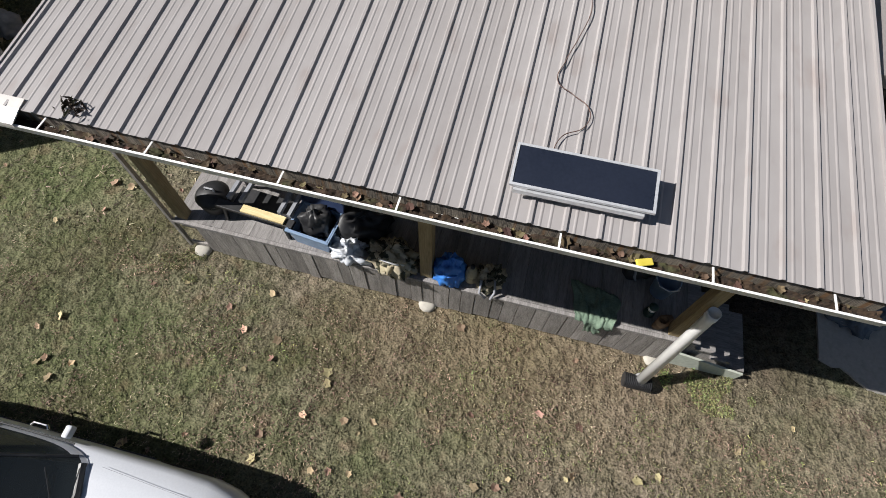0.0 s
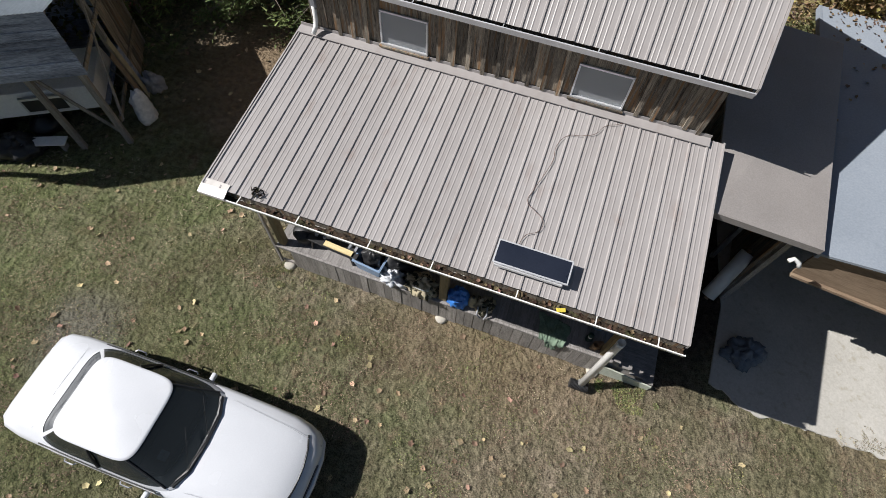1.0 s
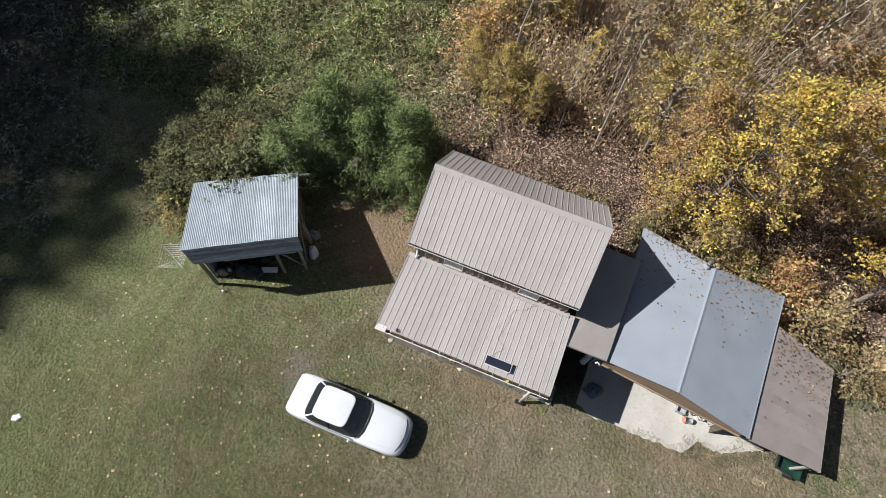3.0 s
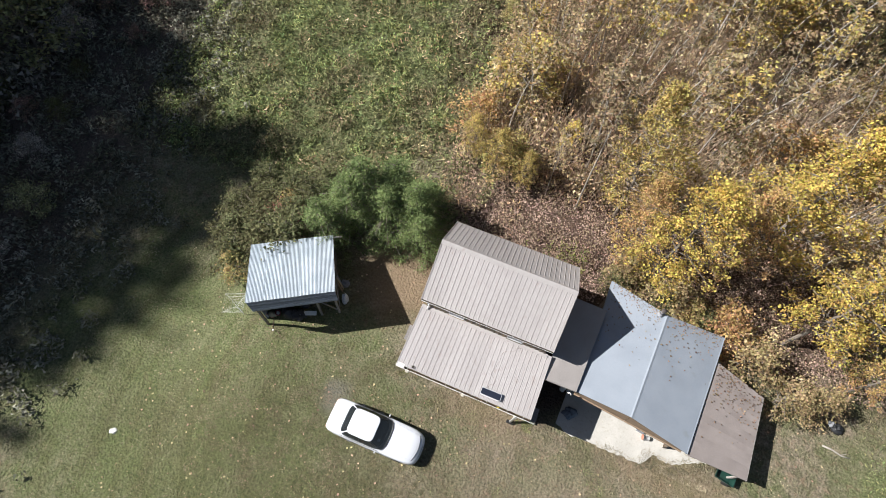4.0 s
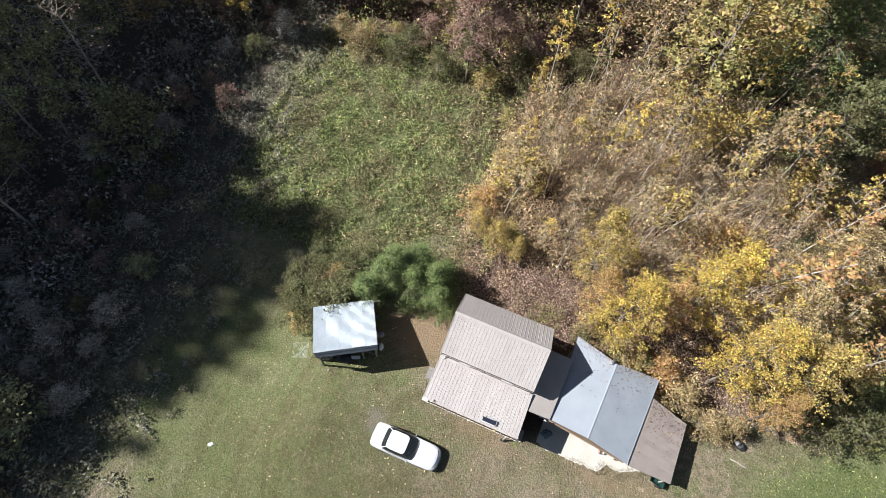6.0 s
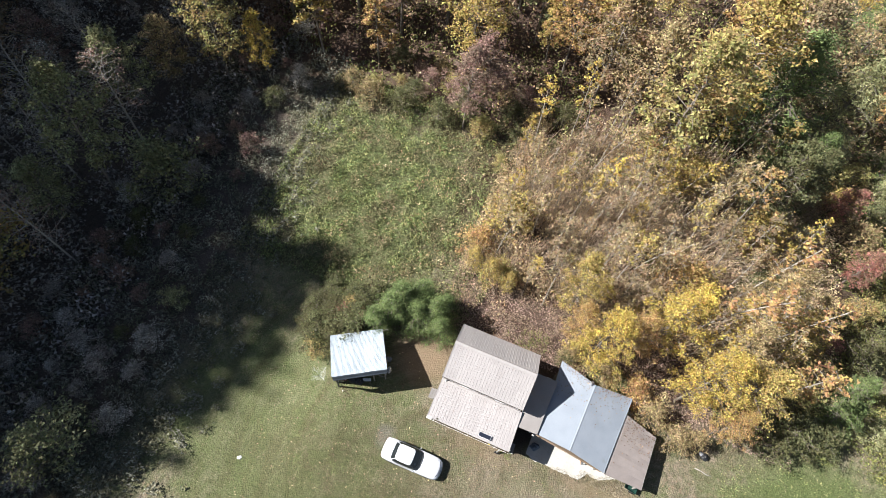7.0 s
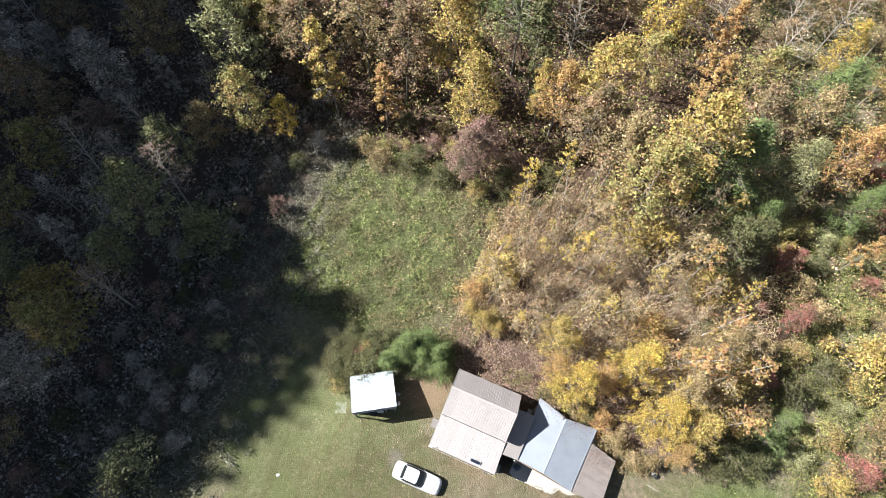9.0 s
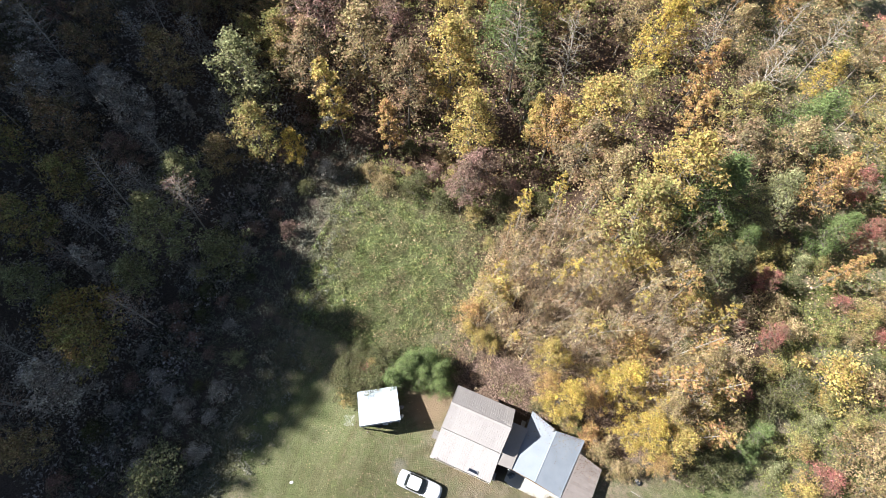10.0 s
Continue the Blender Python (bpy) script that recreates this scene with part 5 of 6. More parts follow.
sh = Shape().lathe([(0.155, 0.352), (0.155, 0.375), (0.13, 0.38)], 20)
sh.v = [(p[0], p[2], p[1] + 0.148) for p in sh.v]
part("lid", sh, M_RED, rb, "orange lid", smooth=True)
crate = thing("glass_crate", "small grey plastic crate on the pad", "crate", (13.75, 2.75, 0.036), -8)
part("tub", Shape().box((-0.2, -0.15, 0), (0.2, 0.15, 0.02)).box((-0.2, -0.15, 0.02), (0.2, -0.135, 0.22)).box((-0.2, 0.135, 0.02), (0.2, 0.15, 0.22)).box((-0.2, -0.135, 0.02), (-0.185, 0.135, 0.22)).box((0.185, -0.135, 0.02), (0.2, 0.135, 0.22)), M_GREYBAG, crate)
rail = thing("timber_beam", "long timber beam lying under the garage front", "timber", (15.95, 2.75, 0.036), -12)
part("beam", Shape().box((0, 0, 0.03), (1.6, 0.16, 0.19)), M_SKIRT, rail, bevel=0.01)
box_ = thing("green_cart", "dark green plastic garden cart under the lean-to", "cart", (18.5, 2.1, 0.0), -12)
part("tub", Shape().add([(-0.4, -0.28, 0.2), (0.4, -0.28, 0.2), (0.4, 0.28, 0.2), (-0.4, 0.28, 0.2), (-0.52, -0.36, 0.55), (0.52, -0.36, 0.55), (0.52, 0.36, 0.55), (-0.52, 0.36, 0.55), (-0.48, -0.32, 0.55), (0.48, -0.32, 0.55), (0.48, 0.32, 0.55), (-0.48, 0.32, 0.55), (-0.37, -0.25, 0.24), (0.37, -0.25, 0.24), (0.37, 0.25, 0.24), (-0.37, 0.25, 0.24)], [(3, 2, 1, 0), (0, 1, 5, 4), (1, 2, 6, 5), (2, 3, 7, 6), (3, 0, 4, 7), (4, 5, 9, 8), (5, 6, 10, 9), (6, 7, 11, 10), (7, 4, 8, 11), (8, 9, 13, 12), (9, 10, 14, 13), (10, 11, 15, 14), (11, 8, 12, 15), (12, 13, 14, 15)]), M_DGREEN, box_)
for ly in (-0.33, 0.33):
    s = Shape().lathe([(0.05, -0.03), (0.2, -0.03), (0.2, 0.03), (0.05, 0.03)], 18)
    s.v = [(p[0] + 0.2, p[2] + ly, p[1] + 0.2) for p in s.v]
    part("wheel", s, M_RUBBER, box_)
part("handle", Shape().tube([(-0.5, 0, 0.5), (-0.8, 0, 0.75), (-0.95, 0, 0.78)], 0.02, 8), M_BLACK, box_)
flap = lumpy(0.2, 42, (1.2, 0.8, 0.6), 0.6, 26, 18, 2.0, 0.4)
flap.v = [(x - 0.24, y + 0.12, z + 0.1) for x, y, z in flap.v]
soft_thing("plastic_heap", "heap of grey and black plastic sheeting at the wood's edge", "rubbish", on_land(24.4, 7.3), 0, (lumpy(0.27, 41, (1.2, 1.0, 0.8), 0.5, 30, 20, 2.2, 0.5), M_CARDARK), [("flap", flap, M_GREYBAG)])
log = thing("fallen_branch", "thin pale fallen branch on the lawn's edge", "branch", on_land(24.4, 5.9), -8)
part("trunk", Shape().tube([(-0.7, 0, 0.05), (-0.2, 0.05, 0.06), (0.35, -0.02, 0.06), (0.8, 0.1, 0.04)], [0.06, 0.055, 0.045, 0.03], 8), M_PALEBARK, log, smooth=True)
part("stub", Shape().tube([(0.3, 0, 0.06), (0.55, 0.18, 0.12)], [0.025, 0.012], 6), M_PALEBARK, log)
scrap = thing("white_scrap", "scrap of white paper on the lawn", "litter", on_land(-14.3, -8.75), 20)
part("paper", lumpy(0.16, 51, (1.2, 0.9, 0.4), 0.5), M_WHITE, scrap, smooth=True)
cover = thing("yellow_scrap", "yellow plastic lid caught in the gutter", "litter", (5.62, 0.0, 3.5), 10)
part("lid", Shape().box((-0.065, -0.03, 0.0), (0.065, 0.03, 0.022), pose(0, 0, 0, 8, 4, 12)), M_YELLOW, cover, bevel=0.008)


# ---- the car ----
def section(hw, z0, z1, crown, tuck, n=14):
    """Half-rounded cross-section of a car body: floor, sides that tuck in, and a crowned top."""
    pts = [(-hw * 0.86, z0), (-hw * 0.97, z0 + 0.08), (-hw, z0 + 0.3 * (z1 - z0)), (-hw * 0.995, z0 + 0.6 * (z1 - z0)), (-hw * (1 - tuck * 0.35), z1 - 0.09), (-hw * (1 - tuck), z1 - 0.02)]
    k = 7
    inner = hw * (1 - tuck)
    top = []
    for i in range(1, k):
        u = -1 + 2 * i / k
        top.append((u * inner, z1 - 0.02 + crown * (1 - u * u) + 0.018))
    return pts + top + [(-x, z) for x, z in reversed(pts)]


def loft(rows):
    s = Shape()
    n = len(rows[0][1])
    for x, sec in rows:
        s.v += [(x, y, z) for y, z in sec]
    for j in range(len(rows) - 1):
        for i in range(n):
            s.f.append((j * n + i, j * n + (i + 1) % n, (j + 1) * n + (i + 1) % n, (j + 1) * n + i))
    s.f += [tuple(reversed(range(n))), tuple(range((len(rows) - 1) * n, len(rows) * n))]
    s.f = [tuple(reversed(f)) for f in s.f]
    return s


def build_car():
    car = thing("car", "silver-white sedan parked on the lawn", "car", (0.12, -3.15, height(0.12, -3.15) - 0.01), 0.9)
    car.matrix_world = car.matrix_world @ Matrix.Diagonal((1, 1.03, 1, 1))
    R = []
    for x, hw, z0, z1, cr, tk in ((-2.66, 0.66, 0.42, 0.78, 0.01, 0.10), (-2.6, 0.78, 0.34, 0.9, 0.02, 0.1), (-2.45, 0.86, 0.28, 0.98, 0.03, 0.1), (-2.1, 0.91, 0.24, 1.01, 0.035, 0.1), (-1.5, 0.925, 0.2, 1.0, 0.03, 0.09), (-0.6, 0.93, 0.2, 0.97, 0.02, 0.08), (0.4, 0.93, 0.2, 0.95, 0.02, 0.08), (1.0, 0.925, 0.2, 0.94, 0.04, 0.1), (1.6, 0.915, 0.24, 0.9, 0.05, 0.1), (2.0, 0.9, 0.26, 0.86, 0.05, 0.11), (2.25, 0.855, 0.28, 0.81, 0.045, 0.12), (2.42, 0.79, 0.3, 0.76, 0.04, 0.12), (2.53, 0.7, 0.33, 0.71, 0.03, 0.12), (2.6, 0.58, 0.36, 0.66, 0.02, 0.12), (2.63, 0.44, 0.4, 0.62, 0.015, 0.12)):
        R.append((x, section(hw, z0, z1, cr, tk)))
    part("body", loft(R), M_CARPAINT, car, smooth=True)
    # cabin: a rounded shell with openings left for the windows, and curved glass in them
    tub = [(-1.7, 0.6), (-1.5, 0.7), (-0.7, 0.76), (0.2, 0.74), (0.5, 0.62), (0.58, 0.4), (0.58, -0.4), (0.5, -0.62), (0.2, -0.74), (-0.7, -0.76), (-1.5, -0.7), (-1.7, -0.6)]
    k = len(tub)
    part("interior", Shape().add([(x, y, 1.0) for x, y in tub] + [(x, y, 1.052) for x, y in tub], [tuple(range(k)), tuple(range(k, 2 * k))] + [(i, (i + 1) % k, k + (i + 1) % k, k + i) for i in range(k)]), M_SEAT, car, "dark car interior")

    def shell(th, v, out=0.0):
        c, s_ = math.cos(th), math.sin(th)
        f = 1 - (1 - min(v, 1.0)) ** 1.15
        a = 1.37 + (0.74 - 1.37) * f + out
        b = 0.87 + (0.665 - 0.87) * f + out
        cx = -0.52 + (-0.66 + 0.52) * f
        z = 0.95 + 0.44 * v ** 0.92
        ex, ey = math.copysign(abs(c) ** 0.34, c), math.copysign(abs(s_) ** 0.34, s_)
        if v > 1:
            g = 2 - v
            z = 1.39 + 0.055 * (1 - (g * ex) ** 2) * (1 - (g * ey) ** 2)
            a, b = a * g, b * g
        return (cx + a * ex, b * ey, z + out * 0.4)

    NU, VS = 120, [0, 0.06, 0.12, 0.2, 0.35, 0.5, 0.65, 0.8, 0.9, 0.96, 1.0, 1.04, 1.1, 1.25, 1.5, 1.75, 0.9999 + 1]
    deg = [360 * i / NU for i in range(NU)]
    windows = {"windscreen": (-48, 48, 0.06, 0.96), "rear_window": (141, 219, 0.2, 0.96), "side_window": (48, 90, 0.12, 0.96), "side_window.b": (90, 132, 0.12, 0.96), "side_window.c": (-90, -48, 0.12, 0.96), "side_window.d": (-132, -90, 0.12, 0.96)}

    def hole(d, v):
        for a, b, lo, hi in windows.values():
            dd = (d - (a + b) / 2 + 180) % 360 - 180
            if abs(dd) <= (b - a) / 2 and lo < v < hi:
                return True
        return False

    s = Shape()
    s.v = [shell(radians(d), v) for v in VS for d in deg]
    for j in range(len(VS) - 1):
        for i in range(NU):
            if not hole(deg[i] + 180 / NU, (VS[j] + VS[j + 1]) / 2):
                s.f.append((j * NU + i, j * NU + (i + 1) % NU, (j + 1) * NU + (i + 1) % NU, (j + 1) * NU + i))
    part("cabin_shell", s, M_CARPAINT, car, smooth=True)
    for nm, (a, b, lo, hi) in windows.items():
        s = Shape()
        nu, nv = 14, 6
        a, b = a - (0 if abs(a) in (48, 90) else 1.5), b + (0 if abs(b) in (48, 90) else 1.5)
        for j in range(nv + 1):
            for i in range(nu + 1):
                s.v.append(shell(radians(a + (b - a) * i / nu), lo - 0.03 + (hi - lo + 0.06) * j / nv, -0.006))
        for j in range(nv):
            for i in range(nu):
                s.f.append((j * (nu + 1) + i, j * (nu + 1) + i + 1, (j + 1) * (nu + 1) + i + 1, (j + 1) * (nu + 1) + i))
        part(nm.split(".")[0], s, M_CARGLASS, car, "dark tinted car glass", smooth=True)
    for sy in (-1, 1):
        foot, head = Vector(shell(radians(90 * sy), 0.1, 0.004)), Vector(shell(radians(90 * sy), 0.97, 0.004))
        part("door_pillar", Shape().tube([foot, foot.lerp(head, 0.5) + Vector((0, sy * 0.012, 0.012)), head], 0.022, 6), M_CARDARK, car)
        rail = [Vector(shell(radians(48 * sy), v, 0.002)) for v in (0.06, 0.35, 0.65, 0.96)]
        part("windscreen_pillar", Shape().tube(rail, 0.016, 6), M_CARDARK, car)
        part("door_handle", Shape().tube([(-1.25, sy * 0.935, 0.8), (-1.22, sy * 0.97, 0.81), (-1.06, sy * 0.97, 0.81), (-1.03, sy * 0.935, 0.8)], 0.014, 8), M_CHROME, car)
        part("door_handle", Shape().tube([(-0.2, sy * 0.935, 0.79), (-0.17, sy * 0.97, 0.8), (-0.01, sy * 0.97, 0.8), (0.02, sy * 0.935, 0.79)], 0.014, 8), M_CHROME, car)
        mir = part("wing_mirror", Shape().box((0.36, 0.9 if sy > 0 else -1.03, 0.94), (0.43, 1.03 if sy > 0 else -0.9, 1.04)), M_CARPAINT, car, bevel=0.02)
        part("mirror_glass", Shape().box((0.352, sy * 0.965 - 0.05, 0.955), (0.358, sy * 0.965 + 0.05, 1.02)), M_CHROME, mir)
        part("side_trim", Shape().box((-1.7, sy * 0.931 - 0.008, 0.5), (1.2, sy * 0.931 + 0.008, 0.55)), M_CARDARK, car)
        part("belt_trim", Shape().tube([(-1.7, sy * 0.86, 0.965), (-0.5, sy * 0.885, 0.962), (0.5, sy * 0.872, 0.958)], 0.01, 6), M_CARDARK, car)
        part("headlight", Shape().box((2.42, sy * 0.5 - 0.12, 0.56), (2.575, sy * 0.5 + 0.1, 0.65)), M_GLASS, car, bevel=0.02)
        part("tail_light", Shape().box((-2.645, sy * 0.56 - 0.18, 0.66), (-2.5, sy * 0.56 + 0.18, 0.8)), M_RED, car, bevel=0.02)
        for wx in (-1.55, 1.5):
            s = Shape().lathe([(0.19, -0.1), (0.3, -0.105), (0.325, -0.08), (0.325, 0.08), (0.3, 0.105), (0.19, 0.1)], 26)
            s.v = [(p[0] + wx, p[2] + sy * 0.82, p[1] + 0.325) for p in s.v]
            ty = part("tyre", s, M_RUBBER, car, smooth=True)
            s = Shape().lathe([(0.195, -0.07), (0.195, 0.085), (0.15, 0.07), (0.05, 0.095), (0.0, 0.095)], 20)
            s.v = [(p[0] + wx, sy * (p[2] + 0.82), p[1] + 0.325) for p in s.v]
            part("rim", s, M_ALU, ty)
    part("front_bumper", Shape().tube([(2.2, -0.8, 0.45), (2.4, -0.74, 0.46), (2.54, -0.64, 0.465), (2.62, -0.4, 0.47), (2.65, 0, 0.47), (2.62, 0.4, 0.47), (2.54, 0.64, 0.465), (2.4, 0.74, 0.46), (2.2, 0.8, 0.45)], 0.06, 10), M_CARPAINT, car, smooth=True)
    part("rear_bumper", Shape().tube([(-2.35, -0.82, 0.48), (-2.54, -0.74, 0.48), (-2.64, -0.4, 0.48), (-2.66, 0, 0.48), (-2.64, 0.4, 0.48), (-2.54, 0.74, 0.48), (-2.35, 0.82, 0.48)], 0.075, 10), M_CARPAINT, car, smooth=True)
    part("grille", Shape().box((2.5, -0.3, 0.52), (2.645, 0.3, 0.61)), M_CARDARK, car)
    part("nose_gap", Shape().tube([(2.33, -0.66, 0.785), (2.42, -0.45, 0.79), (2.47, -0.2, 0.782), (2.48, 0, 0.78), (2.47, 0.2, 0.782), (2.42, 0.45, 0.79), (2.33, 0.66, 0.785)], 0.016, 6), M_CARDARK, car)
    part("hood_seam", Shape().tube([(0.92, -0.74, 0.98), (2.0, -0.66, 0.905), (2.4, -0.6, 0.822)], 0.002, 5), M_GREYBAG, car)
    part("hood_seam", Shape().tube([(0.92, 0.74, 0.98), (2.0, 0.66, 0.905), (2.4, 0.6, 0.822)], 0.002, 5), M_GREYBAG, car)
    part("boot_seam", Shape().tube([(-1.92, -0.7, 1.02), (-1.94, 0.0, 1.046), (-1.92, 0.7, 1.02)], 0.002, 5), M_GREYBAG, car)
    part("cowl", Shape().tube([(0.7, -0.72, 0.968), (0.82, -0.45, 0.985), (0.85, 0, 0.988), (0.82, 0.45, 0.985), (0.7, 0.72, 0.968)], 0.04, 8), M_CARDARK, car)
    for y0, y1 in ((-0.45, 0.1), (0.1, 0.62)):
        part("wiper", Shape().tube([(0.84, y0, 1.01), (0.67, (y0 + y1) / 2, 1.12), (0.5, y1, 1.21)], 0.006, 6), M_CARDARK, car)
    for y_ in (-0.38, 0.38):
        part("seat", Shape().box((-0.6, y_ - 0.24, 0.5), (-0.1, y_ + 0.24, 0.98)).box((-0.7, y_ - 0.24, 0.98), (-0.55, y_ + 0.24, 1.28)), M_SEAT, car, bevel=0.04)
    part("rear_seat", Shape().box((-1.42, -0.58, 1.0), (-1.2, 0.58, 1.17)), M_SEAT, car, bevel=0.04)
    part("dashboard", Shape().box((0.08, -0.64, 1.054), (0.5, 0.64, 1.072)), M_SEAT, car, bevel=0.02)
    part("dash_papers", Shape().box((0.28, -0.45, 1.074), (0.44, -0.3, 1.082)), M_TOTE, car)
    return car


build_car()


# ---- trees and undergrowth ----
def leaf_mesh(name, at, size, narrow, mat, rs, flat=0.5, small=False):
    """Many small folded leaves at the places given; flat: how far they lie level."""
    n = len(at)
    d = rs.normal(size=(n, 3))
    d[:, 2] *= 1 - flat
    d /= np.linalg.norm(d, axis=1, keepdims=True)
    up = rs.normal(size=(n, 3)) * 0.5 + (0, 0, 0.4 + flat)
    side = np.cross(d, up)
    side /= np.linalg.norm(side, axis=1, keepdims=True) + 1e-9
    nor = np.cross(side, d)
    L = (size * rs.uniform(0.7, 1.35, n))[:, None]
    a = at - d * L / 2
    b = at + side * L * narrow / 2 + nor * L * 0.12
    c = at + d * L / 2
    e = at - side * L * narrow / 2 + nor * L * 0.12
    if small:
        v = np.stack([a, c + side * L * narrow * 0.6, c - side * L * narrow * 0.6], 1).reshape(-1, 3)
        f = np.arange(n * 3).reshape(-1, 3)
    else:
        v = np.stack([a, b, c, e], 1).reshape(-1, 3)
        k = np.arange(n) * 4
        f = np.concatenate([np.stack([k, k + 1, k + 2], 1), np.stack([k, k + 2, k + 3], 1)])
    me = bpy.data.meshes.new(name)
    me.vertices.add(len(v))
    me.vertices.foreach_set("co", v.ravel())
    me.loops.add(len(f) * 3)
    me.loops.foreach_set("vertex_index", f.ravel())
    me.polygons.add(len(f))
    me.polygons.foreach_set("loop_start", np.arange(len(f)) * 3)
    me.polygons.foreach_set("loop_total", np.full(len(f), 3))
    me.update(calc_edges=True)
    me.materials.append(mat)
    return me


def tree_meshes(name, seed, H, R, base, limbs, leaves, size, narrow=0.6, droop=0.0, trunk=0.16, bark=M_BARK, spread=0.5, top=0.35, lean=0.03, flat=0.5, twig=0.03, small=True):
    """A trunk with limbs, and a crown of leaves gathered on the limbs in clumps with gaps between."""
    rs = np.random.RandomState(seed)
    s = Shape()
    bend = rs.normal(size=2) * lean * H
    stem = [Vector((bend[0] * (k / 5) ** 2, bend[1] * (k / 5) ** 2, H * 0.97 * k / 5)) for k in range(6)]
    s.tube(stem, [trunk * (1 - 0.85 * k / 5) + 0.015 for k in range(6)], 7)
    pts = []
    for i in range(limbs):
        f = base + (1 - base) * (i + rs.uniform()) / limbs
        env = math.sin(math.pi * min(1.0, (f - base) / (1 - base) * (1 - top) + top)) ** 0.7
        ln = R * env * rs.uniform(0.55, 1.12)
        az = i * 2.399 + rs.uniform(-0.5, 0.5)
        k = min(4, int(f * 5))
        p0 = stem[k].lerp(stem[k + 1], f * 5 - k)
        rise = rs.uniform(0.15, 0.6) - droop
        p1 = p0 + Vector((math.cos(az), math.sin(az), rise * 1.3)) * ln * 0.5
        p2 = p0 + Vector((math.cos(az + 0.15), math.sin(az + 0.15), rise * 0.9 - droop * 0.5)) * ln
        s.tube([p0, p1, p2], [trunk * 0.3 * (1 - f) + twig, trunk * 0.14 + twig * 0.4, twig * 0.33], 3, cap=False)
        for c in range(rs.randint(3, 6)):
            u = rs.uniform(0.35, 1.05)
            q = p0.lerp(p1, u * 2) if u < 0.5 else p1.lerp(p2, u * 2 - 1)
            q = q + Vector(rs.normal(size=3) * spread * 0.35 * R / 3)
            pts.append((q, rs.uniform(0.5, 1.3)))
            if rs.uniform() < 0.25:
                s.tube([p1, q], [0.02, 0.006], 3, cap=False)
    wts = np.array([w for _, w in pts])
    idx = rs.choice(len(pts), leaves, p=wts / wts.sum())
    ctr = np.array([list(q) for q, _ in pts])[idx]
    at = ctr + rs.normal(size=(leaves, 3)) * (spread * np.array([1, 1, 0.7]) * (R / 3.5)) * wts[idx][:, None] * 0.55
    at[:, 2] = np.maximum(at[:, 2], 0.05)
    return s.mesh(name + "_trunk", bark), leaf_mesh(name + "_crown", at, size, narrow, LEAF["green"], rs, flat, small)


KIND = {
    "broad": [tree_meshes("broad", 11 + i, 16.0, 4.3, 0.28, 56, 4700, 0.28) for i in range(3)],
    "full": [tree_meshes("full", 21 + i, 15.0, 4.1, 0.2, 66, 8600, 0.19, spread=0.42, small=False) for i in range(2)],
    "slim": [tree_meshes("slim", 31 + i, 17.0, 2.5, 0.25, 40, 3100, 0.29, trunk=0.11) for i in range(3)],
    "bush": [tree_meshes("bush", 51 + i, 3.2, 1.9, 0.05, 26, 2200, 0.138, trunk=0.04, top=0.3, spread=0.75) for i in range(3)],
    "cedar": [tree_meshes("cedar", 71 + i, 7.0, 2.6, 0.06, 90, 10000, 0.185, narrow=0.22, droop=0.25, trunk=0.12, top=0.5, spread=0.55, flat=0.3) for i in range(2)],
    "sapling": [tree_meshes("sapling", 91 + i, 11.0, 1.5, 0.55, 20, 380, 0.2, bark=M_STEM, trunk=0.045, lean=0.1, twig=0.007) for i in range(3)],
    "bare": [tree_meshes("bare", 111 + i, 15.0, 3.6, 0.3, 60, 700, 0.18, bark=M_PALEBARK, trunk=0.11, twig=0.018) for i in range(2)],
}
WORDS = {"full": ("tree", "full leafy tree with {} autumn leaves behind the garage", "tree"), "broad": ("tree", "broad-crowned tree with {} autumn leaves in the woods", "tree"), "slim": ("tree", "slender tall tree with {} autumn leaves", "tree"), "bush": ("bush", "ragged bush with {} leaves among the brush", "bush"), "cedar": ("cedar", "dense evergreen cedar with drooping {} sprays", "tree"), "sapling": ("sapling", "thin leaning sapling with a pale trunk and few {} leaves", "tree"), "bare": ("bare_tree", "nearly bare pale-limbed tree with a few {} leaves", "tree")}
COLOUR = {"gold": "golden orange", "yellow": "bright yellow", "yellowgreen": "yellow-green", "orange": "orange", "tan": "tan gold", "red": "dull red", "purple": "dusky purple", "rust": "rusty brown", "green": "green", "pale": "pale green", "pine": "dark green", "grey": "grey-green"}
NATURAL = {"full": 15.0, "broad": 16.0, "slim": 17.0, "bush": 3.2, "cedar": 7.0, "sapling": 11.0, "bare": 15.0}
tree_rng = random.Random(77)


def plant(kind, x, y, H, colour, wide=1.0):
    """One tree of that kind and colour, H metres tall, rooted on the land."""
    k = tree_rng.randrange(len(KIND[kind]))
    turn = tree_rng.uniform(0, 360)
    name, words, cat = WORDS[kind]
    m = Matrix.Translation((x, y, height(x, y) - 0.05)) @ pose(0, 0, 0, tree_rng.uniform(-3, 3), tree_rng.uniform(-3, 3), turn)
    f = H / NATURAL[kind]
    ob = new(name)
    tagged(ob, words.format(COLOUR[colour]), cat)
    ob.matrix_basis = m @ Matrix.Diagonal((f * wide, f * wide, f, 1))
    tm, cm = KIND[kind][k]
    tr = new("trunk", tm)
    tr.parent = ob
    cr = new("crown", cm)
    cr.parent = ob
    cr.material_slots[0].link = "OBJECT"
    cr.material_slots[0].material = LEAF[colour]
    return ob


taken = []


def stand(kind, colour, rows, wide=1.0):
    for x, y, H in rows:
        plant(kind, x, y, H, colour, wide)
        taken.append((x, y))


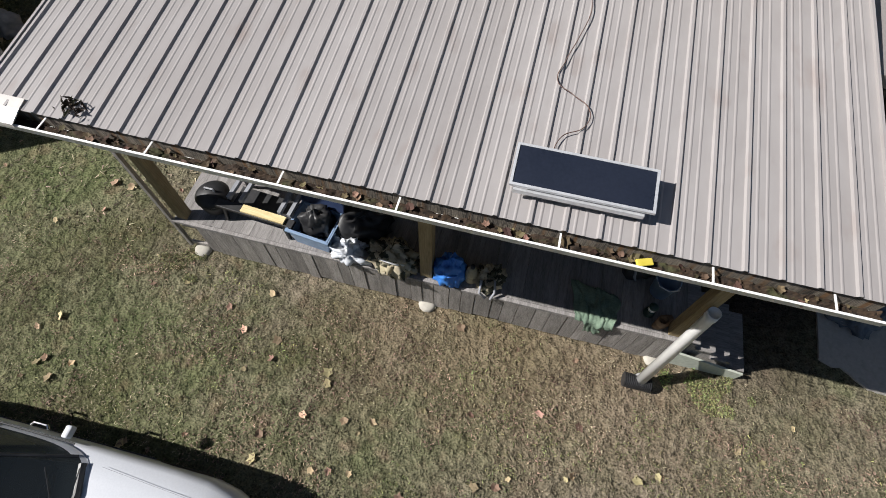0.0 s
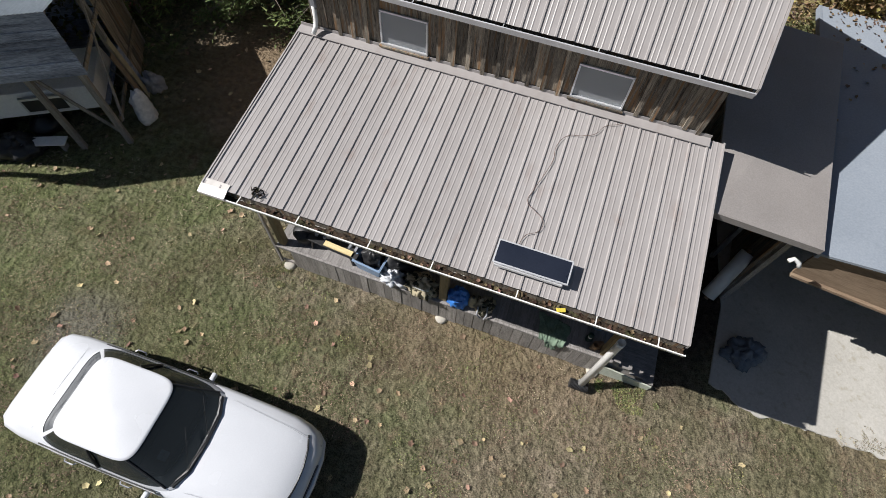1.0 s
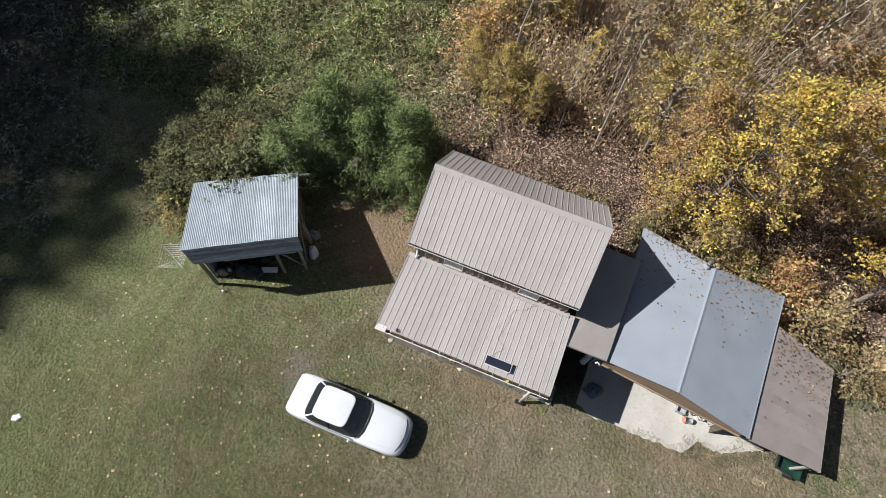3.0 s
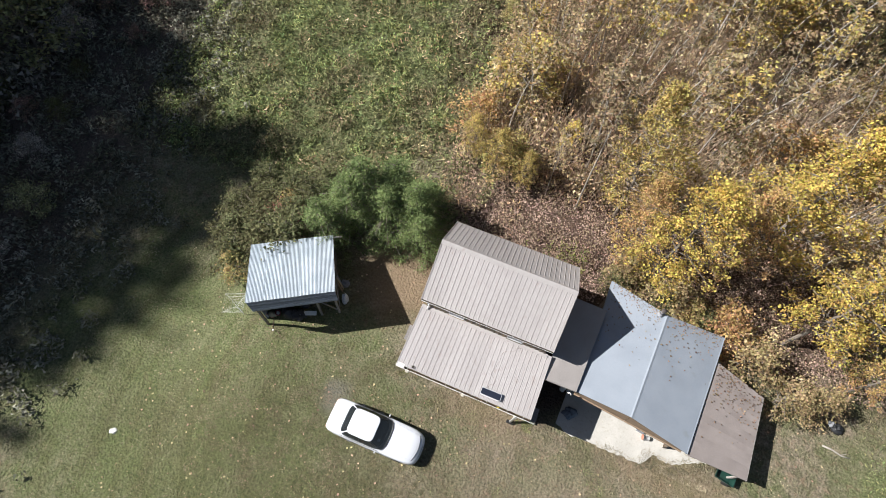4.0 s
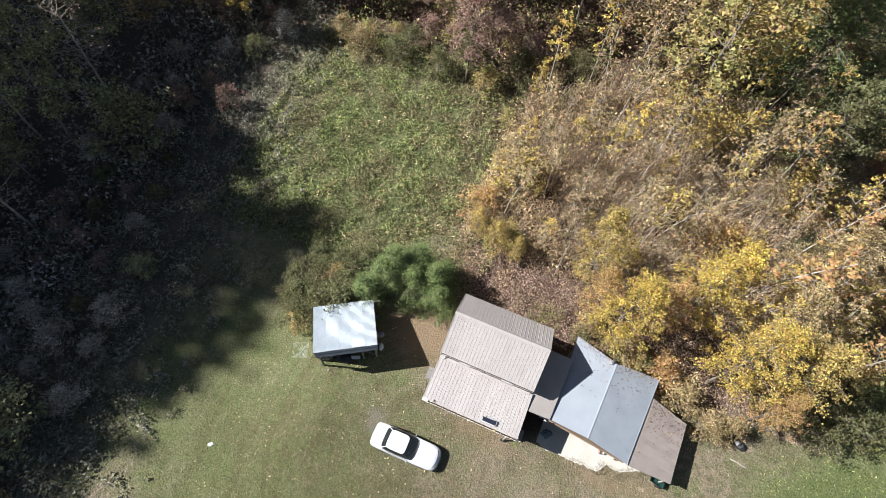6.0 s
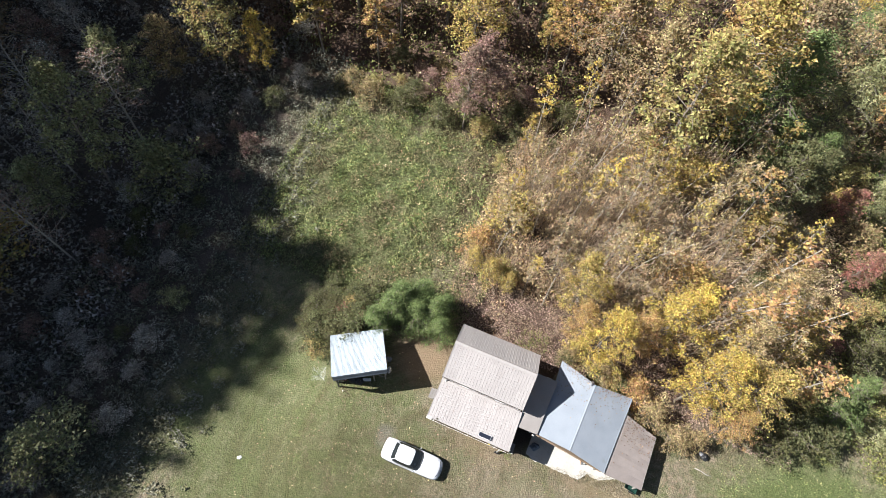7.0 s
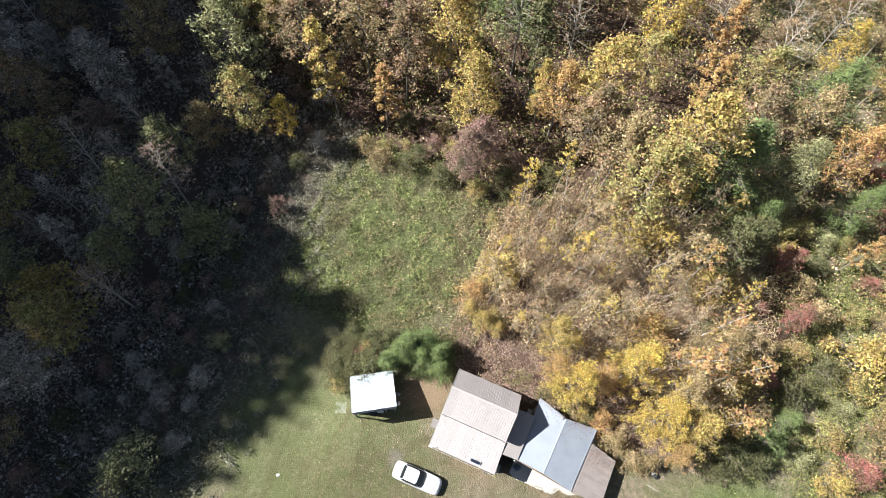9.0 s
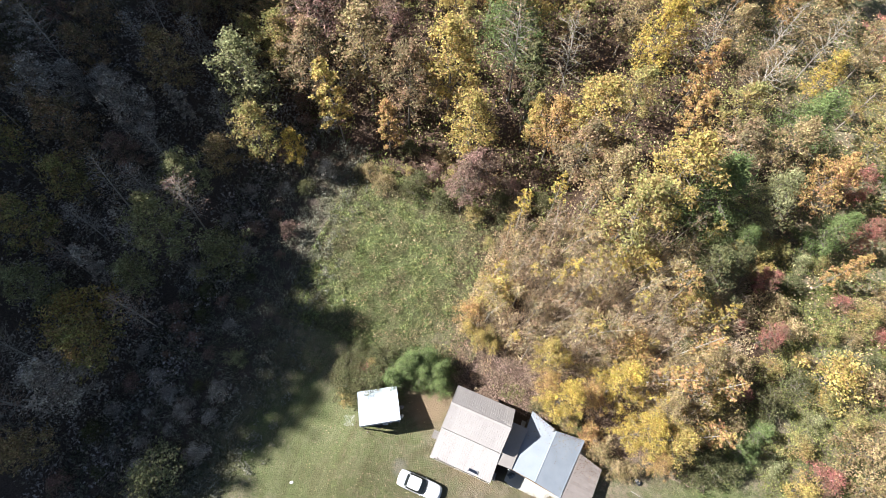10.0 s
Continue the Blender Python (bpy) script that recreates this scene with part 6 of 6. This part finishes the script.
# trees that stand out, by kind and colour: place and height
# the northern wood
stand("broad", "pale", [(-40.7, 32.2, 19), (-41.3, 9.5, 17)], 0.85)
stand("broad", "yellowgreen", [(-37.8, 27.4, 14), (12.2, 34.1, 20), (22.3, 56.3, 15), (-64, 11.7, 15)], 0.9)
stand("slim", "yellow", [(-29.3, 35.6, 17), (-3.3, 44.9, 12)], 1.1)
stand("broad", "yellow", [(-11.4, 38.5, 16), (16.6, 42.1, 19), (4.0, 46.0, 18)], 0.95)
stand("slim", "orange", [(-21.9, 36.0, 13), (16.7, 53.3, 14), (40.3, 59.1, 10)], 1.1)
stand("broad", "gold", [(-33.1, 28.8, 10), (8.8, 61.6, 19), (34.9, 74.0, 13)], 0.75)
stand("broad", "rust", [(-35.2, 38.9, 17), (-21.5, 41.7, 17), (3.9, 41.4, 15), (-59, 18, 14)])
stand("broad", "tan", [(-28.0, 43.2, 18), (30.6, 56.8, 15), (8.4, 39.0, 15)])
stand("broad", "orange", [(-0.8, 43.9, 13)])
stand("broad", "purple", [(-9.1, 31.9, 11), (-7.6, 35.4, 11)])
stand("slim", "green", [(-5.5, 47.5, 17)], 1.1)
stand("bare", "rust", [(-9.3, 52.2, 18), (34.2, 79.6, 16), (-2.0, 55.0, 17), (16.0, 66.0, 16), (-51.0, 13.3, 14), (24.0, 64.0, 16)])
stand("cedar", "pale", [(28.5, 46.2, 15)], 0.85)
stand("cedar", "pine", [(39.2, 47.6, 11), (28.3, 41.4, 9)], 0.85)
stand("broad", "red", [(42.8, 57.1, 10), (44.8, 49.5, 9), (32.9, 37.7, 7), (35.0, 30.3, 7)])
stand("broad", "green", [(23.6, 32.5, 14), (27.0, 36.5, 11)], 0.9)
stand("bush", "yellow", [(43.2, 28.4, 7), (33.4, 39.6, 4), (-46.8, -1.5, 8)])
stand("bush", "tan", [(47.6, 20.4, 6), (49.5, 17.0, 5)])
stand("broad", "grey", [(-63.1, 19.9, 14), (-42.0, -9.3, 14)])
stand("bush", "pale", [(-35.6, 11.9, 7), (-28.4, -13.8, 6)])
# behind the house and the garage
stand("full", "yellow", [(8.9, 15.6, 12.5)], 0.75)
stand("full", "gold", [(11.5, 11.2, 11.5), (17.4, 15.6, 13), (20.9, 11.2, 12)], 0.9)
stand("full", "yellow", [(23.9, 11.8, 12)], 1.0)
stand("full", "orange", [(10.2, 12.9, 9.0), (14.6, 13.2, 10), (24.6, 9.6, 8)], 0.8)
stand("bare", "tan", [(25.0, 18.4, 11)])
stand("full", "tan", [(24.8, 21.0, 12), (23.2, 14.6, 12)], 0.9)
stand("full", "yellow", [(0.2, 15.2, 5.2), (2.2, 15.0, 4.2), (-1.6, 16.2, 4.6)], 0.9)
stand("bush", "yellowgreen", [(1.2, 16.0, 3.4)])
stand("sapling", "orange", [(25, 17, 13), (28, 14, 12), (24, 23, 13), (22, 30, 13), (20.5, 17.5, 13), (26.5, 18.5, 12)], 1.3)
# evergreens and bushes round the shed
stand("cedar", "pine", [(-4.4, 8.4, 5.2), (-7.0, 8.6, 5.6), (-5.0, 10.2, 5.4), (-2.0, 8.4, 4.4), (-8.0, 6.7, 5.0)], 1.2)
stand("cedar", "pine", [(-3.2, 9.1, 5.6), (-6.0, 9.4, 6.4), (-2.4, 10.2, 4.6), (34.5, 15.0, 5.5), (36, 18, 5.0)])
stand("bush", "green", [(-11.2, 4.9, 3.4), (-12.0, 4.2, 2.8), (-10.1, 6.8, 3.6), (-12.4, 5.8, 3.2), (31, 12, 4), (33.5, 12.5, 3.6), (29.5, 10.5, 3.6), (37, 22, 4), (40, 26, 4)])
stand("bush", "red", [(-11.6, 6.4, 2.6), (-9.4, 6.4, 2.8)])
stand("bush", "green", [(-13.0, 3.3, 3.4), (-13.7, 4.5, 3.2), (-12.6, 7.6, 2.8), (-14.6, 6.2, 2.6), (-11.2, 8.6, 3.0)])
stand("bush", "yellowgreen", [(-12.2, 2.7, 2.8), (-10.9, 7.4, 2.6)])
stand("bush", "tan", [(-8.6, 6.9, 2.6)])
stand("bush", "green", [(-10.4, 5.6, 3.0), (-9.6, 8.0, 3.4), (-9.9, 5.0, 4.0), (-11.2, 3.9, 3.2), (-13.6, 8.4, 2.8), (-9.0, 9.6, 3.4)])
stand("bush", "orange", [(27.3, 2.6, 2.0), (16.6, 9.9, 3.4)])
stand("bush", "yellowgreen", [(14.4, 10.2, 2.6), (11.0, 11.4, 2.4)])
stand("bush", "green", [(15.4, 10.0, 2.2), (13.2, 10.4, 2.0), (10.0, 10.6, 1.8)])
stand("bush", "red", [(10.6, 11.0, 1.4)])
stand("bush", "tan", [(13.5, 10.6, 3.2), (18.5, 8.6, 3.4), (20.8, 7.4, 2.8), (22.6, 7.8, 2.6), (10.5, 11.4, 2.8)])


def scatter(x0, x1, y0, y1, gap, mix, keep, lo, hi, seed):
    """Fill a stretch of woodland, leaving room round what already stands."""
    r = random.Random(seed)
    names = list(mix)
    for _ in range(int((x1 - x0) * (y1 - y0) / gap ** 2 * 5)):
        x, y = r.uniform(x0, x1), r.uniform(y0, y1)
        if not keep(x, y) or any((x - a) ** 2 + (y - b) ** 2 < gap ** 2 for a, b in taken):
            continue
        kind, colour = r.choices(names, [mix[k] for k in names])[0]
        tall = r.uniform(lo, hi) * (0.55 if kind == "bush" else 1)
        # the wood ends along its north-western and eastern bounds
        if x + y > -76 and y < 94 + 0.48 * x and x < 58:
            plant(kind, x, y, tall, colour)
        taken.append((x, y))


NORTH = {("broad", "yellow"): 2.5, ("broad", "orange"): 3.5, ("broad", "tan"): 4, ("broad", "rust"): 3, ("broad", "yellowgreen"): 4, ("slim", "yellowgreen"): 2, ("broad", "green"): 2, ("bare", "rust"): 3, ("broad", "purple"): 3, ("cedar", "pine"): 1, ("bush", "red"): 1.5, ("slim", "red"): 2, ("slim", "orange"): 2, ("slim", "tan"): 2}
WEST = {("broad", "grey"): 9, ("broad", "rust"): 2, ("slim", "grey"): 3, ("broad", "purple"): 5, ("bare", "grey"): 7, ("bare", "purple"): 5, ("broad", "tan"): 5, ("broad", "pale"): 6, ("broad", "yellowgreen"): 2}
EAST = {("bush", "green"): 3, ("bush", "yellowgreen"): 5, ("bush", "yellow"): 1.5, ("bush", "red"): 1.5, ("bush", "tan"): 2, ("bush", "pale"): 4, ("bush", "purple"): 1}
wood_edge = lambda x: 33 + 3 * noise.noise((x * 0.12, 0, 0)) + 0.16 * max(0, -x - 8)
scatter(-48, 70, 30, 106, 5.9, NORTH, lambda x, y: y > wood_edge(x) + 3 and not (x > 20 and y < 40), 11, 19, 1)
scatter(-104, -36, -36, 66, 4.3, WEST, lambda x, y: x < -39.5 + 3 * noise.noise((y * 0.1, 3, 0)) - 0.1 * max(0, -y), 10, 15, 2)
scatter(26, 66, 6, 46, 2.9, EAST, lambda x, y: y > 9 + 0.1 * x + 2 * noise.noise((x * 0.2, 0, 5)), 4, 9, 3)
scatter(-39, -23, -20, 40, 2.6, {("bush", "green"): 2, ("bush", "grey"): 5, ("bush", "purple"): 3}, lambda x, y: x < -30 + 4 * noise.noise((y * 0.15, 8, 0)), 2.5, 5.5, 4)
scatter(-24, 2, 27, 38, 2.2, {("bush", "green"): 4, ("bush", "yellowgreen"): 2, ("bush", "purple"): 1, ("bush", "tan"): 2}, lambda x, y: y > wood_edge(x) - 3, 3, 6, 5)
scatter(-2, 30, 14.5, 40, 1.8, {("sapling", "tan"): 6, ("sapling", "rust"): 4, ("sapling", "gold"): 3, ("sapling", "yellow"): 3, ("bush", "orange"): 0.5, ("bush", "yellow"): 0.6}, lambda x, y: y > 15 and y < 34 + 0.2 * x, 6, 12, 6)

scatter(-37, -22, -27, 3, 3.0, {("bush", "grey"): 3, ("bush", "pale"): 3, ("bush", "tan"): 1}, lambda x, y: x < -26 - 3 * noise.noise((y * 0.2, 5, 0)), 4, 6, 7)


def cover(name, label, category, mat, n, seed, area, inside, size, narrow, lift, flat, small=False):
    """Ground cover that nobody could count."""
    rs = np.random.RandomState(seed)
    x0, x1, y0, y1 = area
    pts = []
    while len(pts) < n:
        x, y = rs.uniform(x0, x1), rs.uniform(y0, y1)
        if inside(x, y):
            pts.append((x, y, height(x, y) + lift[0] + (lift[1] - lift[0]) * rs.uniform() ** 2))
    me = leaf_mesh(name, np.array(pts), size, narrow, mat, rs, flat, small)
    return tagged(new(name, me), label, category, kind="stuff")


clump = lambda x, y, f, s: noise.noise((x * f, y * f, s))
off_house = lambda x, y: not (-0.2 < x < 19.8 and 0.55 < y < 9.2)
cover("brush", "tangle of brown autumn brush behind the buildings", "undergrowth", M_BRUSH, 72000, 3, (-3, 34, 15, 40), lambda x, y: y > 15.5 + 1.5 * clump(x, 0, 0.4, 1) and clump(x, y, 0.5, 2) + 0.4 * clump(x, y, 1.9, 3) > -0.22 and y < 34 + 0.2 * x, 0.21, 0.45, (0.02, 3.0), 0.3, True)
cover("near_brush", "brown brambles and dead leaves behind the house", "undergrowth", M_NEARBRUSH, 42000, 53, (-3, 30, 9, 18), lambda x, y: y > 9.5 + 0.5 * clump(x, 0, 0.4, 1) and (x < 8 or y > 9.9) and clump(x, y, 0.7, 2) + 0.5 * clump(x, y, 2.3, 3) > -0.18, 0.1, 0.55, (0.02, 1.5), 0.3, True)
cover("green_brush", "patches of green weeds in the brush", "undergrowth", M_BRUSHGREEN, 70000, 5, (-3, 64, 8, 44), lambda x, y: y > 10 + 0.06 * max(0, x - 20) and clump(x, y, 0.22, 7) + 0.4 * clump(x, y, 1.1, 8) > 0.3 - 0.5 * smooth(22, 30, x) + 0.4 * (1 - smooth(10, 16, x)) * (1 - smooth(17, 23, y)), 0.2, 0.4, (0.02, 1.3), 0.3, True)
cover("forest_litter", "fallen brown leaves on the woodland floor", "leaf litter", M_LITTER, 26000, 7, (-2, 32, 8.3, 20), lambda x, y: off_house(x, y) and y > 8.7 + 0.4 * clump(x, 0, 0.5, 4) and (x < 9 or y > 9.2), 0.13, 0.7, (0.01, 0.06), 0.85)
cover("tall_grass", "rough grass and weeds in the cleared field", "grass", M_TALLGRASS, 42000, 9, (-26, 0, 8, 34), lambda x, y: x < -3 + 0.1 * y + 2 * clump(x, y, 0.2, 3) and y > 9 + 2 * clump(x, y, 0.3, 6) + 3 * clump(x, y, 2.3, 16), 0.27, 0.22, (0.03, 0.4), 0.25, True)
cover("field_weeds", "clumps of weeds standing in the cleared field", "weeds", M_TALLGRASS, 34000, 10, (-26, 2, 9, 34), lambda x, y: x < -1 + 0.1 * y + 2 * clump(x, y, 0.2, 3) and clump(x, y, 0.55, 12) + 0.35 * clump(x, y, 2.1, 4) > -0.02, 0.24, 0.3, (0.05, 0.75), 0.25, True)
cover("dry_weeds", "brown dead weeds in the cleared field", "weeds", M_BRUSH, 5000, 12, (-24, 3, 9, 34), lambda x, y: x < 2 + 0.1 * y and clump(x, y, 0.4, 21) + 0.3 * clump(x, y, 1.7, 5) + 0.03 * (x + 12) > 0.12, 0.26, 0.3, (0.05, 0.6), 0.3, True)


def crest_shade(seed):
    """Unseen leaf clumps added along the far western crest to make its shadow edge uneven."""
    rs = np.random.RandomState(seed)
    pts = []
    for y in np.arange(-130, 70, 3.4):
        x = rs.uniform(-176, -168)
        z, tall, r = height(x, y), rs.uniform(5, 15), rs.uniform(2.0, 4.2)
        pts.append(rs.uniform(-1, 1, size=(170, 3)) * (r, r, tall * 0.5) + (x, y, z + tall * 0.5))
    me = leaf_mesh("far_woods", np.concatenate(pts), 2.0, 0.8, LEAF["rust"], rs, 0.3, True)
    return tagged(new("far_woods", me), "unseen leaf clumps added on the far crest to roughen its shadow", "trees", kind="stuff")


crest_shade(61)


def twigs(n, seed):
    """Dead stems and twigs standing thick among the saplings."""
    rs = np.random.RandomState(seed)
    s = Shape()
    while len(s.f) < 2 * n:
        x, y = rs.uniform(-2, 32), rs.uniform(16, 40)
        if clump(x, y, 0.3, 6) < -0.3 or y > 36 + 0.15 * x:
            continue
        z = height(x, y)
        ln = rs.uniform(0.9, 4.6)
        d = Vector((rs.normal() * 0.3, rs.normal() * 0.3, 1)).normalized() * ln
        w = Vector((rs.normal(), rs.normal(), 0)).normalized() * (0.012 + 0.006 * ln)
        u = Vector((w.y, -w.x, 0)) * 0.8
        p = Vector((x, y, z))
        s.add([p - w, p + w, p + d], [(0, 1, 2)])
        s.add([p - u, p + u, p + d], [(0, 1, 2)])
    return tagged(part("twigs", s, M_TWIG), "dry grey-brown stems standing in the thicket", "undergrowth", kind="stuff")


twigs(18000, 33)
cover("wood_brush", "leafy undergrowth beneath the northern trees", "undergrowth", M_BRUSH, 40000, 41, (-48, 64, 32, 104), lambda x, y: y > wood_edge(x) + 1, 0.3, 0.6, (0.05, 2.4), 0.3, True)
cover("wood_weeds", "green undergrowth beneath the northern trees", "undergrowth", M_BRUSHGREEN, 45000, 43, (-48, 64, 30, 104), lambda x, y: y > wood_edge(x) - 2 and clump(x, y, 0.2, 3) > -0.1, 0.3, 0.6, (0.05, 2.0), 0.3, True)
cover("west_brush", "tangled grey-brown undergrowth beneath the western wood", "undergrowth", M_WOODBRUSH, 60000, 45, (-92, -33, -42, 62), lambda x, y: x + y > -84 and clump(x, y, 0.3, 6) + 0.4 * clump(x, y, 1.3, 7) > -0.25, 0.36, 0.55, (0.05, 2.6), 0.3, True)
cover("shade_weeds", "withered weeds in the shade of the woods", "undergrowth", M_SHADEWEED, 46000, 13, (-40, -17, -22, 36), lambda x, y: x < -20.5 - 3 * clump(0, y, 0.2, 9) - 0.14 * max(0, y - 4) + 5 * clump(x, y, 0.9, 2) and clump(x, y, 0.7, 14) + 0.5 * clump(x, y, 2.4, 3) > -0.15, 0.28, 0.4, (0.03, 0.9), 0.3, True)
cover("far_grass", "green grass beyond the woods' edge", "grass", M_TALLGRASS, 14000, 15, (26, 56, -4, 14), lambda x, y: y < 9 + 0.1 * x and clump(x, y, 0.2, 5) > -0.2, 0.2, 0.2, (0.02, 0.15), 0.3)
cover("lawn_blades", "short dry lawn grass before the porch", "grass", M_GRASS, 140000, 17, (-9, 13, -8, 0.62), lambda x, y: clump(x, y, 2.5, 8) + 0.75 * clump(x, y, 8, 6) + 0.4 * clump(x, y, 21, 3) > -0.22 - 0.35 * clump(x, y, 0.4, 2) and not ((x - 5.3) ** 2 / 2.6 + (y - 0.3) ** 2 / 0.35 < 0.5 + 0.6 * clump(x, y, 1.8, 2)) and not (x > 8 and y > 0.85), 0.036, 0.24, (0.0, 0.045), 0.4, True)
cover("dead_thatch", "patches of reddish brown dead thatch in the lawn", "grass", M_THATCH, 50000, 61, (-10, 13, -9, 0.6), lambda x, y: clump(x, y, 0.95, 40) + 0.5 * clump(x, y, 3.1, 41) + 0.3 * clump(x, y, 9, 42) > 0.12 and not (x > 8 and y > 0.85), 0.042, 0.3, (0.004, 0.05), 0.5, True)
cover("green_tufts", "small green tufts standing in the dry lawn", "grass", M_TALLGRASS, 26000, 63, (-12, 13, -9, 0.6), lambda x, y: clump(x, y, 0.7, 50) + 0.6 * clump(x, y, 2.7, 51) + 0.4 * clump(x, y, 11, 52) > 0.3 and not (x > 8 and y > 0.85), 0.04, 0.28, (0.01, 0.055), 0.4, True)
cover("lawn_blades", "short dry lawn grass round the shed and yard", "grass", M_GRASS, 66000, 19, (-20, 26, -14, 8), lambda x, y: off_house(x, y) and clump(x, y, 2.1, 11) > -0.4 and not (-9 < x < 13 and -8 < y < 0.6) and not (-6 < x < 0 and 2 < y < 9), 0.09, 0.2, (0.0, 0.03), 0.4, True)


cover("pad_weeds", "grass and weeds creeping over the concrete pad's edge", "grass", M_GRASS, 30000, 51, (9, 19, -0.4, 2.8), lambda x, y: (abs(y - pad_edge(x) - 0.1) < 0.1 + 0.75 * max(0, clump(x, y, 1.3, 5) + 0.3) or (14.2 < x < 18 and 0.9 < y < pad_edge(x) + 0.15)) and x > 11.6 and clump(x, y, 5, 6) + 0.7 * clump(x, y, 13, 6) > -0.1, 0.034, 0.25, (0.025, 0.05), 0.45, True)

cover("corner_weeds", "green weeds at the porch corners", "weeds", M_TALLGRASS, 2800, 57, (-0.8, 9, -0.2, 0.75), lambda x, y: (math.hypot(x - 0.05, (y - 0.4) * 1.2) < 0.25 + 0.4 * clump(x, y, 4, 2) or math.hypot((x - 7.7) * 0.5, y - 0.4) < 0.22 + 0.35 * clump(x, y, 4, 3)), 0.036, 0.3, (0.01, 0.05), 0.4, True)


def lobed_leaves(name, label, n, seed, spot, size, mat):
    """Curled, lobed dead leaves lying where spot() puts them."""
    rs = np.random.RandomState(seed)
    s = Shape()
    for _ in range(n):
        c = Vector(spot(rs))
        turn, ln = rs.uniform(0, 6.28), size * rs.uniform(0.5, 1.15)
        curl, wide = rs.uniform(0.1, 0.7), rs.uniform(0.6, 1.0)
        tip = Vector((rs.normal() * 0.3, rs.normal() * 0.3, 1)).normalized()
        u = tip.orthogonal().normalized()
        w = tip.cross(u)
        vs = [c]
        for k in range(11):
            a = 6.283 * k / 11
            r = ln * 0.5 * (1.0 if k % 2 else 0.72) * rs.uniform(0.75, 1.15)
            x, y = math.cos(a) * r, math.sin(a) * r * wide
            x, y = x * math.cos(turn) - y * math.sin(turn), x * math.sin(turn) + y * math.cos(turn)
            vs.append(c + u * x + w * y + tip * (curl * r * r / ln + rs.uniform(0, 0.1) * ln))
        s.add(vs, [(0, 1 + k, 1 + (k + 1) % 11) for k in range(11)])
    return tagged(part(name, s, mat), label, "leaf litter", kind="stuff")


def on_lawn(rs):
    while True:
        x, y = rs.uniform(-14, 24), rs.uniform(-12, 8)
        if off_house(x, y) and clump(x, y, 0.35, 31) > rs.uniform(-0.9, 0.3):
            return (x, y, height(x, y) + 0.018)


lobed_leaves("fallen_leaves", "scattered brown and tan fallen leaves on the lawn", 1050, 21, on_lawn, 0.15, M_LEAFLITTER)


def on_grey(rs, depth=0.22):
    v = 1 - abs(rs.normal()) * depth
    v = max(0.1, min(0.99, v))
    u = rs.uniform(0.05, 0.95)
    a, b, c, d = (Vector(GL0), Vector(GM0), Vector(GM1), Vector(GL1)) if rs.uniform() < 0.5 else (Vector(GM0), Vector(GR0), Vector(GR1), Vector(GM1))
    p = a.lerp(b, u).lerp(d.lerp(c, u), v)
    return (p.x, p.y, p.z + 0.02)


def on_lean(rs):
    v, u = max(0.05, 1 - abs(rs.normal()) * 0.25), rs.uniform(0.03, 0.97)
    p = LA.lerp(LB, u).lerp(LD.lerp(LC, u), v)
    return (p.x, p.y, p.z + 0.04)


lobed_leaves("garage_roof_leaves", "brown leaves scattered over the grey roof", 190, 23, on_grey, 0.11, M_ROOFLEAF)
lobed_leaves("roof_edge_leaves", "drift of brown leaves along the grey roof's upper end", 260, 29, lambda rs: on_grey(rs, 0.05), 0.085, M_ROOFLEAF)
lobed_leaves("lean_to_roof_leaves", "brown leaves scattered over the lean-to roof", 240, 25, on_lean, 0.11, M_ROOFLEAF)
lobed_leaves("gutter_leaves", "brown leaves caught in the porch gutter", 60, 27, lambda rs: (rs.uniform(0.5, 7.2), rs.uniform(-0.045, 0.045), 3.49 + rs.uniform(-0.01, 0.015)), 0.09, M_GUTTERLEAF)
tuft = thing("dry_weed_tuft", "dry weed tuft on the porch roof's edge", "weed", (0.86, 0.16, 3.625))
part("stems", leaf_mesh("stems", np.random.RandomState(5).normal(size=(40, 3)) * (0.05, 0.05, 0.015) + (0, 0, 0.03), 0.09, 0.2, M_DEBRIS, np.random.RandomState(6), 0.3), M_DEBRIS, tuft)
